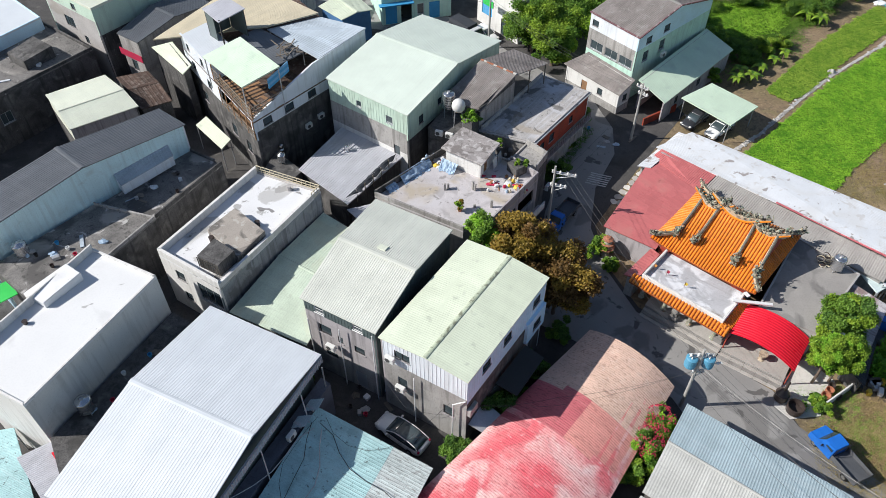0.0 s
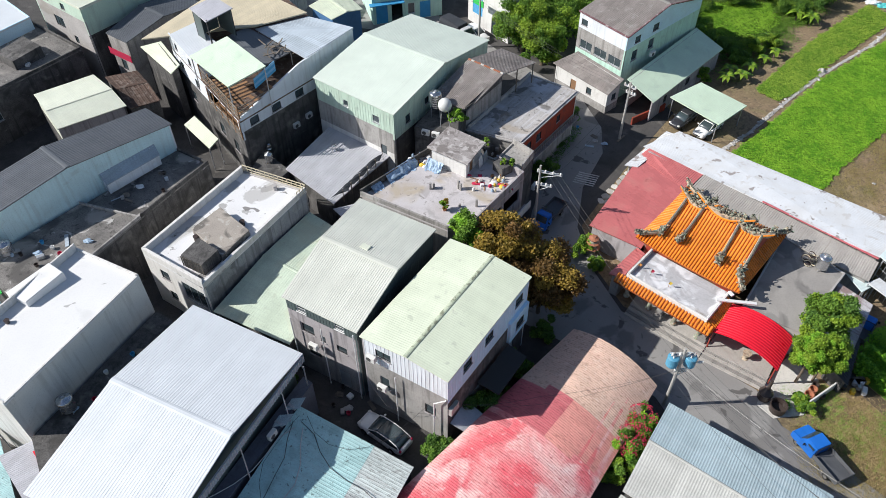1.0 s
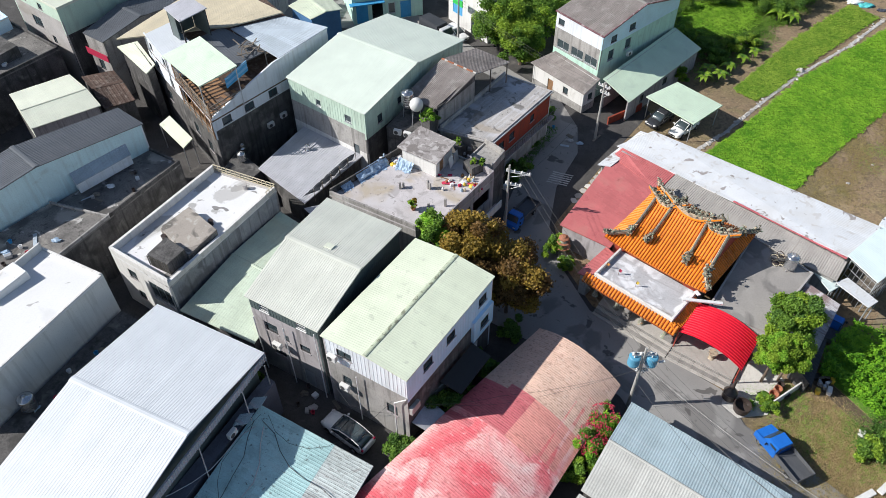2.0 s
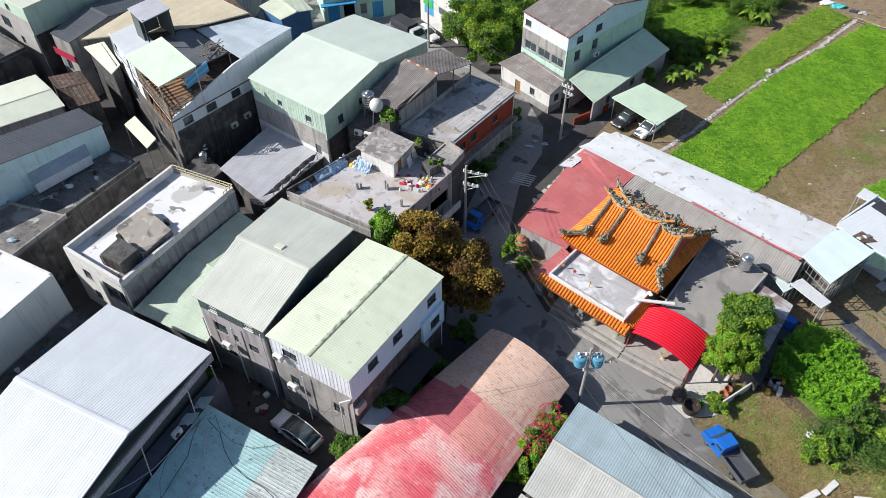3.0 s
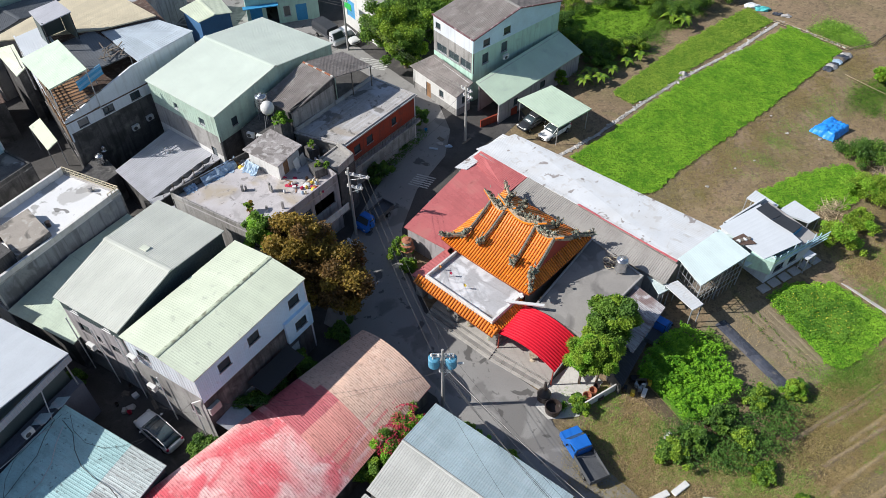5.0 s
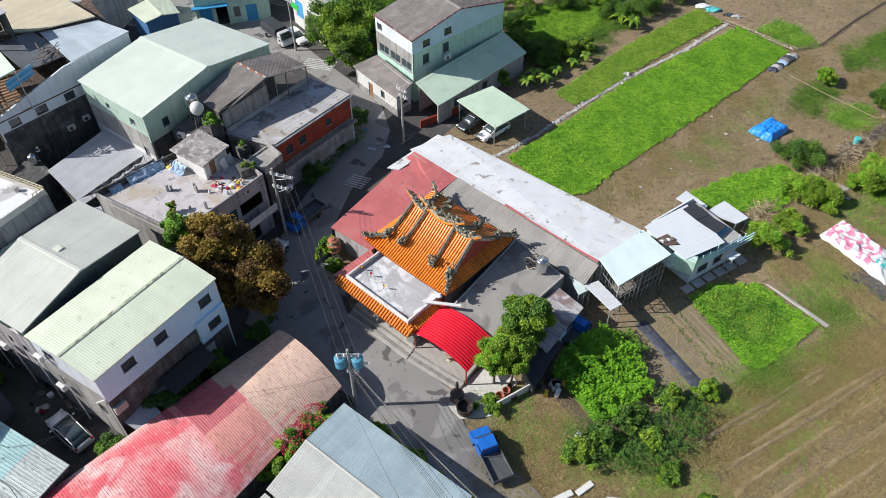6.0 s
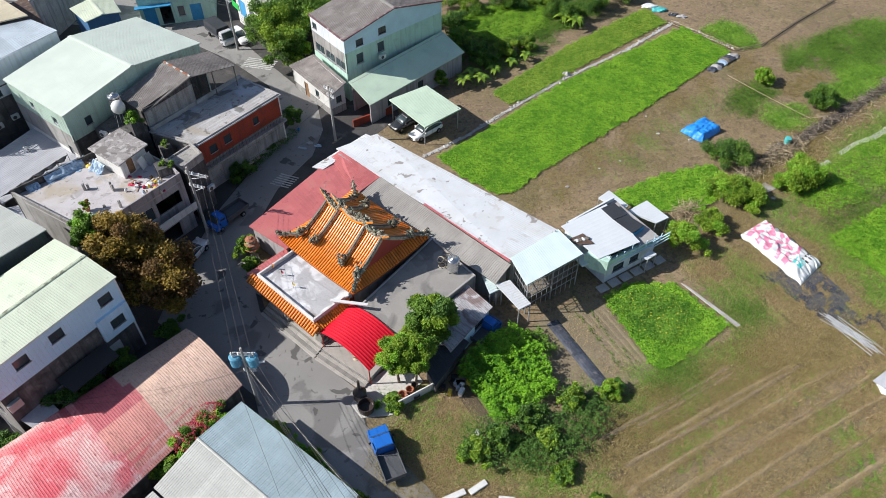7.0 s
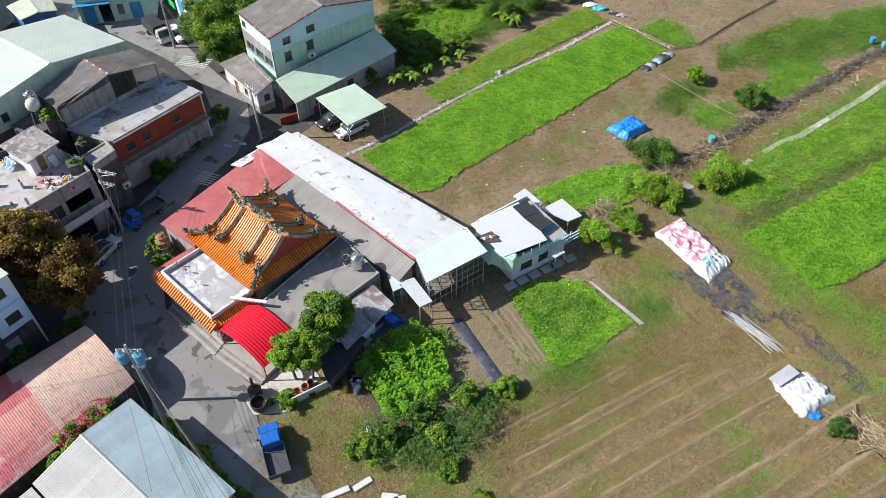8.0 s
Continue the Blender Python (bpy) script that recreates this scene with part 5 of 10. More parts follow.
for i in range(3):
    i = (3, 0, 1)[i]
    j = (i + 1) % 4
    bm = B()
    prism(bm, [PO[i], PO[j], I[j], I[i]], 3.303, 3.72)
    bmesh.ops.bevel(bm, geom=list(bm.edges), offset=0.03, segments=1, affect="EDGES")
    part("parapet", bm, m_plaster, porch)
rows = [[T(0.9 + 9.5 * j / 10, -4.15 - 0.75 * k / 3, 3.25 - 0.42 * k / 3) for j in range(11)] for k in range(4)]
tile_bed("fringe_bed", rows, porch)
for i in range(31):
    u = 0.95 + 9.4 * i / 30
    tile_row(porch, [T(u, -4.92 + 0.8 * k / 3, 2.86 + 0.42 * k / 3) for k in range(4)])
rows = [[T(9.8 + 0.7 * k / 3, -4.5 + 4.3 * j / 6, 3.25 - 0.42 * k / 3) for j in range(7)] for k in range(4)]
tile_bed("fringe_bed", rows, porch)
for i in range(18):
    v = -4.4 + 4.2 * i / 17
    tile_row(porch, [T(10.52 - 0.75 * k / 3, v, 2.86 + 0.42 * k / 3) for k in range(4)])
for u in (2.0, 4.4, 7.0, 9.4):
    bm = B()
    lathe(bm, T(u, -3.8, 0.62), ((0.3, 0), (0.32, 0.1), (0.2, 0.3), (0.19, 2.2), (0.26, 2.35), (0.26, 2.42)), 12)
    part("column", bm, m_ornament, porch, "carved stone column")
# plinth and long steps along the road
steps = thing("steps", (22, 41, 0), "long grey stone steps along the road", "steps", kind="structure")
bm = B()
prism(bm, [(19.0, 43.8), (24.75, 38.75), (27.6, 42.0), (21.6, 47.2)], 0, 0.62)
part("plinth", bm, m_apron, steps)
bm = B()
prism(bm, [(24.8, 38.7), (29.3, 35.4), (31.4, 38.4), (27.6, 41.9)], 0, 0.56)
part("plinth", bm, m_apron, steps)
for (xa, ya), (xb, yb), n, h in (((18.35, 43.0), (24.1, 37.95), 4, 0.15), ((24.15, 37.9), (28.75, 34.55), 5, 0.11)):
    d = Vector((xb - xa, yb - ya, 0)).normalized()
    nn = Vector((-d.y, d.x, 0))
    L = math.dist((xa, ya), (xb, yb))
    for k in range(n):
        for j in range(5):
            p, q = Vector((xa, ya, 0)) + d * (L * j / 5) + nn * (0.3 * k), Vector((xa, ya, 0)) + d * (L * (j + 1) / 5 - 0.012) + nn * (0.3 * k)
            bm = B()
            prism(bm, [tuple(v)[:2] for v in (p, q, q + nn * 0.296, p + nn * 0.296)], 0.0, h * (k + 1) - 0.01)
            bmesh.ops.bevel(bm, geom=list(bm.edges), offset=0.015, segments=1, affect="EDGES")
            # Every second step is darker, to paint the shade lines along the edges.
            part("step", bm, m_step if k % 2 else m_apron, steps)

# red tin roof beside the temple
lean_house("side_hall", "side hall with a smooth dull red tin roof", "hall", [(16.0, 52.05), (20.4, 48.5), (26.5, 56.6), (23.1, 63.0)], [2.9, 3.25, 3.3, 2.9], m_red_tin, [(None, 3.3, m_plaster_grey)], along="SE", pitch=0.9, hrib=0.005)
lean_house("side_hall_end", "end of the side hall with ribbed red sheets", "hall", [(22.9, 62.8), (26.55, 56.65), (28.8, 58.95), (24.0, 63.4)], [3.0, 3.3, 3.6, 3.6], m_red_tin, [(None, 3.3, m_plaster_grey)], along="WS", pitch=0.24)
lean_house("porch_awning", "small dull red sheet awning beside the porch", "awning", [(16.95, 45.7), (18.0, 44.9), (20.75, 48.0), (20.2, 49.1)], [2.75, 3.0, 3.0, 2.75], m_red_tin, [(None, 2.6, m_concrete)], along="SE", pitch=0.4, hrib=0.02)
# long sheds behind the temple
lean_house("long_shed", "long shed with a chalky white sheet roof", "shed", [(23.5, 63.9), (42.0, 46.4), (46.8, 50.6), (27.9, 66.2)], [3.5, 4.2, 4.0, 3.8], m_white_old, [(None, 4, m_concrete)], along="SE", pitch=0.25, hrib=0.008, split=1)
lean_house("long_shed", "long lower shed with grey corrugated sheets", "shed", [(26.6, 56.7), (40.6, 44.4), (42.0, 46.2), (28.9, 58.9)], [3.1, 3.1, 3.7, 3.7], m_fibre_light, [(None, 4, m_concrete)], along="WS", pitch=0.22)
mint_shed = lean_house("mint_shed", "open shed with a clean mint-white sheet roof", "shed", [(41.95, 46.5), (43.2, 42.95), (48.8, 47.0), (46.85, 50.6)], [4.3, 4.5, 4.4, 4.1], m_mint_roof, [(None, 0.3, m_concrete)], along="SE", pitch=0.25, hrib=0.007, skip=(0, 1, 2, 3))
# flat roof to the side of the temple
flat_house("side_block", "grey concrete flat-roofed block beside the temple", "house", [(28.0, 41.3), (32.3, 38.4), (38.7, 45.2), (34.5, 50.2)], 3.2, [(None, 4, m_concrete)], m_side_roof, par=[0.0, 0.12, 0.12, 0.12], par_mat=m_concrete_light)
# red bowed canopy
canopy = thing("canopy", centre([(24.7, 38.9), (29.5, 35.1), (31.5, 39.2), (27.2, 41.7)]), "bright red bowed metal canopy over the steps", "canopy")
CW, CS, CE, CN = Vector((24.75, 38.9, 2.75)), Vector((29.5, 35.1, 2.3)), Vector((31.9, 38.3, 2.5)), Vector((27.2, 41.9, 2.95))
sheets(canopy, CS, CE, CN, CW, m_red_bright, pitch=0.28, h=0.04, bulge=0.75, segs=12)
deck(canopy, CS, CE, CN, CW, m_red_bright, t=0.06, bulge=0.75, segs=12)
for p in (CW, CS, CE, CN):
    c = centre([CW, CS, CE, CN])
    q = lerp(Vector((p.x, p.y, 0)), Vector((c[0], c[1], 0)), 0.06)
    bm = B()
    bar(bm, (q.x, q.y, 0.0), (q.x, q.y, p.z), 0.06, 8)
    part("post", bm, m_temple_red, canopy)
lean_house("end_canopy", "narrow white sheet canopy at the shed's end", "canopy", [(21.1, 61.4), (22.4, 60.9), (27.6, 65.8), (26.6, 66.6)], [2.9, 3.0, 3.6, 3.5], m_white_old, [(None, 3, m_concrete)], along="SE", pitch=0.3)
# ---- crops, grass, trees ----
def in_poly(x, y, poly):
    """Which of the points lie in the polygon."""
    inside = np.zeros(len(x), bool)
    n = len(poly)
    for i in range(n):
        x0, y0 = poly[i]
        x1, y1 = poly[(i + 1) % n]
        if y0 == y1:
            continue
        c = ((y0 > y) != (y1 > y)) & (x < (x1 - x0) * (y - y0) / (y1 - y0) + x0)
        inside ^= c
    return inside


def leaf_mesh(name, P, size, material, rng, tilt=0.7, droop=0.25, slim=0.62, fold=0.15):
    """Many small leaves as one mesh: each a folded kite of four corners."""
    n = len(P)
    yaw = rng.uniform(0, 2 * np.pi, n)
    pit = rng.uniform(-tilt, tilt, n) + droop
    d = np.stack([np.cos(yaw) * np.cos(pit), np.sin(yaw) * np.cos(pit), -np.sin(pit)], 1)
    s = np.stack([-np.sin(yaw), np.cos(yaw), rng.uniform(-0.35, 0.35, n)], 1)
    size = np.broadcast_to(size, (n,))[:, None]
    up = np.array([0, 0, 1.0])[None, :] * size * fold
    v = np.empty((n, 4, 3), np.float32)
    v[:, 0] = P - d * size * 0.5
    v[:, 1] = P + s * size * slim * 0.5 + up - d * size * 0.05
    v[:, 2] = P + d * size * 0.5
    v[:, 3] = P - s * size * slim * 0.5 + up - d * size * 0.05
    me = bpy.data.meshes.new(name)
    me.vertices.add(n * 4)
    me.vertices.foreach_set("co", v.reshape(-1))
    me.loops.add(n * 4)
    me.loops.foreach_set("vertex_index", np.arange(n * 4, dtype=np.int32))
    me.polygons.add(n)
    me.polygons.foreach_set("loop_start", np.arange(0, n * 4, 4, dtype=np.int32))
    me.polygons.foreach_set("loop_total", np.full(n, 4, dtype=np.int32))
    me.update(calc_edges=True)
    me.materials.append(material)
    return me


def hum(x, y, f, seed):
    """Cheap smooth waves for uneven height and cover."""
    r = np.random.default_rng(seed)
    z = np.zeros_like(x)
    for k in range(7):
        a, ph = r.uniform(0, 6.28), r.uniform(0, 6.28)
        ff = f * r.uniform(0.6, 2.2)
        z += np.sin((x * np.cos(a) + y * np.sin(a)) * ff + ph)
    return z / 3.7


def scatter(poly, density, seed, fray=0.25, soft=0.08):
    r = np.random.default_rng(seed)
    xs, ys = [p[0] for p in poly], [p[1] for p in poly]
    x0, x1, y0, y1 = min(xs) - soft, max(xs) + soft, min(ys) - soft, max(ys) + soft
    n = int((x1 - x0) * (y1 - y0) * density)
    x, y = r.uniform(x0, x1, n), r.uniform(y0, y1, n)
    # the rim frays
    k = in_poly(x + fray * hum(x, y, 0.8 / fray, seed) + r.normal(0, soft, n), y + fray * hum(y, x, 0.8 / fray, seed + 1) + r.normal(0, soft, n), poly)
    return x[k], y[k], r


def crop(name, poly, height, density, leaf, material, label, seed, bed=None, rows=None, gap=0.0, gapf=0.5, category="crop", base=0.0, soft=0.08):
    """A bed of low plants: thousands of leaves with an uneven top, over dark soil."""
    x, y, r = scatter(poly, density, seed, 0.25, soft)
    w = hum(x, y, 2.2, seed + 5) + 0.8 * hum(x, y, 7.0, seed + 6)
    keep = np.ones(len(x), bool)
    if gap:
        keep = hum(x, y, gapf, seed + 9) > -1.2 + gap * 1.6 + r.uniform(-0.35, 0.35, len(x))
    h = height * np.clip(0.72 + 0.2 * w, 0.2, 1.3) * (0.55 + 0.5 * r.uniform(0, 1, len(x)) ** 0.5)
    if rows:
        ang, pitch = rows
        k = np.cos((-np.sin(ang) * x + np.cos(ang) * y) * 2 * np.pi / pitch)
        h = h * (0.7 + 0.3 * k)
        keep &= k + r.uniform(-0.9, 0.9, len(x)) > -0.45
    x, y, h = x[keep], y[keep], np.maximum(h[keep], 0.03)
    P = np.stack([x, y, h + base], 1)
    o = Vector((float(x.mean()), float(y.mean()), 0))
    P = P - np.array(o)
    me = leaf_mesh(name, P, leaf * r.uniform(0.6, 1.35, len(x)), material, r, tilt=0.34, droop=0.06)
    ob = new(name, me)
    ob.location = o
    tagged(ob, label, category, kind="stuff")
    if bed:
        patch("bed_soil", inset_any(poly, 0.25), 0.012, bed, "dark soil under the plants", t=0.02)
    return ob


def inset_any(poly, d):
    c = centre(poly)
    return [(lerp(p[0], c[0], d / max(1.0, math.dist(p, c[:2]))), lerp(p[1], c[1], d / max(1.0, math.dist(p, c[:2])))) for p in poly]


m_under = mat("low_leafy_undergrowth", (0.12, 0.25, 0.03), 0.95, var=0.3, bump=0.4, rnd=0)
BEAN = [(34.6, 66.7), (37.5, 63.2), (41.3, 60.2), (43.5, 60.6), (46.7, 64.2), (59.5, 75.3), (75.0, 90.1), (69.9, 97.0), (51.6, 83.0), (38.8, 70.4)]
crop("bean_field", BEAN, 0.24, 250, 0.145, l_bean, "dense green sweet-potato crop in a long field", 1, bed=m_under)
crop("bean_strip", [(41.6, 80.1), (43.6, 77.3), (46.6, 79.2), (52.4, 85.0), (67.8, 98.3), (65.4, 102.6), (54, 93.0)], 0.22, 230, 0.145, l_bean_old, "strip of yellowing low crop beside the stones", 2, bed=m_under)
crop("bean_bed", [(54.0, 60.2), (56.5, 57.6), (63.2, 57.5), (68.3, 61.8), (66.3, 65.6), (60, 63.6)], 0.3, 220, 0.15, l_bean, "green leafy bed behind the white house", 3, bed=m_under)
crop("gourd_patch", [(51.1, 45.4), (54, 47.2), (58.3, 47.3), (62.5, 42.0), (55.6, 36.9), (54.2, 37.4)], 0.22, 220, 0.14, l_bean, "green bean bed with a worn centre", 4, bed=m_under)
crop("gourd_leaves", [(52, 44.9), (56, 46.2), (59.5, 43.6), (56.6, 40.0), (53.6, 41.4)], 0.42, 190, 0.2, l_gourd, "dark green gourd leaves in the bed", 5, soft=0.5)
crop("gourd_flowers", [(52, 44.9), (56, 46.2), (59.5, 43.6), (56.6, 40.0), (53.6, 41.4)], 0.5, 7, 0.13, l_yellow, "small yellow gourd flowers over the leaves", 55, category="flowers", base=0.06, soft=0.5)
crop("vine_plot", [(37.0, 36.6), (39.5, 39.6), (42.2, 41.4), (44.3, 38.8), (45.6, 34.8), (42.6, 32.0), (40.2, 31.3)], 1.7, 260, 0.2, l_vine, "tall bright vine leaves in a square plot", 6, bed=m_under)
crop("vine_tuft", [(43.4, 40.9), (44.4, 41.3), (46.0, 38.9), (45.0, 38.0)], 0.8, 160, 0.2, l_mid, "clump of darker vine beside the plot", 7)
crop("right_field", [(75.4, 53.4), (78.5, 49.0), (80.6, 46.4), (84.0, 47.2), (90.5, 51.5), (110, 64), (112, 76), (95.5, 66.2), (84.5, 59.2)], 0.45, 220, 0.15, l_bean, "tall bright green crop in a wide field", 8, bed=m_under)
crop("field_band", [(73.0, 62.4), (79.2, 65.0), (84.9, 68.5), (91.9, 72.9), (103, 81.2), (109, 85.6), (109, 77), (96.7, 69.4), (83, 60.9), (76.4, 57.3), (74.6, 59.4)], 0.45, 130, 0.16, l_bean, "green weedy crop band along the path", 9, gap=0.2, gapf=0.6, soft=0.6)
crop("thicket", [(37.0, 29.6), (39.6, 27.4), (44, 27.4), (47.4, 29.4), (49.4, 32.2), (47, 34.8), (44, 33.4), (40.6, 31.4)], 1.5, 210, 0.16, l_dark, "thicket of mid-green weeds below the vine plot", 13, gap=0.3, gapf=0.8, category="bushes", soft=0.6)
def grass_tufts(name, poly, density, blade, material, label, seed, gap=0.3, gapf=0.4, band=0.0):
    """Thin leaning blades, in tufts and in bands along the furrows."""
    x, y, r = scatter(poly, density, seed, 0.9, 0.9)
    w = hum(x, y, gapf, seed) + 0.7 * hum(x, y, 5.0, seed + 3)
    if band:
        w = w + band * np.sin((-0.498 * x + 0.867 * y) * 1.9 + 0.6 * hum(x, y, 0.3, seed + 8))
    k = w > -1.3 + gap * 2.2 + r.uniform(-0.8, 0.8, len(x))
    x, y = x[k], y[k]
    n = len(x)
    L = blade * r.uniform(0.5, 1.4, n)
    yaw, lean = r.uniform(0, 6.283, n), r.uniform(0.7, 1.5, n)
    d = np.stack([np.cos(yaw) * np.sin(lean), np.sin(yaw) * np.sin(lean), np.cos(lean)], 1) * L[:, None]
    s = np.stack([-np.sin(yaw), np.cos(yaw), np.zeros(n)], 1) * (0.008 + 0.015 * r.uniform(0, 1, n))[:, None]
    base = np.stack([x, y, np.zeros(n)], 1)
    o = Vector((float(x.mean()), float(y.mean()), 0))
    base = base - np.array(o)
    v = np.empty((n, 3, 3), np.float32)
    v[:, 0], v[:, 1], v[:, 2] = base - s, base + s, base + d
    me = bpy.data.meshes.new(name)
    me.vertices.add(n * 3)
    me.vertices.foreach_set("co", v.reshape(-1))
    me.loops.add(n * 3)
    me.loops.foreach_set("vertex_index", np.arange(n * 3, dtype=np.int32))
    me.polygons.add(n)
    me.polygons.foreach_set("loop_start", np.arange(0, n * 3, 3, dtype=np.int32))
    me.polygons.foreach_set("loop_total", np.full(n, 3, dtype=np.int32))
    me.update(calc_edges=True)
    me.materials.append(material)
    ob = new(name, me)
    ob.location = o
    return tagged(ob, label, "grass", kind="stuff")


GRASS = [
    ("grass_patch", [(76, 56.2), (84, 60.4), (96, 68.6), (108, 76.4), (112, 78), (111, 76.6), (95.5, 66.4), (84.5, 59.4), (75.8, 53.8)], 0.35, 120, 0.16, l_mid, 0.32),
    ("grass_patch", [(66, 60), (70, 65), (76, 70), (84, 77), (80, 68), (74, 62)], 0.25, 90, 0.15, l_grass, 0.5),
    ("grass_patch", [(30.5, 29.6), (36.0, 33.0), (34.0, 25.0), (31.8, 22.0)], 0.3, 80, 0.13, l_grass, 0.6),
    ("grass_patch", [(74.6, 54.6), (76.0, 50.0), (80.0, 45.4), (84, 41), (86.4, 43), (81.5, 47.2), (77.5, 53)], 0.35, 110, 0.15, l_bean, 0.42),
    ("grass_patch", [(81.6, 88.4), (86, 92.6), (94, 96.8), (110, 102), (112, 95), (106, 91.5), (97, 89), (89.5, 86), (83, 85.8)], 0.35, 130, 0.16, l_mid, 0.5),
    ("grass_patch", [(85.2, 78.2), (87.9, 84.4), (91.4, 87.2), (94.9, 86.2), (93, 82.8), (90.5, 80)], 0.5, 190, 0.15, l_bright, 0.1),
    ("grass_patch", [(75.3, 74.6), (77.2, 77.2), (80.6, 76.2), (80.2, 73.6), (77, 72.8)], 0.45, 204, 0.14, l_bright, 0.0),
    ("grass_patch", [(70.5, 75.4), (72.0, 79.0), (76, 82.6), (78.4, 80.6), (74.2, 77.0)], 0.25, 144, 0.12, l_mid, 0.3),
    ("grass_patch", [(73.0, 95.0), (76.2, 99.2), (79.0, 93.6), (77.0, 91.6)], 0.7, 180, 0.18, l_bright, 0.0),
    ("grass_patch", [(56.5, 34.0), (59.5, 37.0), (57.5, 38.0), (53.4, 35.6)], 0.3, 144, 0.12, l_mid, 0.25),
    ("grass_patch", [(61.5, 40.6), (65.0, 41.8), (65.8, 45.4), (63.2, 44.2)], 0.25, 120, 0.12, l_mid, 0.4),
    ("grass_patch", [(41.5, 92.5), (36.8, 97.5), (47, 104.5), (58, 104), (54.5, 98.4), (47.6, 92.6)], 0.7, 168, 0.18, l_mid, 0.2),
    ("grass_patch", [(81.5, 43.8), (84.5, 47.0), (92, 50.5), (96, 47.5), (88, 42)], 0.4, 96, 0.14, l_grass, 0.5),
    ("grass_patch", [(76.0, 44.6), (79.8, 45.8), (84.2, 41.2), (83.2, 38.6), (79.6, 40.6)], 0.35, 96, 0.14, l_grass, 0.45),
]
for i, (nm, poly, hgt, den, lf, m, gp) in enumerate(GRASS):
    grass_tufts("grass_patch", poly, den * 4.5, 0.14 + 0.5 * hgt, l_turf if m in (l_bean, l_bright) else m, "patch of rough green grass on bare soil", 20 + i, gap=max(0.36, gp), gapf=0.6)
    crop(nm, poly, hgt * 0.6, den * 0.3, lf, m, "low green weeds in the rough grass", 60 + i, gap=max(0.4, gp), gapf=0.6, category="weeds", soft=0.9)


FIELD = [(46, 18), (49, 29), (56, 34), (64, 39), (74, 44), (90, 38), (92, 18)]
grass_tufts("dry_grass", FIELD, 240, 0.2, l_dry, "dry straw-coloured grass in bands over ploughed soil", 41, gap=0.62, gapf=0.55, band=0.9)
grass_tufts("green_grass", FIELD, 220, 0.2, l_grass, "green grass in bands over ploughed soil", 42, gap=0.78, gapf=0.5, band=0.9)
grass_tufts("dry_grass", FIELD, 520, 0.26, l_dry, "thick mats of dead yellow grass on ploughed soil", 51, gap=0.84, gapf=0.35, band=0.7)
grass_tufts("green_grass", FIELD, 420, 0.22, l_turf, "scattered green tufts on ploughed soil", 52, gap=1.02, gapf=0.45, band=0.5)
grass_tufts("green_grass", [(46, 28), (49, 31), (56, 36), (66, 42), (76, 46), (80, 42), (66, 36), (52, 28)], 420, 0.22, l_grass, "olive grass along the top of the field", 49, gap=0.5, gapf=0.6)
grass_tufts("dry_grass", [(62.5, 41), (66, 51), (69, 57), (76, 58), (80, 50), (84, 40), (76, 37)], 170, 0.22, l_dry, "dry grass round the covered heaps", 43, gap=0.5)
grass_tufts("green_grass", [(60, 48), (62, 54), (70, 62), (78, 62), (80, 50), (72, 45)], 200, 0.22, l_grass, "thin green grass among bare soil", 44, gap=0.5)
grass_tufts("green_grass", [(30, 30.5), (34, 24), (33, 16), (46, 16), (46, 28), (38, 31), (35, 34)], 330, 0.24, l_grass, "weeds on the waste ground by the road", 45, gap=0.72, gapf=0.7)
grass_tufts("dry_grass", [(34, 24), (37, 33.5), (40, 30), (47, 28.5), (48, 16), (36, 16)], 300, 0.24, l_dry, "dry weeds on the waste ground", 46, gap=0.78, gapf=0.6)
grass_tufts("green_grass", [(45, 58), (62, 71), (80, 87), (84, 80), (70, 68), (56, 58)], 110, 0.14, l_grass, "thin grass on the bare field", 47, gap=0.6)
grass_tufts("dry_grass", [(69, 62.6), (76, 68.5), (106, 91), (108, 86), (90, 73.5), (79, 65)], 220, 0.24, l_dry, "dry brush along the field edge", 48, gap=0.3)

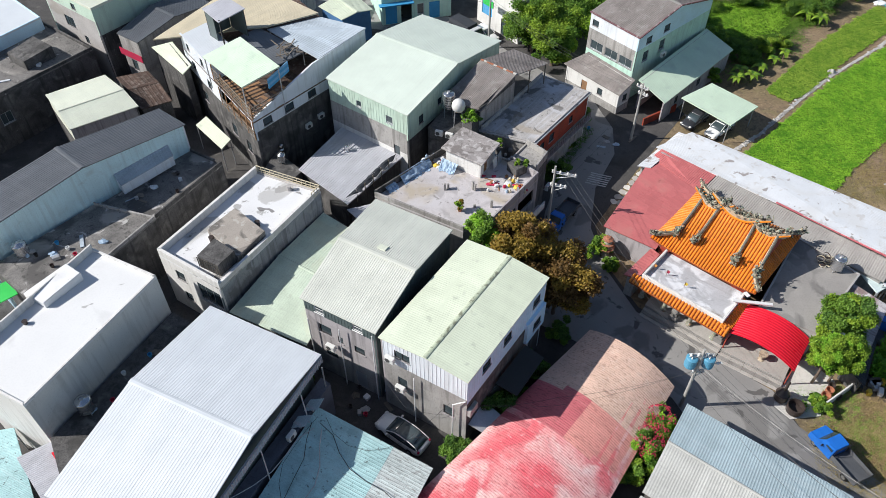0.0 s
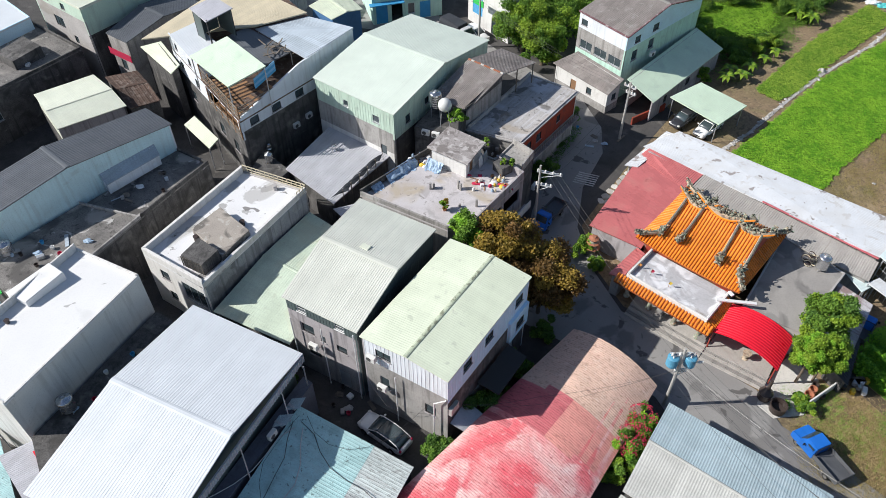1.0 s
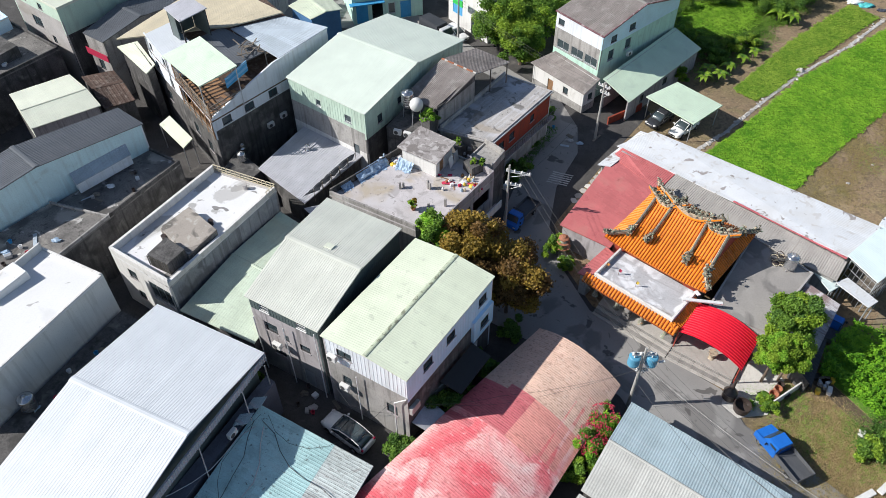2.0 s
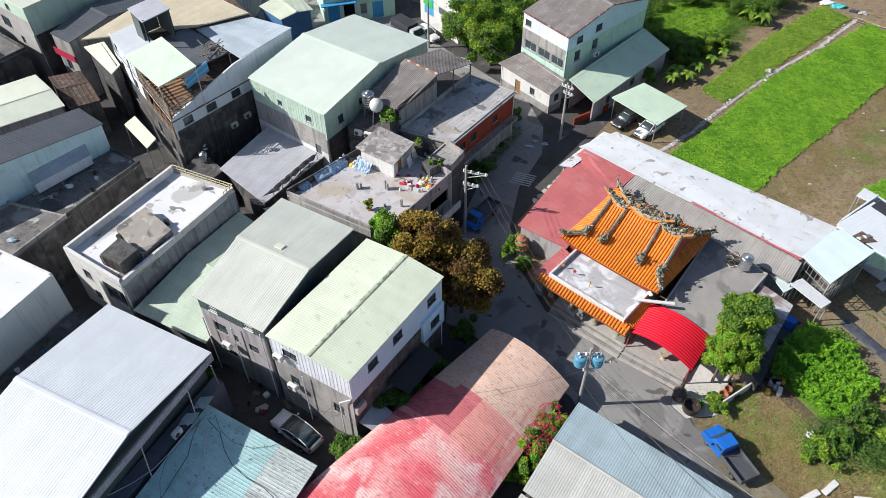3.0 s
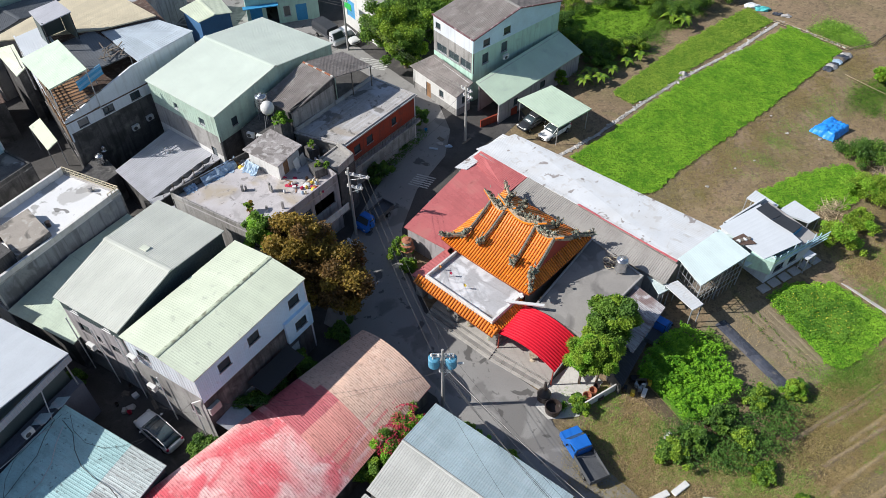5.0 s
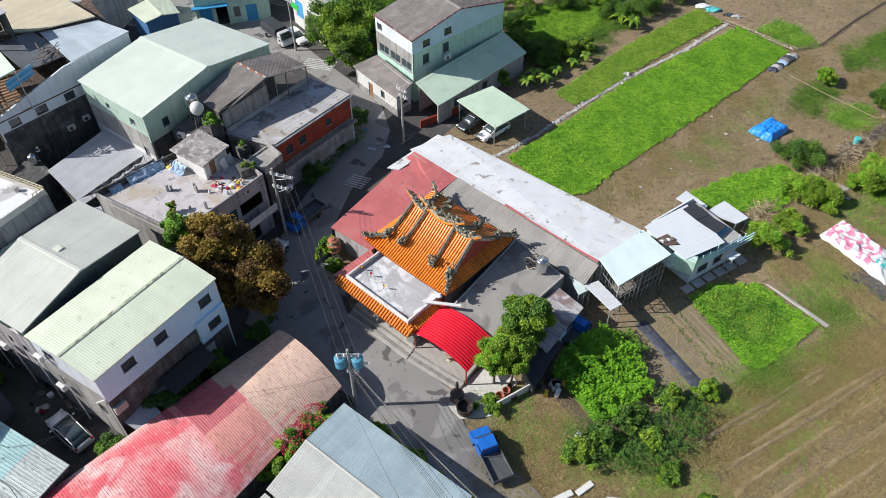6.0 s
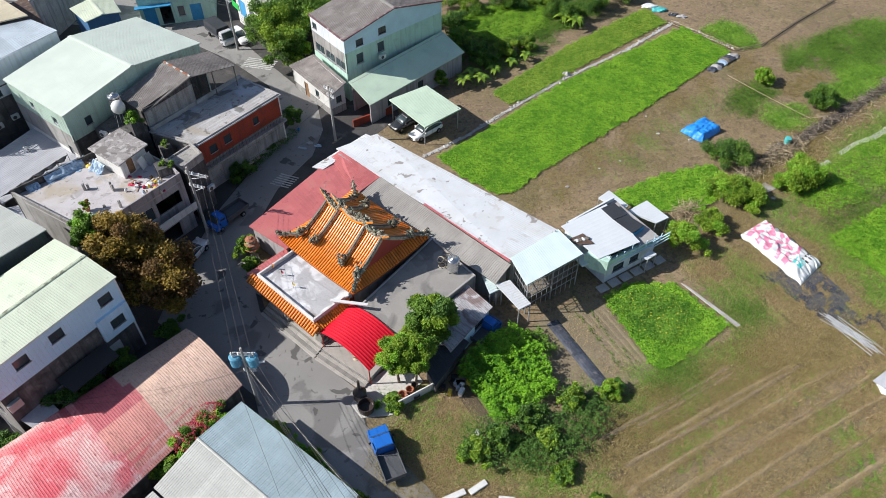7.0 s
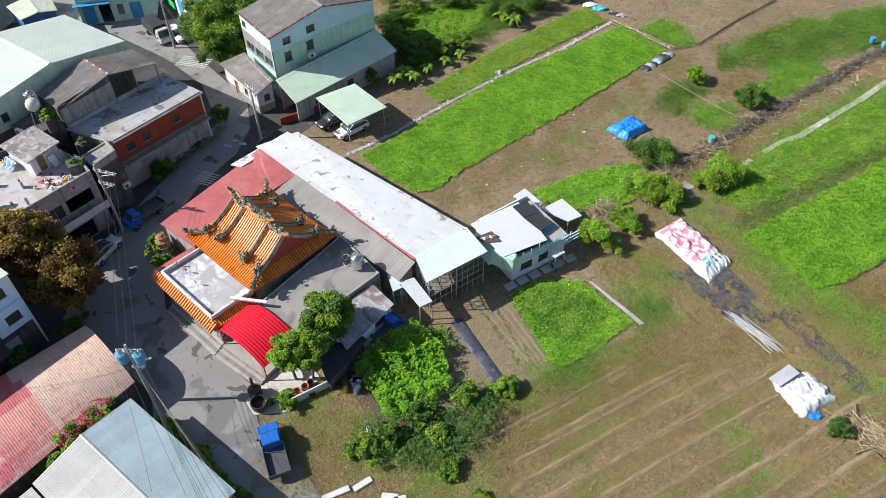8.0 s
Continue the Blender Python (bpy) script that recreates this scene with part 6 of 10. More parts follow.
for k, (poly, den, gp, blade, m) in enumerate((
    ([(48.0, 34.6), (55.6, 37.7), (63.2, 40.9), (66.8, 42.9), (62.4, 39.0), (55.3, 34.7), (50.3, 32.4)], 520, 0.42, 0.24, l_turf),
    ([(48.0, 32.9), (55.5, 36.1), (63.1, 39.9), (67.4, 40.9), (70.2, 37.8), (62.5, 34.2), (54.9, 30.3), (49.7, 28.7)], 420, 0.45, 0.24, l_grass),
    ([(73.2, 49.5), (75.5, 47.6), (78.6, 43.4), (80.8, 37.9), (82.8, 34.4), (84.4, 38.6), (81.9, 43.8), (78.6, 46.9), (75.4, 51.1)], 520, 0.45, 0.26, l_turf),
    ([(60.2, 49.4), (65.8, 51.8), (68.0, 48.7), (68.7, 44.3), (63.9, 41.5), (61.8, 45.0)], 420, 0.50, 0.22, l_turf),
    ([(60.1, 48.6), (66.5, 52.6), (68.7, 49.5), (70.0, 43.0), (72.7, 37.8), (69.4, 36.6), (63.8, 40.9)], 420, 0.50, 0.22, l_dry),
    ([(69.4, 61.5), (75.5, 56.1), (75.0, 51.9), (70.9, 56.9)], 520, 0.30, 0.26, l_turf),
    ([(74.9, 49.5), (79.7, 45.1), (83.5, 37.3), (83.0, 35.0), (79.8, 37.9), (76.6, 42.3)], 360, 0.50, 0.22, l_dry),
    ([(41.7, 59.4), (59.6, 76.6), (74.8, 88.7), (84.1, 94.8), (79.2, 87.3), (63.7, 74.8), (55.2, 65.9), (45.4, 58.0)], 330, 0.48, 0.14, l_grass),
    ([(51.9, 65.3), (63.7, 75.4), (73.7, 83.1), (74.7, 80.5), (64.5, 70.8), (55.7, 63.4)], 260, 0.62, 0.12, l_turf),
    ([(33.9, 33.9), (37.9, 32.8), (41.0, 29.1), (48.2, 26.3), (48.2, 24.8), (34.2, 24.6), (32.8, 28.6)], 520, 0.42, 0.26, l_dry),
    ([(30.9, 34.4), (35.8, 34.5), (40.4, 30.2), (43.8, 27.7), (38.5, 26.2), (33.7, 28.6)], 420, 0.55, 0.26, l_turf),
    ([(41.1, 27.2), (47.9, 29.2), (49.1, 24.8), (41.2, 24.7)], 420, 0.50, 0.26, l_turf),
    ([(82.5, 89.5), (94.3, 97.5), (111.4, 104.0), (108.6, 94.0), (97.0, 88.8), (84.9, 86.4)], 460, 0.55, 0.30, l_turf),
    ([(78.6, 82.2), (84.6, 85.6), (88.0, 85.4), (86.0, 79.6), (81.0, 78.6)], 380, 0.75, 0.22, l_grass),
    ([(81.2, 69.8), (91.6, 76.8), (103.2, 84.6), (101.0, 79.4), (88.6, 69.9), (81.3, 65.6)], 480, 0.52, 0.28, l_turf),
    ([(78.4, 64.5), (86.9, 68.8), (100.0, 76.9), (98.1, 72.2), (86.1, 62.6), (78.7, 58.8)], 420, 0.68, 0.26, l_turf),
)):
    nm, lb = {"turf_blade": ("green_grass", "rough green grass on the field"), "grass_blade": ("olive_grass", "short olive grass on bare soil")}.get(m.name, ("dry_grass", "straw-coloured dry grass on bare soil"))
    grass_tufts(nm, poly, den, blade, m, lb, 140 + k, gap=gp, gapf=0.7)


def limb(bm, p, q, r0, r1, bend, rng):
    m = lerp(p, q, 0.5) + Vector((rng.uniform(-bend, bend), rng.uniform(-bend, bend), bend * 0.4))
    bar(bm, p, m, r0, 7, (r0 + r1) / 2)
    bar(bm, m, q, (r0 + r1) / 2, 7, r1)


def tree(name, at, height, spread, label, mats, seed, clumps=26, leaves=130, leaf=0.26, low=0.35, trunk=0.16, squash=0.8, category="tree", flat=1.0, ragged=0.1):
    """A trunk with limbs and a crown of leaf clumps of uneven size."""
    rng = random.Random(seed)
    r = np.random.default_rng(seed)
    th = thing(name, (at[0], at[1], 0), label, category)
    base = Vector((at[0], at[1], 0))
    bm = B()
    fork = base + Vector((rng.uniform(-0.2, 0.2), rng.uniform(-0.2, 0.2), height * low))
    limb(bm, base, fork, trunk, trunk * 0.75, 0.08, rng)
    cs = []
    clumps = int(clumps * 1.7)
    for i in range(clumps):
        a = 6.283 * i * 0.381966 + rng.uniform(-0.4, 0.4)
        q = math.sqrt((i + 0.5) / clumps)
        lobe = 1 + ragged * (math.sin(2 * a + seed) + math.sin(3 * a + 2.3 * seed)) 
        d = spread * q * rng.uniform(0.7, 1.1) * lobe
        z = height * (low + (1 - low) * (rng.uniform(0.25, 1.0) * math.sqrt(max(0.02, 1 - (0.85 * q) ** 2)))) * flat
        cs.append((base + Vector((math.cos(a) * d, math.sin(a) * d, z)), spread * rng.uniform(0.18, 0.36)))
    for c, _ in cs[::4]:
        limb(bm, fork, c, trunk * 0.45, trunk * 0.12, 0.25, rng)
    part("trunk", bm, m_bark, th)
    for k, m in enumerate(mats):
        P, S = [], []
        for c, rad in cs[k::len(mats)]:
            n = int(1.15 * leaves * (rad / (spread * 0.3)) ** 2)
            v = r.normal(size=(n, 3))
            v /= np.linalg.norm(v, axis=1)[:, None]
            v *= (r.uniform(0.02, 1.0, n) ** 0.42 * r.choice([1.0, 1.0, 1.0, 1.25], n))[:, None] * rad
            v[:, 2] *= squash
            P.append(v + np.array(c - base))
        P = np.concatenate(P)
        P = P[P[:, 2] > 0.12]
        me = leaf_mesh("crown", P, leaf * r.uniform(0.7, 1.35, len(P)), m, r, tilt=1.0)
        mesh_ob("crown", me, None, th)
    return th


tree("broad_tree", (6.9, 45.4), 10.2, 2.9, "broad tree with golden-brown leaves by the road", [l_gold, l_gold, l_rustleaf, l_gold], 1, clumps=38, leaves=480, leaf=0.25, low=0.42, trunk=0.24)
tree("broad_tree", (10.3, 43.2), 7.9, 3.2, "russet-leaved tree beside the white house", [l_rustleaf, l_gold, l_rustleaf], 2, clumps=44, leaves=480, leaf=0.25, low=0.32, trunk=0.2)
tree("shrub_tree", (3.6, 46.0), 10.0, 1.7, "small bright green tree against the terrace", [l_bright, l_mid], 3, clumps=18, leaves=300, leaf=0.22, low=0.6)
tree("clipped_tree", (31.9, 35.5), 5.7, 1.6, "rounded bright green clipped tree", [l_shrub, l_bright, l_shrub], 4, clumps=30, leaves=620, leaf=0.15, low=0.55, trunk=0.13, ragged=0.03)
tree("clipped_tree", (33.4, 35.6), 5.6, 1.5, "green clipped tree by the wall", [l_shrub, l_bright], 5, clumps=28, leaves=600, leaf=0.15, low=0.55, trunk=0.12, ragged=0.03)
tree("dark_tree", (34.7, 39.1), 6.7, 2.1, "taller dark green tree behind the canopy", [l_mid, l_mid, l_dark, l_shrub], 6, clumps=36, leaves=540, leaf=0.2, low=0.4, trunk=0.16)
for i, (x, y, h, s) in enumerate(((12.2, 89.5, 7.5, 3.6), (16.4, 91.5, 8.0, 4.0), (20.5, 96.0, 7.5, 4.2), (14.2, 97.5, 8.0, 4.2), (14.6, 86.0, 6.0, 2.6))):
    tree("road_tree", (x, y), h, s, "large dense green tree beside the road", [l_mid, l_shrub, l_mid], 60 + i, clumps=34, leaves=560, leaf=0.26, low=0.2, trunk=0.25)
SHRUBS = [(17.0, 29.9, 3.6, 1.5, "bougainvillea"), (15.7, 28.2, 3.4, 1.4, "bougainvillea"), (14.5, 26.6, 3.0, 1.2, "shrub"), (4.6, 31.9, 3.4, 1.5, "dark"), (5.9, 34.0, 2.8, 1.4, "dark"), (7.6, 36.6, 2.2, 1.3, "dark"), (10.6, 40.6, 1.6, 1.2, "dark"), (1.2, 28.4, 2.3, 1.25, "dark"),
          (15.6, 50.9, 2.6, 1.1, "shrub"), (16.4, 48.7, 1.8, 0.8, "shrub"), (68.4, 66.6, 2.4, 2.6, "dark"), (77.2, 82.4, 2.2, 1.3, "bright"), (83.0, 77.6, 2.4, 2.0, "dark"), (75.8, 63.0, 2.6, 2.4, "bright"), (74.2, 61.6, 2.0, 1.8, "bright"),
          (66.6, 60.2, 2.4, 2.4, "bright"), (60.4, 52.6, 2.8, 2.0, "bright"), (63.6, 55.0, 1.9, 1.6, "bright"), (69.0, 59.0, 2.0, 1.8, "bright"), (46.6, 33.4, 2.0, 1.1, "shrub"), (43.0, 31.6, 2.2, 1.3, "dark"), (40.6, 29.6, 2.2, 1.2, "dark"), (38.4, 28.4, 1.8, 1.2, "shrub"),
          (44.4, 29.6, 1.7, 1.1, "shrub"), (47.8, 24.6, 0.7, 0.8, "shrub"), (45.4, 27.0, 0.9, 1.0, "shrub"), (49.2, 22.8, 0.6, 0.7, "shrub"), (50.0, 34.4, 1.5, 0.9, "bright"), (31.6, 32.9, 1.3, 0.8, "shrub"), (34.9, 81.4, 3.2, 0.9, "shrub"), (37.4, 90.6, 3.4, 2.3, "shrub"), (40.0, 88.2, 2.6, 1.9, "dark"), (36.4, 87.2, 2.6, 1.5, "dark"), (43.6, 89.4, 2.2, 1.7, "shrub"), (46.6, 90.6, 1.8, 1.4, "shrub"), (41.4, 86.6, 1.8, 1.3, "dark"), (52.6, 99.6, 3.0, 2.2, "dark"), (57.0, 102.0, 3.2, 2.6, "dark"), (62.0, 105.5, 3.2, 2.6, "dark"), (36.4, 96.6, 2.6, 2.2, "dark"), (44.6, 103.0, 3.0, 2.6, "dark"), (38.0, 102.0, 3.2, 2.6, "shrub"), (50.0, 104.0, 3.0, 2.6, "shrub"), (16.6, 73.4, 2.2, 1.3, "dark"), (14.7, 68.5, 1.6, 1.0, "dark"), (12.7, 62.8, 2.2, 1.2, "dark"),
          (22.2, 30.4, 1.0, 0.9, "bright"), (25.4, 28.2, 0.9, 0.8, "bright"), (27.2, 25.4, 1.2, 1.2, "shrub"), (29.2, 23.6, 1.3, 1.2, "shrub"), (-27.3, 20.6, 2.4, 1.2, "shrub"), (-12.0, 35.4, 1.6, 0.8, "dark"), (77.2, 30.9, 1.2, 0.9, "dark"), (84.5, 33.0, 1.8, 1.6, "bright"), (105.0, 84.0, 2.2, 2.0, "bright")]
SH = {"shrub": ("shrub", "mid-green leafy shrub growing in open soil", [l_mid, l_shrub]), "dark": ("shrub", "dense dark green shrub with small leaves", [l_dark, l_mid]), "bright": ("shrub", "bright yellow-green shrub in full sun", [l_shrub, l_bright, l_shrub])}
for i, (x, y, h, s, kd) in enumerate(SHRUBS):
    if kd == "bougainvillea":
        th = tree("flowering_shrub", (x, y), h, s, "green shrub covered with crimson flowers", [l_mid, l_bean], 100 + i, clumps=22, leaves=260, leaf=0.2, low=0.2, trunk=0.06, category="shrub")
        r = np.random.default_rng(200 + i)
        n = 700
        v = r.normal(size=(n, 3))
        v /= np.linalg.norm(v, axis=1)[:, None]
        v[:, 2] = np.abs(v[:, 2])
        v = v * np.array([s * 1.05, s * 1.05, h * 0.5]) + np.array([0.2, 0.3, h * 0.55])
        v = v[hum(v[:, 0], v[:, 1], 2.5, 7) > -0.1]
        mesh_ob("blossom", leaf_mesh("blossom", v, 0.17, l_flower, r, tilt=1.2), None, th, "crimson flower sprays")
    else:
        nm, lb, ms = SH[kd]
        tree(nm, (x, y), h, s, lb, ms, 100 + i, clumps=16, leaves=330, leaf=0.18 if s > 1 else 0.14, low=0.12, trunk=0.05, category="shrub", flat=0.95, ragged=0.2)


crop("leafy_bed", [(36.6, 96.5), (37.8, 101.0), (41.8, 102.8), (49.5, 102.1), (50.0, 97.7), (46.9, 94.4), (43.2, 93.2), (40.4, 93.8)], 0.6, 200, 0.18, l_bright, "bright green creeping leaves on the waste plot", 88, soft=0.7, bed=m_under)
crop("weeds", [(37.0, 84.3), (42.2, 87.8), (47.6, 90.8), (50.9, 94.7), (49.2, 90.0), (42.3, 85.0), (39.0, 81.6)], 0.5, 70, 0.18, l_mid, "dark weeds along the edge of the plot", 89, gap=0.35, gapf=0.9, category="weeds", soft=0.8)


def banana(at, h, seed):
    rng = random.Random(seed)
    th = thing("banana_plant", (at[0], at[1], 0), "banana plant with long arching green leaves", "plant")
    bm = B()
    bar(bm, (at[0], at[1], 0), (at[0], at[1], h * 0.55), 0.12, 8, 0.07)
    part("stem", bm, m_bark, th)
    for i in range(9):
        a = i * 2.4 + rng.uniform(-0.3, 0.3)
        L = h * rng.uniform(0.55, 0.85)
        pts = []
        for k in range(7):
            s = k / 6
            pts.append((Vector((at[0] + math.cos(a) * L * s * 0.85, at[1] + math.sin(a) * L * s * 0.85, h * 0.5 + L * (0.75 * s - 0.75 * s * s * 1.25))), 0.28 * math.sin(math.pi * min(1, 0.1 + 0.9 * s))))
        bm = B()
        sd = Vector((-math.sin(a), math.cos(a), 0))
        rows = [[bm.verts.new(p - sd * w + V(0, 0, 0.08 * w)), bm.verts.new(p), bm.verts.new(p + sd * w + V(0, 0, 0.08 * w))] for p, w in pts]
        for u, w in zip(rows, rows[1:]):
            bm.faces.new((u[0], u[1], w[1], w[0]))
            bm.faces.new((u[1], u[2], w[2], w[1]))
        part("leaf", bm, l_shrub if i % 3 else l_mid, th)
    return th


for i, (x, y, h) in enumerate(((54.2, 96.4, 2.8), (52.6, 97.6, 2.6), (37.9, 81.2, 2.6), (40.2, 82.0, 2.2), (42.0, 84.2, 2.0), (39.0, 83.4, 2.2), (46.4, 87.8, 1.9), (44.4, 86.2, 1.8), (50.6, 34.9, 1.5), (53.4, 99.0, 2.8), (31.4, 33.6, 1.2))):
    banana((x, y), h, 300 + i)

# furrows of the ploughed field
plough = thing("ploughed_field", (66, 30, 0), "ploughed field in long low earth ridges", "field", kind="structure")
FD, FN = Vector((0.866, 0.5, 0)), Vector((-0.5, 0.866, 0))
m_furrow = mat("ploughed_soil", (0.25, 0.185, 0.12), 0.95, var=0.14, fine=4, bump=0.7, rnd=0.05, streak=(30, 0.6, (0.31, 0.25, 0.15)), dirt=[((0.17, 0.155, 0.06), 0.6, 0.35, 0.52, 0.16), ((0.12, 0.092, 0.06), 0.6, 2.0, 0.58, 0.1)])
m_crest = mat("straw_covered_crest", (0.31, 0.24, 0.145), 0.95, var=0.16, fine=7, bump=0.6, rnd=0.05, streak=(30, 0.6, (0.46, 0.37, 0.21)), dirt=[((0.22, 0.17, 0.1), 0.6, 1.2, 0.53, 0.12)])


def straw_line(a, b, spread, n, length, label, seed, material=None):
    """Cut straw lying along a crest, as one mass."""
    r = np.random.default_rng(seed)
    d = np.array([b[0] - a[0], b[1] - a[1]])
    L = np.hypot(*d)
    d = d / L
    t = r.uniform(0, L, n)
    t = t[np.sin(t * 0.9 + seed) + np.sin(t * 2.3 + 2 * seed) + r.normal(0, 0.7, n) > -0.6]
    n = len(t)
    o = r.normal(0, spread, n) + 0.2 * np.sin(t * 0.5 + seed)
    c = np.stack([a[0] + d[0] * t - d[1] * o, a[1] + d[1] * t + d[0] * o, r.uniform(0.06, 0.16, n)], 1)
    yaw = np.arctan2(d[1], d[0]) + r.normal(0, 0.7, n)
    h = np.stack([np.cos(yaw), np.sin(yaw), r.normal(0, 0.2, n)], 1) * (length * r.uniform(0.4, 1.2, n) / 2)[:, None]
    w = np.stack([-np.sin(yaw), np.cos(yaw), np.zeros(n)], 1) * r.uniform(0.006, 0.016, n)[:, None]
    v = np.stack([c - h - w, c - h + w, c + h], 1).astype(np.float32)
    me = bpy.data.meshes.new("straw")
    me.from_pydata(v.reshape(-1, 3).tolist(), [], np.arange(n * 3).reshape(-1, 3).tolist())
    me.materials.append(material or l_dry)
    me.update()
    tagged(new("straw", me), label, "straw", kind="stuff")


CRESTS = [(50.66, 25.85, 1), (54.03, 30.32, 1), (53.09, 24.9, 1), (51.2, 28.2, 0), (53.0, 32.0, 0), (51.6, 24.0, 0), (54.4, 23.4, 1), (56.0, 22.0, 0), (57.4, 20.6, 1), (59.0, 19.2, 0), (60.4, 18.0, 1), (55.0, 33.8, 0), (62.0, 16.6, 0)]
for k, (cx, cy, bare) in enumerate(CRESTS):
    p0 = Vector((cx, cy, 0))
    reach = (24, 15, 26, 20, 10, 24, 27, 28, 28, 28, 28, 8, 28)[k]
    verts, faces = [], []
    n = 130
    for i in range(n + 1):
        t = lerp(-1.5 if k < 6 else -8, reach, i / n)
        c = p0 + FD * t + FN * (0.12 * math.sin(t * 0.17 + k) + 0.1 * noise.noise(Vector((t * 0.6, k, 0))))
        w = 0.3 + 0.1 * noise.noise(Vector((t * 0.35, k * 3.1, 1)))
        h = 0.08 + 0.04 * noise.noise(Vector((t * 0.8, k * 1.7, 2)))
        end = min(1.0, i / 8, (n - i) / 8)
        for o, z in ((-1, -0.03), (-0.55, h * 0.6), (-0.15, h), (0.2, h * 0.9), (0.6, h * 0.4), (1, -0.03)):
            q = c + FN * (o * w) - Vector((66, 30, 0))
            verts.append((q.x, q.y, z * end - 0.03 * (1 - end) + 0.035 * noise.noise(Vector((t * 2.4, o * 3, k)))))
    for i in range(n):
        for j in range(5):
            faces.append((i * 6 + j, i * 6 + j + 6, i * 6 + j + 7, i * 6 + j + 1))
    me = bpy.data.meshes.new("earth_ridge")
    me.from_pydata(verts, [], faces)
    me.update()
    for p in me.polygons:
        p.use_smooth = True
    mesh_ob("earth_ridge", me, m_crest if bare else m_furrow, plough)
    e = p0 + FD * reach
    straw_line((cx, cy), (e.x, e.y), 0.17 if bare else 0.5, reach * (110 if bare else 70), 0.32, "cut straw lying along a field ridge", 700 + k)
    f0, f1 = p0 + FN * 1.0, e + FN * 1.0
    straw_line((f0.x, f0.y), (f1.x, f1.y), 0.5, reach * 70, 0.2, "thin olive grass between the field ridges", 730 + k, l_grass)

patch("garden_soil", [(43.6, 41.2), (45.5, 43.4), (50.8, 45.2), (54.6, 36.6), (49.9, 34.2), (46.4, 34.4)], 0.014, m_soil, "bare brown garden soil in narrow beds", t=0.02)
patch("garden_soil", [(36.2, 35.6), (37.2, 36.4), (40.4, 31.0), (39.4, 30.2)], 0.05, m_soil_wet, "dark turned soil strip", t=0.05)
for k, x in enumerate((1.7, 2.9)):
    a, b, q = Vector((46.6 + x, 43.0 + 0.28 * x, 0)), Vector((50.6 + x * 0.8, 35.6 + 0.35 * x, 0)), Vector((0.13, 0.07, 0))
    crop("seedlings", [tuple(p)[:2] for p in (a - q, b - q, b + q, a + q)], 0.16, 90, 0.12, l_mid, "row of small green seedlings in the garden", 91 + k, gap=0.35, gapf=2.0)
grass_tufts("dry_grass", [(47.6, 42.6), (48.4, 43.0), (52.4, 36.4), (51.4, 35.8)], 225, 0.24, l_dry, "strip of dry straw beside the film", 95, gap=0.4, gapf=0.8)
# plastic film over one bed
film = B()
u = (Vector((49.96, 34.9, 0)) - Vector((45.9, 42.3, 0)))
s = Vector((-u.y, u.x, 0)).normalized()
rows = []
for i in range(40):
    c = Vector((45.9, 42.3, 0)) + u * (i / 39)
    rows.append([film.verts.new(c + s * (o * 0.62) + V(0, 0, max(0.02, 0.17 * (1 - abs(o) ** 2.5) + 0.03 * noise.noise(Vector((i * 0.6, o * 3, 0)))))) for o in (-1, -0.7, -0.3, 0, 0.3, 0.7, 1)])
for a, b in zip(rows, rows[1:]):
    for j in range(6):
        film.faces.new((a[j], a[j + 1], b[j + 1], b[j]))
flat_part("plastic_mulch", film, m_mulch, "black plastic film stretched over a garden bed", "film", kind="")


def loose_film(C, thr, label, seed, n=44):
    """A torn sheet lying on the ground, with holes where the soil shows."""
    W, S, E, N = (Vector((*c, 0)) for c in C)
    bm = B()
    grid = {}

    def vert(i, j):
        if (i, j) not in grid:
            p = lerp(lerp(W, S, i / n), lerp(N, E, i / n), j / n)
            w = noise.noise(Vector((p.x * 1.4, p.y * 1.4, seed)))
            grid[i, j] = bm.verts.new((p.x + 0.2 * w, p.y + 0.25 * noise.noise(Vector((p.y, p.x, seed + 2))), 0.03 + 0.06 * abs(w)))
        return grid[i, j]

    for i in range(n):
        for j in range(n):
            p = lerp(lerp(W, S, (i + 0.5) / n), lerp(N, E, (i + 0.5) / n), (j + 0.5) / n)
            e = min(i, j, n - 1 - i, n - 1 - j) / n
            k = noise.fractal(Vector((p.x * 0.9, p.y * 0.55, seed)), 0.6, 2.2, 4) + min(0, e - 0.16) * 2.5
            if k > thr:
                bm.faces.new((vert(i, j), vert(i + 1, j), vert(i + 1, j + 1), vert(i, j + 1)))
    flat_part("ground_film", bm, m_mulch, label, "film", kind="")


loose_film([(66.6, 48.6), (72.6, 41.2), (76.2, 43.0), (72.4, 50.6)], -0.32, "torn black plastic film on the ground", 1)
loose_film([(75.6, 43.6), (80.2, 34.4), (82.0, 35.4), (78.2, 44.2)], -0.36, "strip of black plastic film on the ground", 2)
for k in range(4):
    bm = B()
    a, b = Vector((48.6, 43.6, 0)) + Vector((0.75, 0.1, 0)) * k, Vector((53.0, 36.8, 0)) + Vector((0.45, 0.1, 0)) * k
    pts = [lerp(a, b, i / 20) + V(0.03 * math.sin(i * 1.3), 0, -0.02) for i in range(21)]
    flat_part("earth_row", sweep(bm, pts, 0.34, 0.06), m_soil, "low earth row in the garden", "soil", kind="structure")
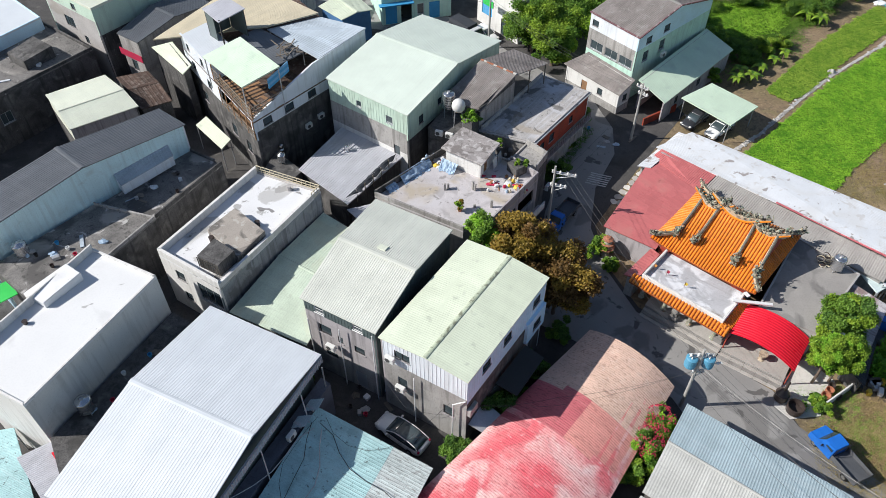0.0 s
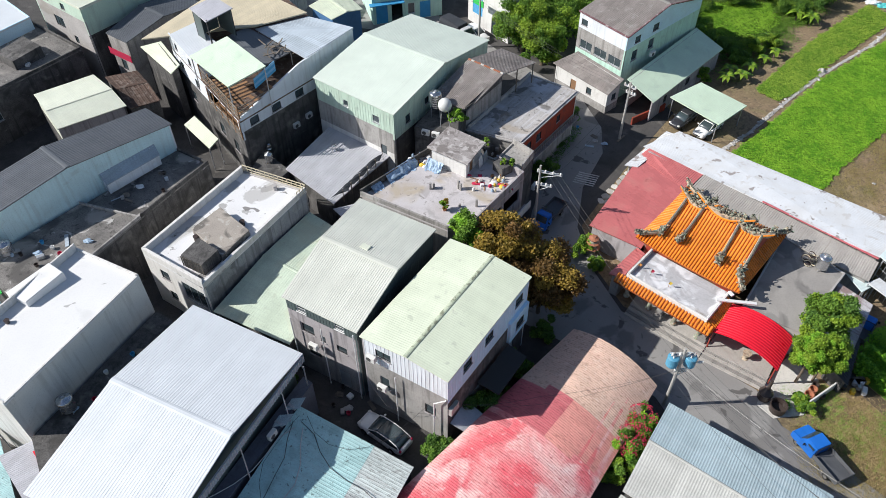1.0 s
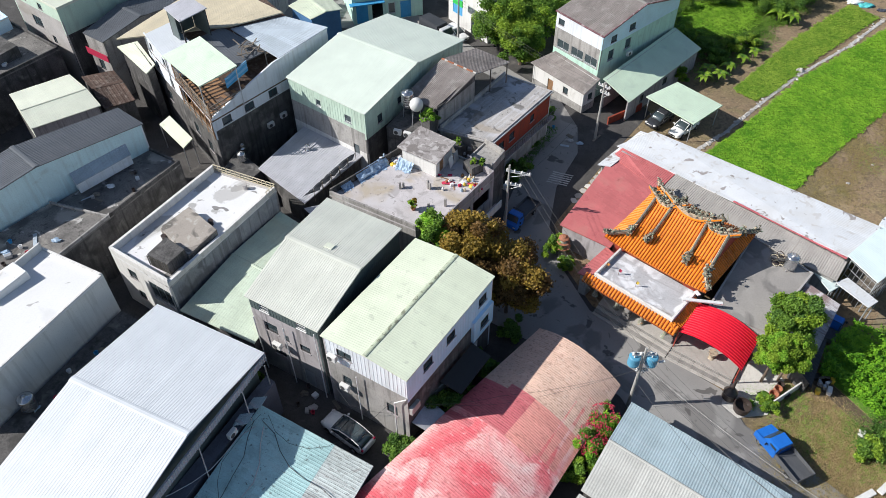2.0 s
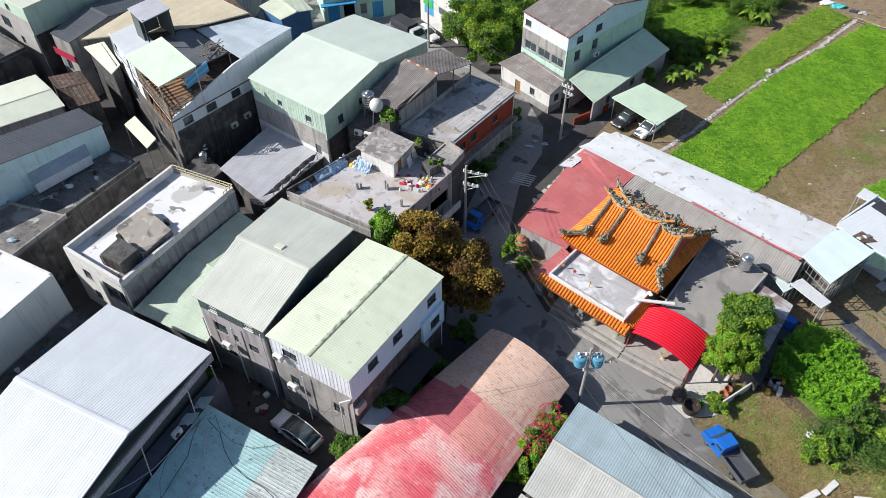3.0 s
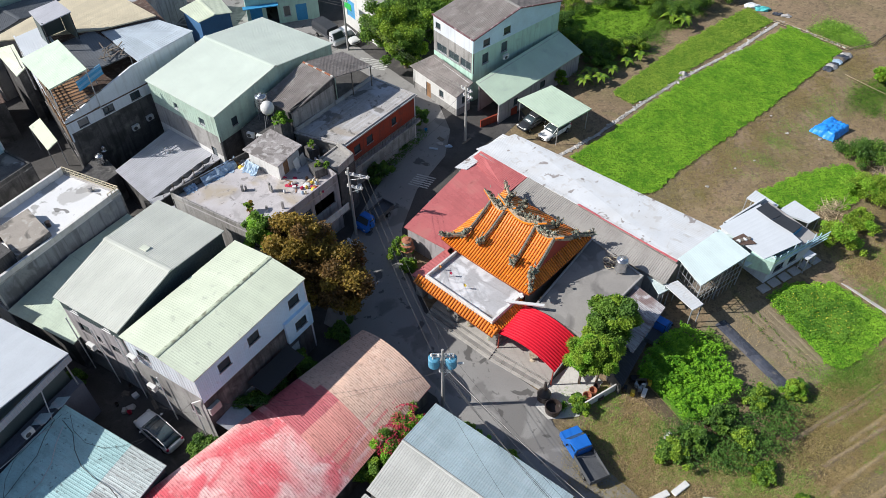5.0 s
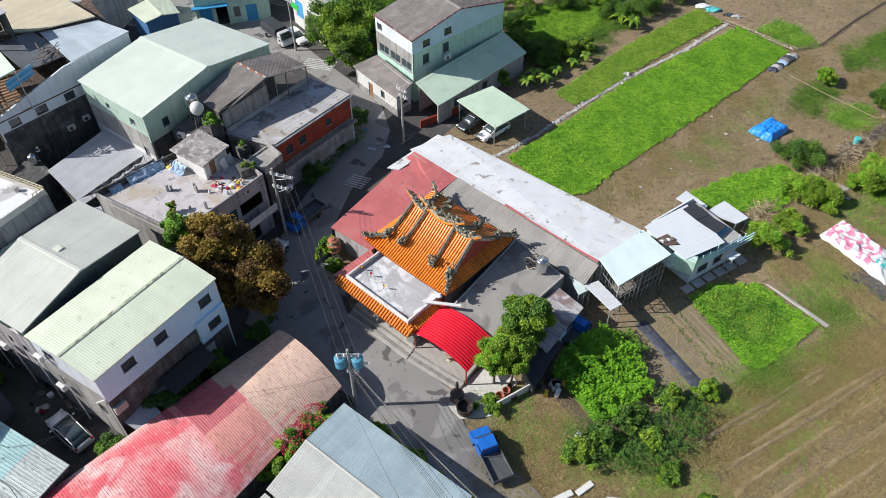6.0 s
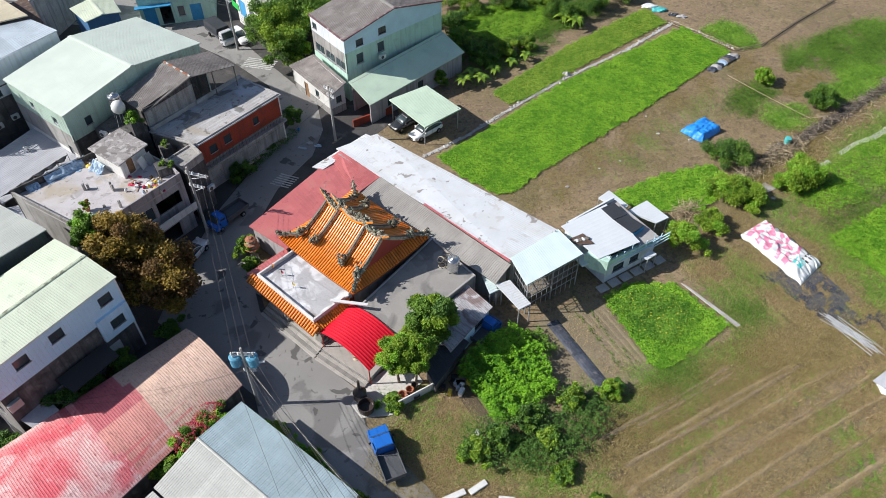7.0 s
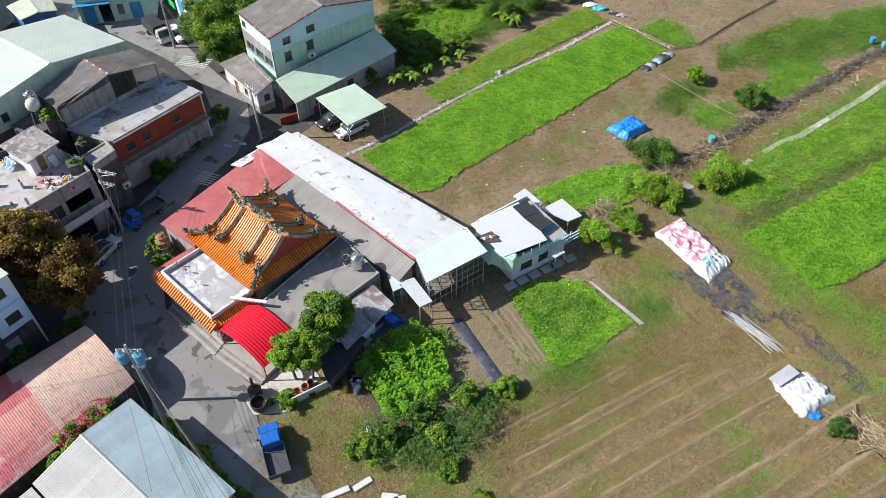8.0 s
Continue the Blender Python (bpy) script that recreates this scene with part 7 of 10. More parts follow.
# ---- far houses behind ----
flat_house("back_house", "two-storey house with stained walls and green siding", "house", [(-50.5, 87.2), (-41.8, 80.5), (-35.0, 90.2), (-42.5, 97)], 11.0,
                        {0: [(None, 9.3, m_concrete_light), (9.3, 13, m_green_wall)], 1: [(None, 7.5, m_concrete_dark), (7.5, 13, m_green_wall)], 2: [(None, 13, m_green_wall)], 3: [(None, 13, m_green_wall)]}, m_palecream_roof, par=0.15, par_mat=m_palecream_roof,
                        opens={0: [(6.2, 7.1, 9.6, 10.4, "dark"), (2.6, 3.4, 9.8, 10.6, "dark"), (3.4, 5.4, 6.6, 8.0, "dark"), (6.8, 7.6, 5.2, 6.2, "dark")]})
flat_house("back_house", "low house with a white sheet roof", "house", [(-66, 85), (-55.6, 76.0), (-50.4, 84.2), (-60, 93)], 8.0, [(None, 10, m_pale_blue)], m_white_roof, par=0.08)
back_dark = flat_house("back_house", "blackened concrete house with a flat roof", "house", [(-66, 76), (-56.5, 60.0), (-42.8, 79.3), (-51.5, 85.8)], 6.4, [(None, 10, m_concrete_dark)], m_black_slab, par=[0, 0.35, 0.4, 0], par_mat=m_concrete_dark,
                       opens={1: [(10.4, 11.8, 3.0, 4.4, "win")]})
bm = B()
prism(bm, [(-51.6, 76.6), (-48.8, 74.6), (-46.6, 77.6), (-49.6, 79.8)], 6.403, [7.6, 7.6, 7.9, 7.9])
part("roof_hut", bm, m_concrete_dark, back_dark)
back_tin = gable_house("back_house", "house with dark corrugated roof and a crimson banner", "house", [(-39.6, 80.2), (-36.4, 77.9), (-29.6, 87.6), (-34, 91)], 8.1, 8.9, m_dark_roof, [(None, 9, m_concrete)], over=0.1, pitch=0.25,
                       opens={0: [(1.2, 2.2, 3.6, 5.0, "dark")]})
bm = B()
beam(bm, (-39.7, 79.9, 6.0), (-36.3, 77.55, 6.0), 0.06, 0.9)
part("banner", bm, m_red_awning, back_tin, "crimson shop banner")
kiosk = gable_house("kiosk", "small kiosk with pale green roof and blue wall", "shop", [(-17.2, 94), (-13.6, 90.2), (-9.6, 93), (-12.8, 98)], 4.4, 4.8, m_green_roof, [(None, 5, m_blue_dull)], over=0.3)
shop_row = flat_house("shop_row", "row of shops with bright blue frames", "shop", [(-8.7, 96.6), (1.2, 99.6), (-0.5, 107), (-11, 104)], 4.8, [(None, 6, m_mint_wall)], m_concrete, par=0.1, par_mat=m_concrete,
                      opens={0: [(0.5, 2.2, 0.05, 3.0, "blue"), (2.8, 4.4, 0.05, 3.0, "hole"), (5.2, 6.2, 1.0, 2.6, "win"), (7.0, 8.6, 0.05, 2.6, "blue")]})
bm = B()
beam(bm, (-9.0, 96.0, 3.3), (-4.2, 97.4, 3.3), 0.9, 0.12)
part("awning", bm, m_blue_paint, shop_row, "bright blue awning frame")
panel_house = flat_house("narrow_house", "narrow white house with blue and green panels", "house", [(5.0, 98.4), (10.4, 91.4), (13.4, 93.8), (8.4, 101.3)], 6.0, [(None, 7, m_plaster)], m_concrete, par=0.3, par_mat=m_plaster,
                         opens={0: [(1.0, 3.2, 1.6, 4.2, "blue"), (5.2, 7.0, 0.05, 2.4, "dark"), (7.3, 8.5, 3.2, 4.2, "dark")]})
bm = B()
beam(bm, (5.6, 94.8, 4.9), (6.9, 93.1, 4.9), 0.08, 0.9)
part("panel", bm, m_green_bright, panel_house, "bright green panel")
flat_house("far_row", "row of grey village houses far back", "house", [(-34, 94), (-21, 91.2), (-19, 102), (-34, 105)], 6.5, [(None, 8, m_plaster_grey)], m_grey_roof, par=0.2, par_mat=m_concrete, opens={0: [(2, 3.2, 3, 4.4, "dark"), (6, 7.2, 3, 4.4, "dark"), (10, 11, 3, 4.4, "dark")]})
# ---- the deck house's upper works ----
def slab_roof(name, label, C, zs, material, along, posts=0.0, pitch=0.33, parent=None, category="roof"):
    th = parent or thing(name, centre(C), label, category)
    W, S, E, N = (Vector((*c, z)) for c, z in zip(C, zs))
    q = (W, S, E, N) if along == "WS" else (S, E, N, W)
    sheets(th, *q, material, pitch=pitch * 0.8, h=0.012)
    deck(th, *q, material, t=0.14)
    if posts:
        for p in (W, S, E, N):
            k = lerp(p, Vector((*centre(C)[:2], p.z)), 0.05)
            bm = B()
            bar(bm, (k.x, k.y, posts), (k.x, k.y, p.z - 0.05), 0.06, 8)
            part("post", bm, m_galv, th)
    return th


slab_roof("", "", [(-25.33, 67.83), (-20.11, 62.26), (-16.4, 64.0), (-21.44, 69.58)], [12.4, 12.3, 13.6, 13.7], m_sage_roof, "WS", 8.6, parent=deck_house)
slab_roof("", "", [(-29.9, 75.4), (-26.0, 70.0), (-23.4, 72.6), (-27.6, 78.0)], [10.6, 10.6, 10.7, 10.7], m_white_roof, "WS", 8.6, parent=deck_house)
slab_roof("", "", [(-24.4, 74.0), (-18.6, 68.6), (-15.4, 72.2), (-21.4, 77.2)], [10.5, 10.4, 10.4, 10.5], m_dark_roof, "WS", 8.6, parent=deck_house)
slab_roof("", "", [(-20.4, 77.0), (-13.4, 69.2), (-8.7, 74.8), (-14.7, 80.3)], [10.4, 11.3, 11.8, 10.2], m_steel_sheet, "SE", 8.6, parent=deck_house)
slab_roof("", "", [(-33.0, 74.7), (-20.4, 76.95), (-14.8, 80.3), (-25.0, 88.5)], [10.4, 10.75, 10.7, 11.0], m_cream_roof, "WS", 0, parent=deck_house)
bm = B()
prism(bm, [(-19.3, 61.65), (-13.95, 68.3), (-8.8, 74.7), (-8.96, 74.83), (-14.11, 68.43), (-19.46, 61.78)], 8.603, [9.0, 11.2, 11.72, 11.72, 11.2, 9.0])
part("upper_wall", bm, m_white_wall, deck_house)
for i, (p, q) in enumerate((((-19.5, 61.5), (-25.2, 69.2)), ((-19.5, 61.5), (-14.8, 67.4)))):
    for k in range(4):
        bm = B()
        beam(bm, (*p, 8.9 + 0.42 * k), (*q, 8.9 + 0.42 * k), 0.07, 0.1)
        part("rail", bm, m_wood_grey, deck_house)
    for k in range(5):
        bm = B()
        x, y = lerp(p[0], q[0], k / 4), lerp(p[1], q[1], k / 4)
        bar(bm, (x, y, 8.6), (x, y, 10.6 if i == 0 else 9.8), 0.06, 6)
        part("rail_post", bm, m_wood, deck_house)
for k in range(14):
    bm = B()
    a, b = Vector((-19.8, 62.2, 8.63)), Vector((-25.0, 69.0, 8.63))
    d = Vector((3.6, 3.0, 0))
    p = lerp(a, b, k / 13)
    beam(bm, p, p + d * 0.8, 0.36, 0.05)
    part("deck_board", bm, m_wood, deck_house)
bm = B()
prism(bm, [(-25.1, 69.0), (-19.6, 61.85), (-14.3, 68.3), (-18.6, 72.6)], 8.602, 8.612)
part("deck_floor", bm, m_rust_roof, deck_house, "brown weathered deck underlay")
# white upper storey over the left half, and the open timber gallery below the deck
for (p, q, z0, z1) in (((-30.25, 75.85), (-25.3, 69.2), 8.603, 10.55), ((-25.3, 69.2), (-23.6, 70.6), 8.603, 10.5)):
    wall(deck_house, p, q, [(z0, 12, m_white_wall)], z1, [(1.4, 2.2, 9.2, 10.0, "dark"), (5.2, 6.0, 9.0, 9.9, "dark")] if p[0] < -30 else (), rib=0.4)
bm = B()
prism(bm, [(-24.3, 67.7), (-19.6, 61.7), (-16.4, 65.6), (-21.0, 71.5)], 6.25, 6.33)
part("gallery_floor", bm, m_wood, deck_house, "worn timber gallery floor")
for k in range(3):
    bm = B()
    beam(bm, (-24.5, 67.9, 6.55 + 0.35 * k), (-19.65, 61.45, 6.55 + 0.35 * k), 0.07, 0.09)
    part("rail", bm, m_wood_grey, deck_house)
for k in range(6):
    bm = B()
    x, y = lerp(-24.5, -19.65, k / 5), lerp(67.9, 61.45, k / 5)
    bar(bm, (x, y, 6.3), (x, y, 8.6), 0.06, 6)
    part("rail_post", bm, m_wood, deck_house)
for k in range(16):
    bm = B()
    p, q = lerp(Vector((-19.3, 62.6, 8.64)), Vector((-15.2, 67.6, 8.64)), k / 15), Vector((-1.1, 0.9, 0))
    beam(bm, p, p + q * 1.6, 0.42, 0.05)
    part("deck_board", bm, m_rust_roof if k % 3 else m_wood, deck_house)
slab_roof("awning", "pale green sheet awning over the alley", [(-28.3, 68.2), (-24.4, 63.8), (-23.6, 65.0), (-27.3, 69.3)], [3.3, 3.3, 3.7, 3.7], m_green_roof, "WS", 0.01, category="awning")
lean_house("lean_to", "pale green sheet lean-to beside the deck house", "shed", [(-35.0, 78.2), (-29.9, 72.6), (-29.0, 73.6), (-32.4, 78.4)], [7.4, 7.2, 7.8, 8.0], m_green_roof, [(None, 9, m_concrete_dark)])
hut = thing("roof_hut", (-24.4, 75.2, 10.7), "small grey sheet-roofed stair hut on the roof", "hut")
bm = B()
prism(bm, [(-26.7, 75.1), (-24.3, 72.4), (-21.9, 75.1), (-24.4, 77.4)], [13.9, 13.7, 13.9, 14.1], [14.0, 13.8, 14.0, 14.2])
part("roof", bm, m_grey_roof, hut)
for x, y in ((-26.4, 75.1), (-24.3, 72.7), (-22.2, 75.1), (-24.4, 77.1)):
    bm = B()
    box(bm, (x, y, 12.25), (0.14, 0.14, 3.2), 40)
    part("post", bm, m_dark, hut)
for a, b in (((-24.4, 77.0), (-22.2, 75.0)), ((-26.4, 75.0), (-24.5, 77.0)), ((-26.35, 75.0), (-25.3, 73.9))):
    bm = B()
    beam(bm, (*a, 12.2), (*b, 12.2), 0.08, 3.0)
    part("hut_wall", bm, m_dark_siding, hut)
rng8 = random.Random(8)
for k in range(4):
    bm = B()
    beam(bm, (-17.79, 63.51, 12.25 - 0.3 * k), (-16.05, 66.1, 12.75 - 0.3 * k), 0.07, 0.27)
    flat_part("blue_sheet", bm, m_blue_paint if k % 2 else m_blue_pale, "blue corrugated sheet leaning on the deck rail", "sheet", kind="")
for k in range(22):
    bm = B()
    x, y = rng8.uniform(-18.6, -14.6), rng8.uniform(70.0, 73.0)
    a = rng8.uniform(0, 3.1)
    L = rng8.uniform(0.8, 2.0)
    beam(bm, (x, y, 10.75 + rng8.uniform(0, 0.5)), (x + L * math.cos(a), y + L * math.sin(a), 10.75 + rng8.uniform(0, 0.4)), 0.12, 0.06)
    flat_part("scrap_board", bm, m_wood_grey, "grey scrap timber heaped on the roof", "timber", kind="")

# ---- white field house ----
field_house = thing("field_house", (53, 51, 0), "small white house with blue balcony frame", "house")
FH = [(47.6, 52.3), (51.3, 46.95), (57.0, 50.75), (53.2, 56.4)]
L_FH = [math.dist(p, q) for p, q in edges(inset(FH, 0.2))]
for i, (p, q) in enumerate(edges(inset(FH, 0.2))):
    wall(field_house, p, q, [(0, 2.3, m_white_wall), (2.3, 4, m_mint_wall if i == 1 else m_white_wall)], [(0, 3.45), (L_FH[i], 3.45 if i != 2 else 2.95)] if i in (0, 3) else 2.95, [(1.0, 2.4, 0.9, 1.8, "dark"), (3.2, 4.4, 0.9, 1.8, "dark")] if i == 1 else ())
FR = [(47.3, 51.6, 3.55), (50.4, 47.2, 3.5), (54.7, 49.5, 3.5), (52.2, 54.8, 3.6)]
sheets(field_house, FR[0], FR[1], FR[2], FR[3], m_white_roof, pitch=0.5, h=0.004, per=5)
deck(field_house, FR[0], FR[1], FR[2], FR[3], m_white_roof)
# a torn corner of the roof and a lifted strip
bm = B()
prism(bm, [(47.7, 49.6), (48.5, 48.9), (50.2, 49.1), (49.3, 50.5)], [3.6] * 4, [3.64] * 4)
part("roof_opening", bm, m_rust_roof, field_house, "dark torn corner of the roof")
for k in range(5):
    bm = B()
    x, y = 48.2 + 0.35 * k, 49.3 + 0.12 * k
    lump(bm, (x, y, 3.68), 0.22, 2, 0.8, (1.2, 0.8, 0.4), k * 2.0)
    part("roof_scrap", bm, m_white_tarp if k % 2 else m_wood_grey, field_house)
for P in ([(51.56, 54.0), (52.6, 52.4), (54.05, 53.3), (53.05, 55.1)], [(52.65, 52.3), (54.14, 50.5), (55.5, 51.7), (54.1, 53.25)]):
    bm = B()
    prism(bm, P, [3.66, 3.64, 3.5, 3.5], [3.72, 3.7, 3.56, 3.56])
    part("roof_panel", bm, m_black_net, field_house, "dark grey sheet panel on the roof")
bm = B()
prism(bm, [(53.9, 50.7), (54.1, 50.45), (55.5, 51.65), (55.2, 52.0)], 2.2, 3.5)
part("blue_screen", bm, m_blue_paint, field_house, "blue sheet screen behind the rail")
bm = B()
prism(bm, [(54.7, 49.4), (56.9, 50.8), (53.4, 56.1), (52.6, 56.0)], 2.9, 3.0)
part("flat_roof", bm, m_concrete_light, field_house)
bm = B()
prism(bm, [(49.2, 47.9), (51.25, 46.75), (51.7, 47.5), (49.9, 48.6)], 1.75, [3.4, 3.45, 3.45, 3.4])
part("corner_box", bm, m_mint_wall, field_house, "mint sheet-clad corner box")
for k in range(3):
    bm = B()
    a, b = Vector((56.2, 50.1, 2.0 + 0.45 * k)), Vector((58.0, 50.9, 2.6 + 0.45 * k))
    beam(bm, a, b, 0.07, 0.07)
    part("brace", bm, m_pale_blue, field_house)
for k in range(2):
    bm = B()
    beam(bm, (51.5, 47.4, 2.4 + 0.5 * k), (57.2, 50.9, 2.4 + 0.5 * k), 0.08, 0.08)
    part("rail", bm, m_pale_blue, field_house, "pale blue balcony rail")
for k in range(8):
    bm = B()
    x, y = lerp(51.5, 57.2, k / 7), lerp(47.4, 50.9, k / 7)
    bar(bm, (x, y, 2.2), (x, y, 3.3 if k % 3 else 3.7), 0.045, 6)
    part("baluster", bm, m_pale_blue, field_house)
bm = B()
prism(bm, [(51.3, 47.2), (57.0, 50.7), (56.4, 51.6), (50.8, 48.0)], 2.12, 2.2)
part("balcony_floor", bm, m_pale_blue, field_house)
for i, (C, zs) in enumerate((([(51.9, 57.2), (54.05, 55.3), (54.9, 56.05), (53.2, 58.4)], 2.3), ([(54.7, 55.6), (57.45, 53.8), (58.9, 54.65), (57.1, 57.25)], 1.9), ([(55.1, 48.9), (55.6, 48.55), (56.6, 49.3), (56.1, 49.9)], 2.0))):
    slab_roof("sheet_roof", "white sheet roof on posts beside the field house", C, [zs] * 4, m_white_roof, "WS", 0.01, category="shelter")
for k in range(6):
    bm = B()
    x, y = lerp(51.2, 57.4, k / 5), lerp(46.5, 50.3, k / 5)
    box(bm, (x, y, 0.06), (1.15, 0.9, 0.12), 31 + k % 3, 0.02)
    flat_part("paving_slab", bm, m_concrete_light, "worn concrete slab beside the house", "slab", kind="")
# open frame under the mint roof
for p in ((42.3, 46.2), (43.4, 43.3), (48.5, 47.0), (46.5, 50.2), (45.9, 45.2)):
    bm = B()
    bar(bm, (*p, 0), (*p, 4.3), 0.06, 8)
    part("post", bm, m_galv, mint_shed)
for (a, b) in (((42.3, 46.2), (43.4, 43.3)), ((43.4, 43.3), (48.5, 47.0))):
    for k in range(4):
        bm = B()
        beam(bm, (*a, 1.2 + 0.9 * k), (*b, 1.2 + 0.9 * k), 0.05, 0.05)
        part("rail", bm, m_galv, mint_shed)
    n = 6 if a[0] < 43 else 10
    for k in range(1, n):
        bm = B()
        x, y = lerp(a[0], b[0], k / n), lerp(a[1], b[1], k / n)
        bar(bm, (x, y, 0.0), (x, y, 4.2), 0.025, 5)
        part("mesh_bar", bm, m_galv, mint_shed)
bm = B()
prism(bm, [(42.6, 46.0), (43.6, 43.8), (48.0, 47.0), (46.4, 49.8)], 1.7, 1.85)
part("floor", bm, m_wood_grey, mint_shed)
for C, z, m, lb in (([(39.2, 46.2), (40.0, 43.7), (41.2, 44.4), (40.3, 46.6)], 2.4, m_mint_roof, "mint sheet awning"), ([(40.6, 44.4), (42.6, 41.6), (43.7, 42.3), (41.9, 45.0)], 2.7, m_white_old, "old white sheet awning")):
    slab_roof("awning", lb + " between sheds", C, [z + 0.2, z, z, z + 0.2], m, "WS", 0.01, category="awning")
bm = B()
prism(bm, [(46.9, 50.4), (49.0, 47.2), (50.2, 47.9), (48.6, 51.6)], [2.6, 2.3, 2.3, 2.6], [2.75, 2.45, 2.45, 2.75])
flat_part("lean_to", bm, m_mint_roof, "mint lean-to roof joining shed and house", "roof", kind="")
# white timber shed with a rusty sheet roof
lean_house("tin_shed", "pale blue tin shed with rust-stained sheet roof", "shed", [(34.5, 39.8), (36.4, 36.9), (40.2, 42.0), (37.9, 44.4)], [2.9, 2.6, 2.6, 2.9], m_rusty_white, [(None, 3, m_pale_blue)], along="SE", pitch=0.2, opens={1: [(3.6, 5.0, 1.2, 2.0, "dark")]})
lean_house("shade_awning", "black sheet awning at the end of a tin shed", "awning", [(34.0, 36.0), (35.1, 33.9), (38.0, 38.5), (36.6, 39.4)], [2.3, 1.9, 1.9, 2.3], m_black_net, [(None, 2, m_concrete_dark)], along="SE", pitch=0.3)

# ---- carport ----
carport = slab_roof("carport", "open carport with a pale green sheet roof", [(28.75, 74.1), (33.25, 68.7), (37.5, 72.4), (33.2, 77.2)], [3.0, 2.9, 2.9, 3.0], m_sage_roof, "WS", 0.0, 0.3, category="carport")
for p in ((29.1, 73.9), (33.2, 69.1), (37.1, 72.4), (33.2, 76.8)):
    bm = B()
    bar(bm, (*p, 0.0), (*p, 2.95), 0.06, 8)
    part("post", bm, m_galv, carport)
bm = B()
beam(bm, (24.3, 72.6, 0.5), (28.9, 75.6, 0.5), 0.2, 1.0)
flat_part("yard_wall", bm, m_brick, "low dark red wall beside the annex", "wall", kind="structure")


# ---- vehicles ----
def wheel(parent, c, r, w):
    bm = B()
    bmesh.ops.create_cone(bm, cap_ends=True, segments=18, radius1=r, radius2=r, depth=w, matrix=Matrix.Translation(c) @ pose(0, 0, 0, 90, 0, 0))
    bmesh.ops.bevel(bm, geom=[e for e in bm.edges if len(e.link_faces) == 2 and e.calc_face_angle(0) > 1], offset=0.04, segments=2, affect="EDGES")
    me = bpy.data.meshes.new("tyre")
    bm.to_mesh(me)
    bm.free()
    t = mesh_ob("wheel", me, m_rubber, parent)
    bm = B()
    bmesh.ops.create_cone(bm, cap_ends=True, segments=14, radius1=r * 0.58, radius2=r * 0.5, depth=w + 0.03, matrix=Matrix.Translation(c) @ pose(0, 0, 0, 90, 0, 0))
    me = bpy.data.meshes.new("rim")
    bm.to_mesh(me)
    bm.free()
    mesh_ob("rim", me, m_steel, t)


def loft(sections, bevel=0.0):
    """A hull through cross-sections, each a list of corner points."""
    bm = B()
    rings = [[bm.verts.new(p) for p in s] for s in sections]
    for a, b in zip(rings, rings[1:]):
        for i in range(len(a)):
            j = (i + 1) % len(a)
            bm.faces.new((a[i], a[j], b[j], b[i]))
    bm.faces.new(list(reversed(rings[0])))
    bm.faces.new(rings[-1])
    bmesh.ops.recalc_face_normals(bm, faces=bm.faces)
    if bevel:
        bmesh.ops.bevel(bm, geom=[e for e in bm.edges if e.calc_face_angle(0) > 0.5], offset=bevel, segments=2, affect="EDGES")
    return bm


def sect(x, w, z0, z1, tuck=0.9):
    return [(x, -w / 2, z0), (x, w / 2, z0), (x, w / 2, lerp(z0, z1, 0.6)), (x, w / 2 * tuck, z1), (x, -w / 2 * tuck, z1), (x, -w / 2, lerp(z0, z1, 0.6))]


def rsect(x, w, z0, z1, n=16, e=0.55, tuck=0.0):
    """A rounded cross-section; tuck narrows it towards the top."""
    out = []
    for i in range(n):
        a = 6.28319 * (i + 0.5) / n
        c, d = math.cos(a), math.sin(a)
        y, z = math.copysign(abs(c) ** e, c), math.copysign(abs(d) ** e, d)
        out.append((x, y * w / 2 * (1 - tuck * max(0.0, z)), lerp(z0, z1, (z + 1) / 2)))
    return out


def smooth(bm):
    for f in bm.faces:
        f.smooth = len(f.verts) == 4
    return bm


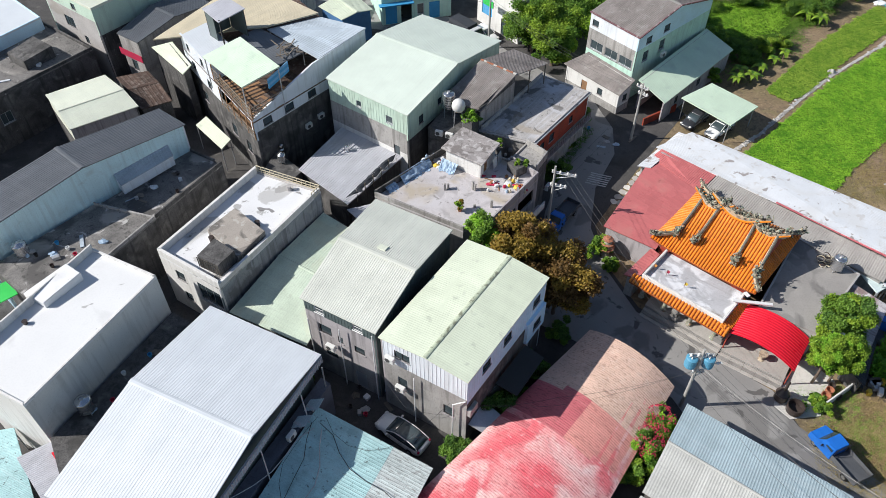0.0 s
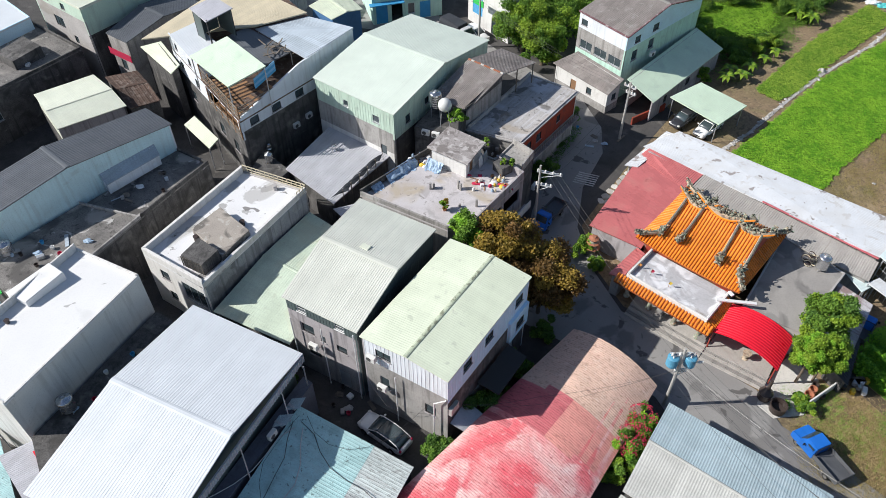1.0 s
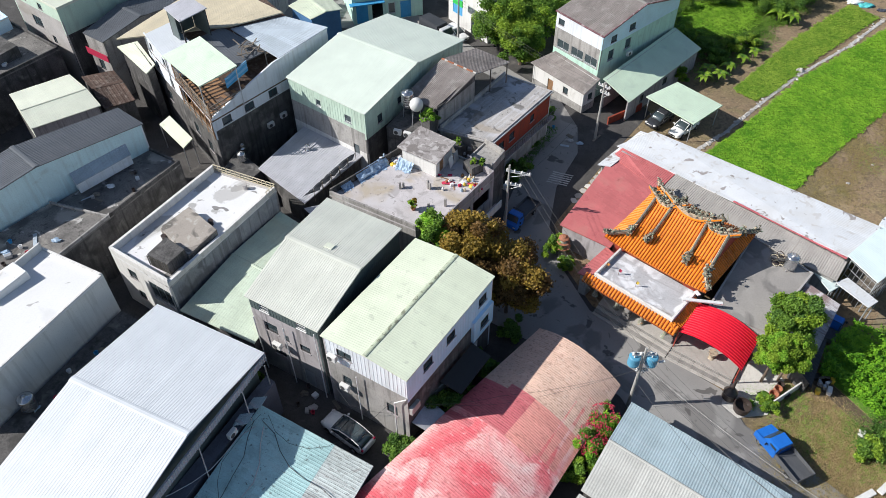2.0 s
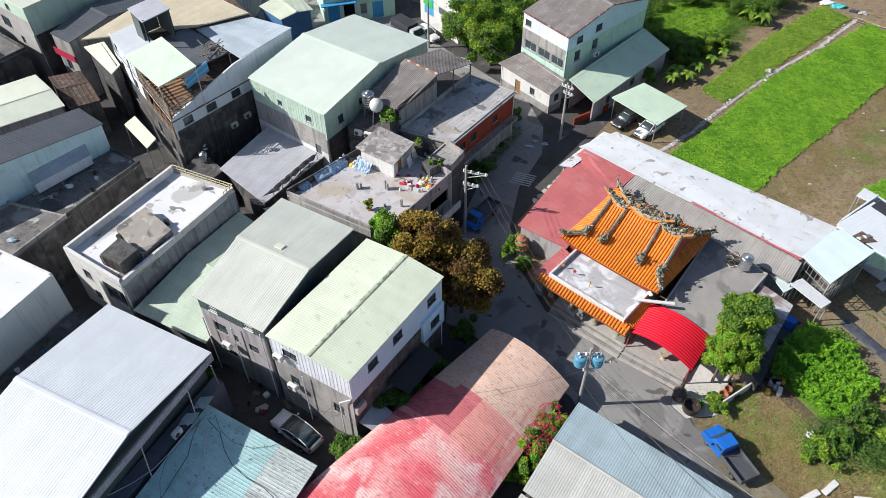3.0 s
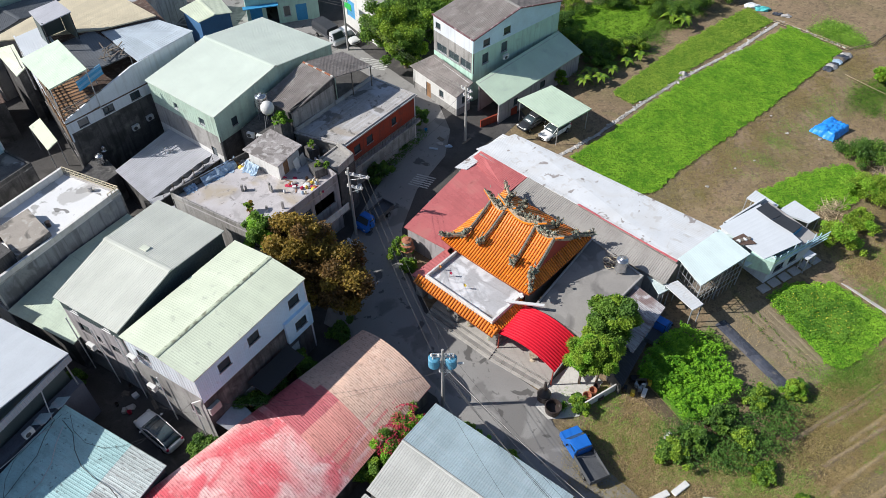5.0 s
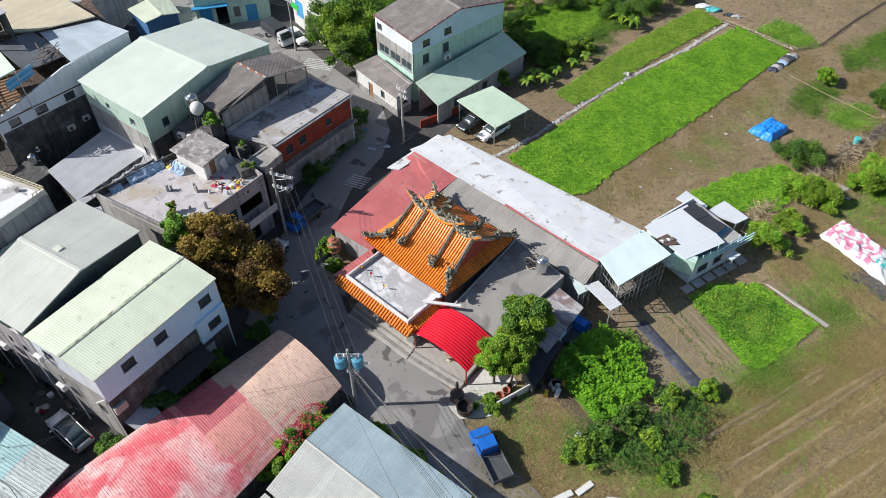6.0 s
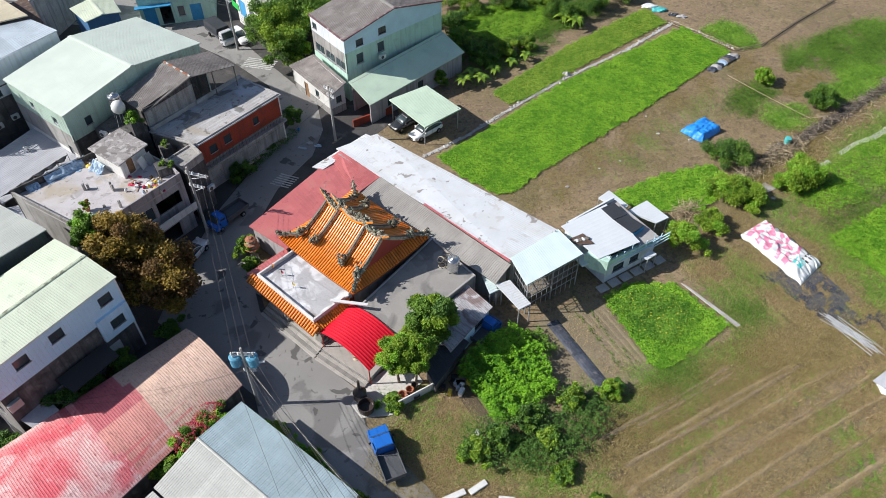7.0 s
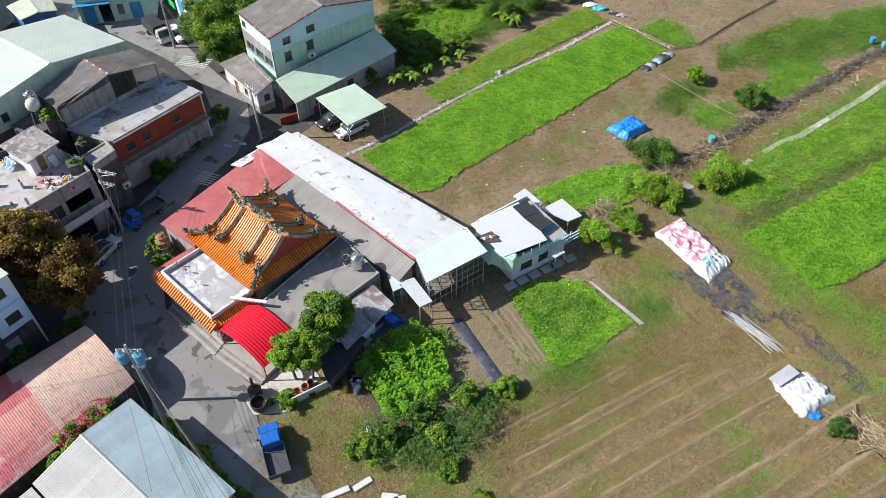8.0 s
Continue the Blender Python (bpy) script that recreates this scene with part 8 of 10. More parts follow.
def car(paint, label, at, rz, roof_paint=None, L=4.4, W=1.75, tall=1.5):
    """A hatchback: rounded hull, glasshouse, roof panel, rails, lamps and wheels. It faces +x before it is turned."""
    th = new("car")
    tagged(th, label, "car")
    k = L / 4.4
    hull = [rsect(x * k, W * w, z0, z1, tuck=0.12) for x, w, z0, z1 in ((-2.2, 0.72, 0.42, 0.8), (-2.12, 0.88, 0.3, 0.96), (-1.8, 0.97, 0.22, 1.02), (-1.2, 1.0, 0.2, 1.02), (0.0, 1.0, 0.2, 0.99), (0.8, 1.0, 0.2, 0.98), (1.3, 0.98, 0.2, 0.93), (1.8, 0.94, 0.22, 0.83), (2.1, 0.84, 0.28, 0.7), (2.2, 0.66, 0.36, 0.6))]
    part("body", smooth(loft(hull)), paint, th)
    g = [rsect(x * k, W * w, z0, z1, e=0.5, tuck=0.16) for x, w, z0, z1 in ((-2.0, 0.76, 0.8, 1.04), (-1.75, 0.84, 0.8, 1.3), (-1.3, 0.9, 0.8, tall - 0.06), (-0.5, 0.92, 0.8, tall - 0.02), (0.2, 0.92, 0.8, tall - 0.06), (0.6, 0.9, 0.8, 1.28), (1.05, 0.84, 0.8, 1.0))]
    part("glasshouse", smooth(loft(g)), m_glass, th, "dark car windows")
    rp = [rsect(x * k, W * w, z0, z1, e=0.4) for x, w, z0, z1 in ((-1.55, 0.6, tall - 0.2, tall - 0.06), (-1.2, 0.7, tall - 0.08, tall + 0.015), (-0.5, 0.72, tall - 0.05, tall + 0.03), (0.1, 0.68, tall - 0.09, tall), (0.22, 0.62, tall - 0.12, tall - 0.05))]
    part("roof", smooth(loft(rp)), roof_paint or paint, th)
    for s in (-1, 1):
        pts = [V(x * k, s * W * y, z) for x, y, z in ((1.05, 0.425, 0.97), (0.62, 0.41, 1.24), (0.2, 0.375, tall - 0.07), (-0.5, 0.375, tall - 0.02), (-1.25, 0.365, tall - 0.07), (-1.75, 0.37, 1.24), (-2.0, 0.4, 1.0))]
        bm = B()
        for p, q in zip(pts, pts[1:]):
            bar(bm, p, q, 0.045, 7)
        part("roof_rail", bm, paint, th)
        bm = B()
        bar(bm, (-0.35 * k, s * W * 0.455, 0.98), (-0.4 * k, s * W * 0.385, tall - 0.06), 0.04, 6)
        part("pillar", bm, m_dark, th)
        bm = B()
        lump(bm, (0.75 * k, s * (W / 2 + 0.09), 1.02), 0.12, 2, 0.0, (0.8, 1.1, 0.75))
        part("mirror", smooth(bm), paint, th)
        bm = B()
        lump(bm, (2.02 * k, s * W * 0.34, 0.7), 0.2, 2, 0.0, (0.9, 0.9, 0.45))
        part("headlight", bm, m_ceramic, th, "clear headlight")
        bm = B()
        lump(bm, (-2.1 * k, s * W * 0.38, 0.86), 0.16, 2, 0.0, (0.6, 0.8, 0.9))
        part("tail_light", bm, m_red_awning, th, "red tail light")
        bm = B()
        for x in (0.5, -0.4, -1.25):
            beam(bm, (x * k, s * (W / 2 - 0.012), 0.35), (x * k, s * (W / 2 - 0.03), 0.96), 0.02, 0.02)
        part("door_seam", bm, m_dark, th)
        for x in (-1.32 * k, 1.36 * k):
            wheel(th, (x, s * (W / 2 - 0.08), 0.33), 0.33, 0.2)
    bm = B()
    beam(bm, (2.17 * k, -W * 0.2, 0.52), (2.17 * k, W * 0.2, 0.52), 0.1, 0.16)
    part("grille", bm, m_dark, th)
    th.matrix_basis = pose(at[0], at[1], at[2] if len(at) > 2 else 0.03, 0, 0, rz)
    return th


def pickup(paint, label, at, rz, L=4.6, W=1.62, cover=None, bed_z=0.75, height=1.75, gate=0.42, cab=1.55):
    """A light truck: cab with windows, flat bed with sides, wheels. It faces +x."""
    th = new("pickup_truck")
    tagged(th, label, "truck")
    f = L / 2
    cb = f - cab
    rf = cab - 1.35 if cab > 2 else 0.75
    part("cab", loft([sect(cb, W * 0.94, 0.35, height - 0.05, 0.84), sect(cb + rf, W * 0.96, 0.35, height, 0.84), sect(cb + rf + 0.45, W, 0.35, 1.12, 0.95), sect(f - 0.06, W * 0.96, 0.35, 0.95, 0.95), sect(f, W * 0.85, 0.42, 0.8, 0.95)], 0.03), paint, th)
    bm = loft([[(cb + rf + 0.05, -W * 0.38, height - 0.1), (cb + rf + 0.05, W * 0.38, height - 0.1), (cb + rf + 0.09, W * 0.38, height - 0.08), (cb + rf + 0.09, -W * 0.38, height - 0.08)], [(cb + rf + 0.46, -W * 0.42, 1.16), (cb + rf + 0.46, W * 0.42, 1.16), (cb + rf + 0.5, W * 0.42, 1.18), (cb + rf + 0.5, -W * 0.42, 1.18)]])
    part("windscreen", bm, m_glass, th)
    for s in (-1, 1):
        bm = B()
        box(bm, (cb + 0.45, s * W * 0.455, 1.32), (0.62, 0.03, 0.42), 0, 0.01, rx=-s * 10)
        part("side_window", bm, m_glass, th)
        bm = B()
        box(bm, (f - 0.02, s * W * 0.33, 0.7), (0.08, 0.28, 0.16), 0, 0.02)
        part("headlight", bm, m_ceramic, th)
        bm = B()
        box(bm, (cb + 0.95, s * (W / 2 + 0.12), 1.2), (0.08, 0.18, 0.24), 0, 0.02)
        part("mirror", bm, m_dark, th)
        for x in (-f + 0.95, f - 0.75):
            wheel(th, (x, s * (W / 2 - 0.12), 0.31), 0.31, 0.2)
    bl = 2 * f - cab - 0.05
    cx = -f + bl / 2
    bm = B()
    box(bm, (cx, 0, bed_z - 0.06), (bl, W, 0.12), 0, 0.015)
    part("bed_floor", bm, m_bed, th, "scuffed dark truck bed")
    for s in (-1, 1):
        bm = B()
        box(bm, (cx, s * (W / 2 - 0.025), bed_z + gate / 2 + 0.003), (bl, 0.05, gate), 0, 0.012)
        part("side_board", bm, m_bed if cover else paint if paint is not m_car_blue else m_bed, th)
    bm = B()
    box(bm, (-f + 0.025, 0, bed_z + gate / 2 + 0.003), (0.05, W - 0.11, gate), 0, 0.012)
    part("tailgate", bm, m_bed, th)
    bm = B()
    box(bm, (cx + 0.1, 0, 0.48), (bl - 0.2, W * 0.55, 0.3), 0, 0.02)
    part("chassis", bm, m_dark, th)
    bm = B()
    for y in (-W * 0.4, W * 0.4):
        bar(bm, (cb - 0.12, y, bed_z), (cb - 0.12, y, height + 0.05), 0.03)
    bar(bm, (cb - 0.12, -W * 0.4, height + 0.04), (cb - 0.12, W * 0.4, height + 0.04), 0.03)
    part("roll_bar", bm, m_dark, th)
    if cover:
        bm = loft([sect(-f + 0.05, W + 0.06, bed_z + 0.2, height + 0.25, 0.86), sect(cx, W + 0.06, bed_z + 0.2, height + 0.32, 0.86), sect(cb - 0.2, W + 0.06, bed_z + 0.2, height + 0.25, 0.86)], 0.03)
        part("canvas_cover", bm, cover, th, "dark canvas cover over the bed")
    th.matrix_basis = pose(at[0], at[1], 0.03, 0, 0, rz)
    return th


car(m_car_white, "white hatchback with a dark glass roof in a lane", (-3.3, 30.3), 143, roof_paint=m_glass, L=4.7, W=1.9)
car(m_car_white, "white car parked under the carport", (33.2, 71.2), 222, L=4.5)
car(m_car_dark, "dark car parked under the carport", (30.7, 73.0), 222, L=4.3)
car(m_car_grey, "silver car parked by the road", (10.0, 50.4), 70, roof_paint=m_car_dark, L=4.4)
car(m_car_white, "white car parked beside the covered truck", (6.0, 93.2), -50, L=4.3)
pickup(m_car_blue, "blue pickup with an empty dark bed", (31.3, 28.3), 113, L=4.9, W=1.75, cab=2.35)
pickup(m_car_blue, "small blue truck with a grey load bed", (12.6, 55.9), 233, L=4.6, bed_z=0.8)
pickup(m_car_grey, "truck with a dark canvas cover", (3.4, 93.4), -48, L=5.6, W=2.0, cover=m_black_net, height=2.0, bed_z=0.95, gate=0.5)
pickup(m_car_blue, "blue and white trailer truck beside the shed", (39.6, 40.7), 50, L=3.4, W=1.4)

# ---- poles and wires ----
def cable(pts, r=0.012, name="power_cable", label="thin black overhead power cable", sag=0.6, material=None):
    line = []
    for p, q in zip(pts, pts[1:]):
        p, q = Vector(p), Vector(q)
        for i in range(10 if q != Vector(pts[-1]) else 11):
            s = i / 10
            line.append(lerp(p, q, s) - V(0, 0, sag * 4 * s * (1 - s)))
    bm = B()
    rings = []
    for i, c in enumerate(line):
        d = (line[min(i + 1, len(line) - 1)] - line[max(i - 1, 0)]).normalized()
        u = d.cross(Vector((0, 0, 1))).normalized()
        w = u.cross(d)
        rings.append([bm.verts.new(c + (u * math.cos(t) + w * math.sin(t)) * r) for t in (0, 1.57, 3.14, 4.71)])
    for a, b in zip(rings, rings[1:]):
        for i in range(4):
            j = (i + 1) % 4
            bm.faces.new((a[i], a[j], b[j], b[i]))
    bm.faces.new(list(reversed(rings[0])))
    bm.faces.new(rings[-1])
    flat_part(name, bm, material or m_cable, label, "cable", kind="", at=tuple(pts[0]))


def utility_pole(at, h, arms, label, rz, transformers=False):
    th = thing("utility_pole", (*at, 0), label, "pole")
    bm = B()
    bar(bm, (*at, 0), (*at, h), 0.17, 12, 0.1)
    part("shaft", bm, m_pole, th)
    c, s = math.cos(radians(rz)), math.sin(radians(rz))
    for z, L, off in arms:
        bm = B()
        beam(bm, (at[0] - c * (L / 2 - off), at[1] - s * (L / 2 - off), z), (at[0] + c * (L / 2 + off), at[1] + s * (L / 2 + off), z), 0.1, 0.1)
        beam(bm, (at[0] - c * (L / 2 - off) - s * 0.22, at[1] - s * (L / 2 - off) + c * 0.22, z), (at[0] + c * (L / 2 + off) - s * 0.22, at[1] + s * (L / 2 + off) + c * 0.22, z), 0.08, 0.09)
        bar(bm, (at[0], at[1], z - 0.7), (at[0] + c * (L / 3 + off), at[1] + s * (L / 3 + off), z - 0.05), 0.03)
        arm = part("crossarm", bm, m_steel_pale, th)
        for k in range(4):
            e = lerp(-L / 2 + off + 0.1, L / 2 + off - 0.1, k / 3)
            bm = B()
            lathe(bm, (at[0] + c * e, at[1] + s * e, z + 0.05), ((0.03, 0), (0.07, 0.06), (0.11, 0.12), (0.07, 0.17), (0.11, 0.22), (0.04, 0.32)), 10)
            part("insulator", bm, m_ceramic, arm)
    if transformers:
        for k in (-1, 1):
            x, y = at[0] + c * 0.68 * k, at[1] + s * 0.68 * k
            bm = B()
            lathe(bm, (x, y, h - 2.1), ((0.4, 0), (0.46, 0.05), (0.46, 0.3), (0.48, 0.33), (0.46, 0.36), (0.46, 0.95), (0.48, 1.0), (0.4, 1.06), (0.12, 1.12)), 20)
            tr = part("transformer", bm, m_transformer, th, "blue cylindrical transformer")
            for a in range(3):
                bm = B()
                lathe(bm, (x + 0.18 * math.cos(a * 2.1), y + 0.18 * math.sin(a * 2.1), h - 1.05), ((0.03, 0), (0.06, 0.05), (0.04, 0.12), (0.06, 0.17), (0.02, 0.28)), 8)
                part("bushing", bm, m_ceramic, tr)
            bm = B()
            beam(bm, (at[0], at[1], h - 1.6), (x, y, h - 1.6), 0.08, 0.1)
            part("bracket", bm, m_galv, th)
        bm = B()
        bar(bm, (at[0], at[1], h - 1.9), (at[0] + 1.3, at[1] - 0.2, h - 1.5), 0.03)
        arm = part("lamp_arm", bm, m_galv, th)
        bm = B()
        box(bm, (at[0] + 1.45, at[1] - 0.2, h - 1.5), (0.5, 0.2, 0.12), 10, 0.03)
        part("lamp_head", bm, m_ceramic, arm)
    return th


P1, P2, P3, P4 = (10.75, 53.9), (20.05, 33.2), (22.4, 69.8), (6.3, 90.5)
utility_pole(P1, 9.0, ((8.2, 2.4, 0.9), (6.6, 1.6, 0.5)), "concrete utility pole with steel crossarms", -18)
utility_pole(P2, 8.0, ((7.1, 1.9, 0.0), (5.0, 1.0, 0.2)), "utility pole with two blue transformers", 0, True)
utility_pole(P3, 7.8, ((7.2, 1.5, 0.0), (6.4, 1.2, 0.2)), "utility pole with a lamp near the green house", -40)
utility_pole(P4, 8.0, ((7.4, 1.5, 0.0),), "utility pole at the road bend", -40)
for k in range(3):
    o = -0.7 + 0.7 * k
    cable([(P1[0] + 1.2 + o * 0.8, P1[1] - 0.3, 8.3), (P2[0] + o, P2[1], 7.3), (29.6 + o, 20.0 + o * 0.5, 7.0), (38 + o, 6, 7.0)])
for k in range(3):
    cable([(P2[0], P2[1], 5.6 - 0.35 * k), (29.0 + 0.4 * k, 20.5, 5.3 - 0.3 * k), (37, 8, 5.2)], r=0.014, label="thick black telephone cable")
cable([(P1[0], P1[1], 7.6), (P3[0], P3[1], 7.2)], sag=0.8)
cable([(P1[0] + 0.4, P1[1], 6.4), (P3[0], P3[1], 6.0)], sag=0.9)
for k in range(3):
    cable([(P3[0], P3[1], 7.3 - 0.4 * k), (P4[0], P4[1], 7.4 - 0.4 * k), (-14, 104, 7)], sag=0.9)
cable([(P2[0], P2[1], 5.3), (9.0, 31.0, 3.6), (0.7, 30.6, 4.9)], sag=0.5)
cable([(P2[0], P2[1], 5.1), (9.0, 31.6, 3.8), (2.2, 30.4, 4.6)], sag=0.5)
cable([(0.7, 30.6, 4.9), (-3.5, 27.6, 3.2)], sag=0.2)
cable([(-5.3, 34.0, 4.5), (-3.0, 31.2, 3.0), (0.6, 30.4, 3.2)], sag=0.3)
rngc = random.Random(31)
for k in range(7):
    pts, x, y = [], -10.2 + 0.2 * k, 29.6 - 0.5 * (k % 3)
    a = -1.75 + rngc.uniform(-0.35, 0.75)
    for q in range(7):
        roof = 4.2 - max(0.0, (x + 9.9 + (30.9 - y) * 0.46)) * 0.1
        pts.append((x, y, max(3.4, roof) + 0.2))
        a += rngc.uniform(-0.45, 0.45)
        x, y = x + 1.5 * math.cos(a), y + 1.5 * math.sin(a)
    cable(pts, r=(0.016, 0.026, 0.04)[k % 3], sag=0.0, name="roof_cable", label="loose cable lying over the teal roof", material=m_galv if k % 3 == 2 else None)
cable([(24.5, 22.5, 5.2), (19.6, 31.6, 5.4)], sag=0.3)

# ---- tanks and air conditioners ----
def water_tank(at, r, h, label, legs=0.0):
    th = thing("water_tank", at, label, "water tank")
    prof = [(r * 0.9, legs), (r, legs + 0.05)]
    for k in range(6):
        z = legs + 0.1 + (h - 0.3) * k / 5
        prof += [(r, z), (r * 0.975, z + 0.03), (r, z + 0.06)]
    prof += [(r * 0.75, legs + h - 0.08), (r * 0.3, legs + h), (r * 0.28, legs + h + 0.05), (0.02, legs + h + 0.06)]
    bm = B()
    lathe(bm, at, prof, 24)
    for f in bm.faces:
        f.smooth = True
    part("barrel", bm, m_steel, th)
    bm = B()
    bmesh.ops.create_cone(bm, cap_ends=True, segments=16, radius1=r * 0.26, radius2=r * 0.2, depth=0.08, matrix=Matrix.Translation((at[0], at[1], at[2] + legs + h + 0.09)))
    part("lid", bm, m_galv, th)
    for k in range(4 if legs else 0):
        a = 0.785 + 1.571 * k
        bm = B()
        bar(bm, (at[0] + r * math.cos(a), at[1] + r * math.sin(a), at[2]), (at[0] + r * 0.9 * math.cos(a), at[1] + r * 0.9 * math.sin(a), at[2] + legs + 0.1), 0.03)
        part("leg", bm, m_galv, th)
    return th


water_tank((36.6, 45.9, 3.2), 0.6, 1.4, "stainless steel water tank on the flat roof", 0.25)
water_tank((-26.9, 29.6, 5.2), 0.62, 1.3, "stainless steel water tank in a dark yard", 0.2)
water_tank((-37.3, 44.7, 6.5), 0.62, 1.2, "stainless steel water tank on a dark roof", 0.2)
water_tank((0.6, 64.3, 7.4), 0.66, 1.75, "stainless water tank on a frame behind the terrace", 1.15)
patch("yard_slab", [(-19.3, 58.6), (-16.0, 57.6), (-14.9, 59.6), (-18.2, 63.0)], 3.7, m_concrete_dark, "dark service roof beside the grey shed", t=3.6)
water_tank((-17.2, 61.0, 3.7), 0.45, 1.0, "steel water tank beside the grey roof", 0.2)
ball = thing("water_tank", (1.6, 62.6, 7.4), "round white water tank behind the terrace", "water tank")
bm = B()
lathe(bm, (1.6, 62.6, 8.5), ((0.12, 0.6), (0.4, 0.7), (0.62, 0.95), (0.72, 1.3), (0.66, 1.65), (0.45, 1.93), (0.06, 2.06)), 24)
for f in bm.faces:
    f.smooth = True
part("barrel", bm, m_ac, ball)
for k in range(4):
    bm = B()
    bar(bm, (1.6 + 0.7 * math.cos(0.8 + 1.571 * k), 62.6 + 0.7 * math.sin(0.8 + 1.571 * k), 7.4), (1.6 + 0.5 * math.cos(0.8 + 1.571 * k), 62.6 + 0.5 * math.sin(0.8 + 1.571 * k), 9.0), 0.035)
    part("leg", bm, m_galv, ball)
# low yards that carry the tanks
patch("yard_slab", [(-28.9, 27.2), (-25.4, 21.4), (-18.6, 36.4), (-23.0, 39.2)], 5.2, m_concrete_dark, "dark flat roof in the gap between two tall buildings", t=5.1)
patch("yard_slab", [(-1.6, 62.2), (1.9, 61.05), (3.8, 62.8), (0.2, 65.8)], 7.4, m_concrete_dark, "dark service roof behind the terrace", t=7.3)
bm = B()
prism(bm, [(2.1, 62.0), (3.0, 61.3), (3.8, 62.3), (2.9, 63.0)], 7.0, 8.6)
planter = flat_part("planter", bm, m_concrete_dark, "blackened concrete planter with a shrub", "planter", kind="")
tree("shrub", (2.9, 62.2), 9.7, 0.9, "small green shrub in a rooftop planter", [l_bright, l_mid], 411, clumps=14, leaves=130, leaf=0.2, low=0.82, trunk=0.03, category="shrub")


def ac_unit(at, rz, label="white air-conditioner unit on the wall"):
    th = thing("air_conditioner", (0, 0, 0), label, "air conditioner", "outdoor units")
    bm = B()
    box(bm, (0, 0, 0), (0.85, 0.36, 0.6), 0, 0.03)
    part("casing", bm, m_ac, th)
    bm = B()
    bmesh.ops.create_cone(bm, cap_ends=True, segments=18, radius1=0.22, radius2=0.22, depth=0.03, matrix=pose(-0.12, -0.19, 0, 90, 0, 0))
    part("fan_grille", bm, m_fan, th)
    for x in (-0.3, 0.3):
        bm = B()
        beam(bm, (x, -0.15, -0.33), (x, 0.35, -0.33), 0.04, 0.04)
        part("bracket", bm, m_galv, th)
    th.matrix_basis = pose(*at, 0, 0, rz)
    return th


for at, rz in (((-9.2, 35.7, 4.9), -30), ((-3.4, 32.3, 4.0), -31), ((-4.1, 32.75, 7.35), -31), ((-0.4, 61.5, 7.2), -20), ((0.65, 61.15, 7.15), -20), ((27.6, 81.0, 4.75), 42), ((10.95, 57.6, 3.2), 58), ((-13.8, 68.2, 4.6), 52), ((-15.0, 66.6, 4.4), 52)):
    ac_unit(at, rz)
for k, (x, y, z) in enumerate(((-11.3, 27.7, 4.62), (-10.85, 28.95, 4.62), (-10.1, 30.4, 4.62))):
    if k == 0:
        ac_unit((x, y, z + 0.15), 62, "white air-conditioner unit on a roof edge")
    else:
        th = thing("sheet_cover", (x, y, z), "small ribbed sheet cover on a roof edge", "cover")
        sheets(th, (x - 0.6, y - 0.55, z), (x + 0.5, y - 0.45, z + 0.1), (x + 0.9, y + 0.45, z + 0.25), (x - 0.2, y + 0.4, z + 0.15), m_bluegrey_roof, pitch=0.18, h=0.03)
        bm = B()
        box(bm, (x, y, z - 0.05), (0.7, 0.7, 0.3), 60)
        part("frame", bm, m_galv, th)
# ---- things on the roofs ----
m_box_top = mat("brown_stained_slab", (0.36, 0.325, 0.29), 0.9, var=0.12, rnd=0.0, dirt=[((0.13, 0.12, 0.11), 0.85, 0.4, 0.52, 0.06), ((0.5, 0.48, 0.45), 0.6, 1.3, 0.58, 0.05)])
# white flat roof: stair box, hut, pots, railing
bm = B()
prism(bm, [(-21.5, 47.4), (-18.0, 43.9), (-16.1, 46.9), (-19.4, 50.0)], 6.25, [7.0, 7.0, 7.25, 7.25])
bmesh.ops.bevel(bm, geom=list(bm.edges), offset=0.03, segments=1, affect="EDGES")
flat_part("roof_box", bm, m_box_top, "low grey concrete box on the white roof", "box", kind="")
bm = B()
prism(bm, [(-21.3, 43.4), (-19.3, 42.3), (-18.2, 44.0), (-20.2, 45.4)], 6.25, [7.7, 7.6, 7.7, 7.8])
hutw = flat_part("stair_hut", bm, m_concrete_dark, "stained concrete stair hut with timber lath", "hut", kind="")
for k in range(9):
    bm = B()
    x, y = lerp(-21.33, -19.33, k / 8), lerp(43.33, 42.23, k / 8)
    beam(bm, (x, y, 6.4), (x, y, 7.6), 0.08, 0.05)
    part("lath", bm, m_wood_grey, hutw)
for k, (x, y) in enumerate(((-15.0, 53.6), (-17.6, 48.2), (-17.2, 48.6), (-21.0, 46.6))):
    bm = B()
    lathe(bm, (x, y, 6.25), ((0.22, 0), (0.24, 0.5), (0.26, 0.55), (0.2, 0.56)), 12)
    flat_part("roof_vent", bm, m_concrete_light if k == 0 else m_jar, "short round vent on the flat roof" if k == 0 else "dark pot on the flat roof", "vent" if k == 0 else "pot", kind="")
rail = thing("railing", (-15.3, 54.9, 6.37), "cream openwork railing along the roof edge", "railing")
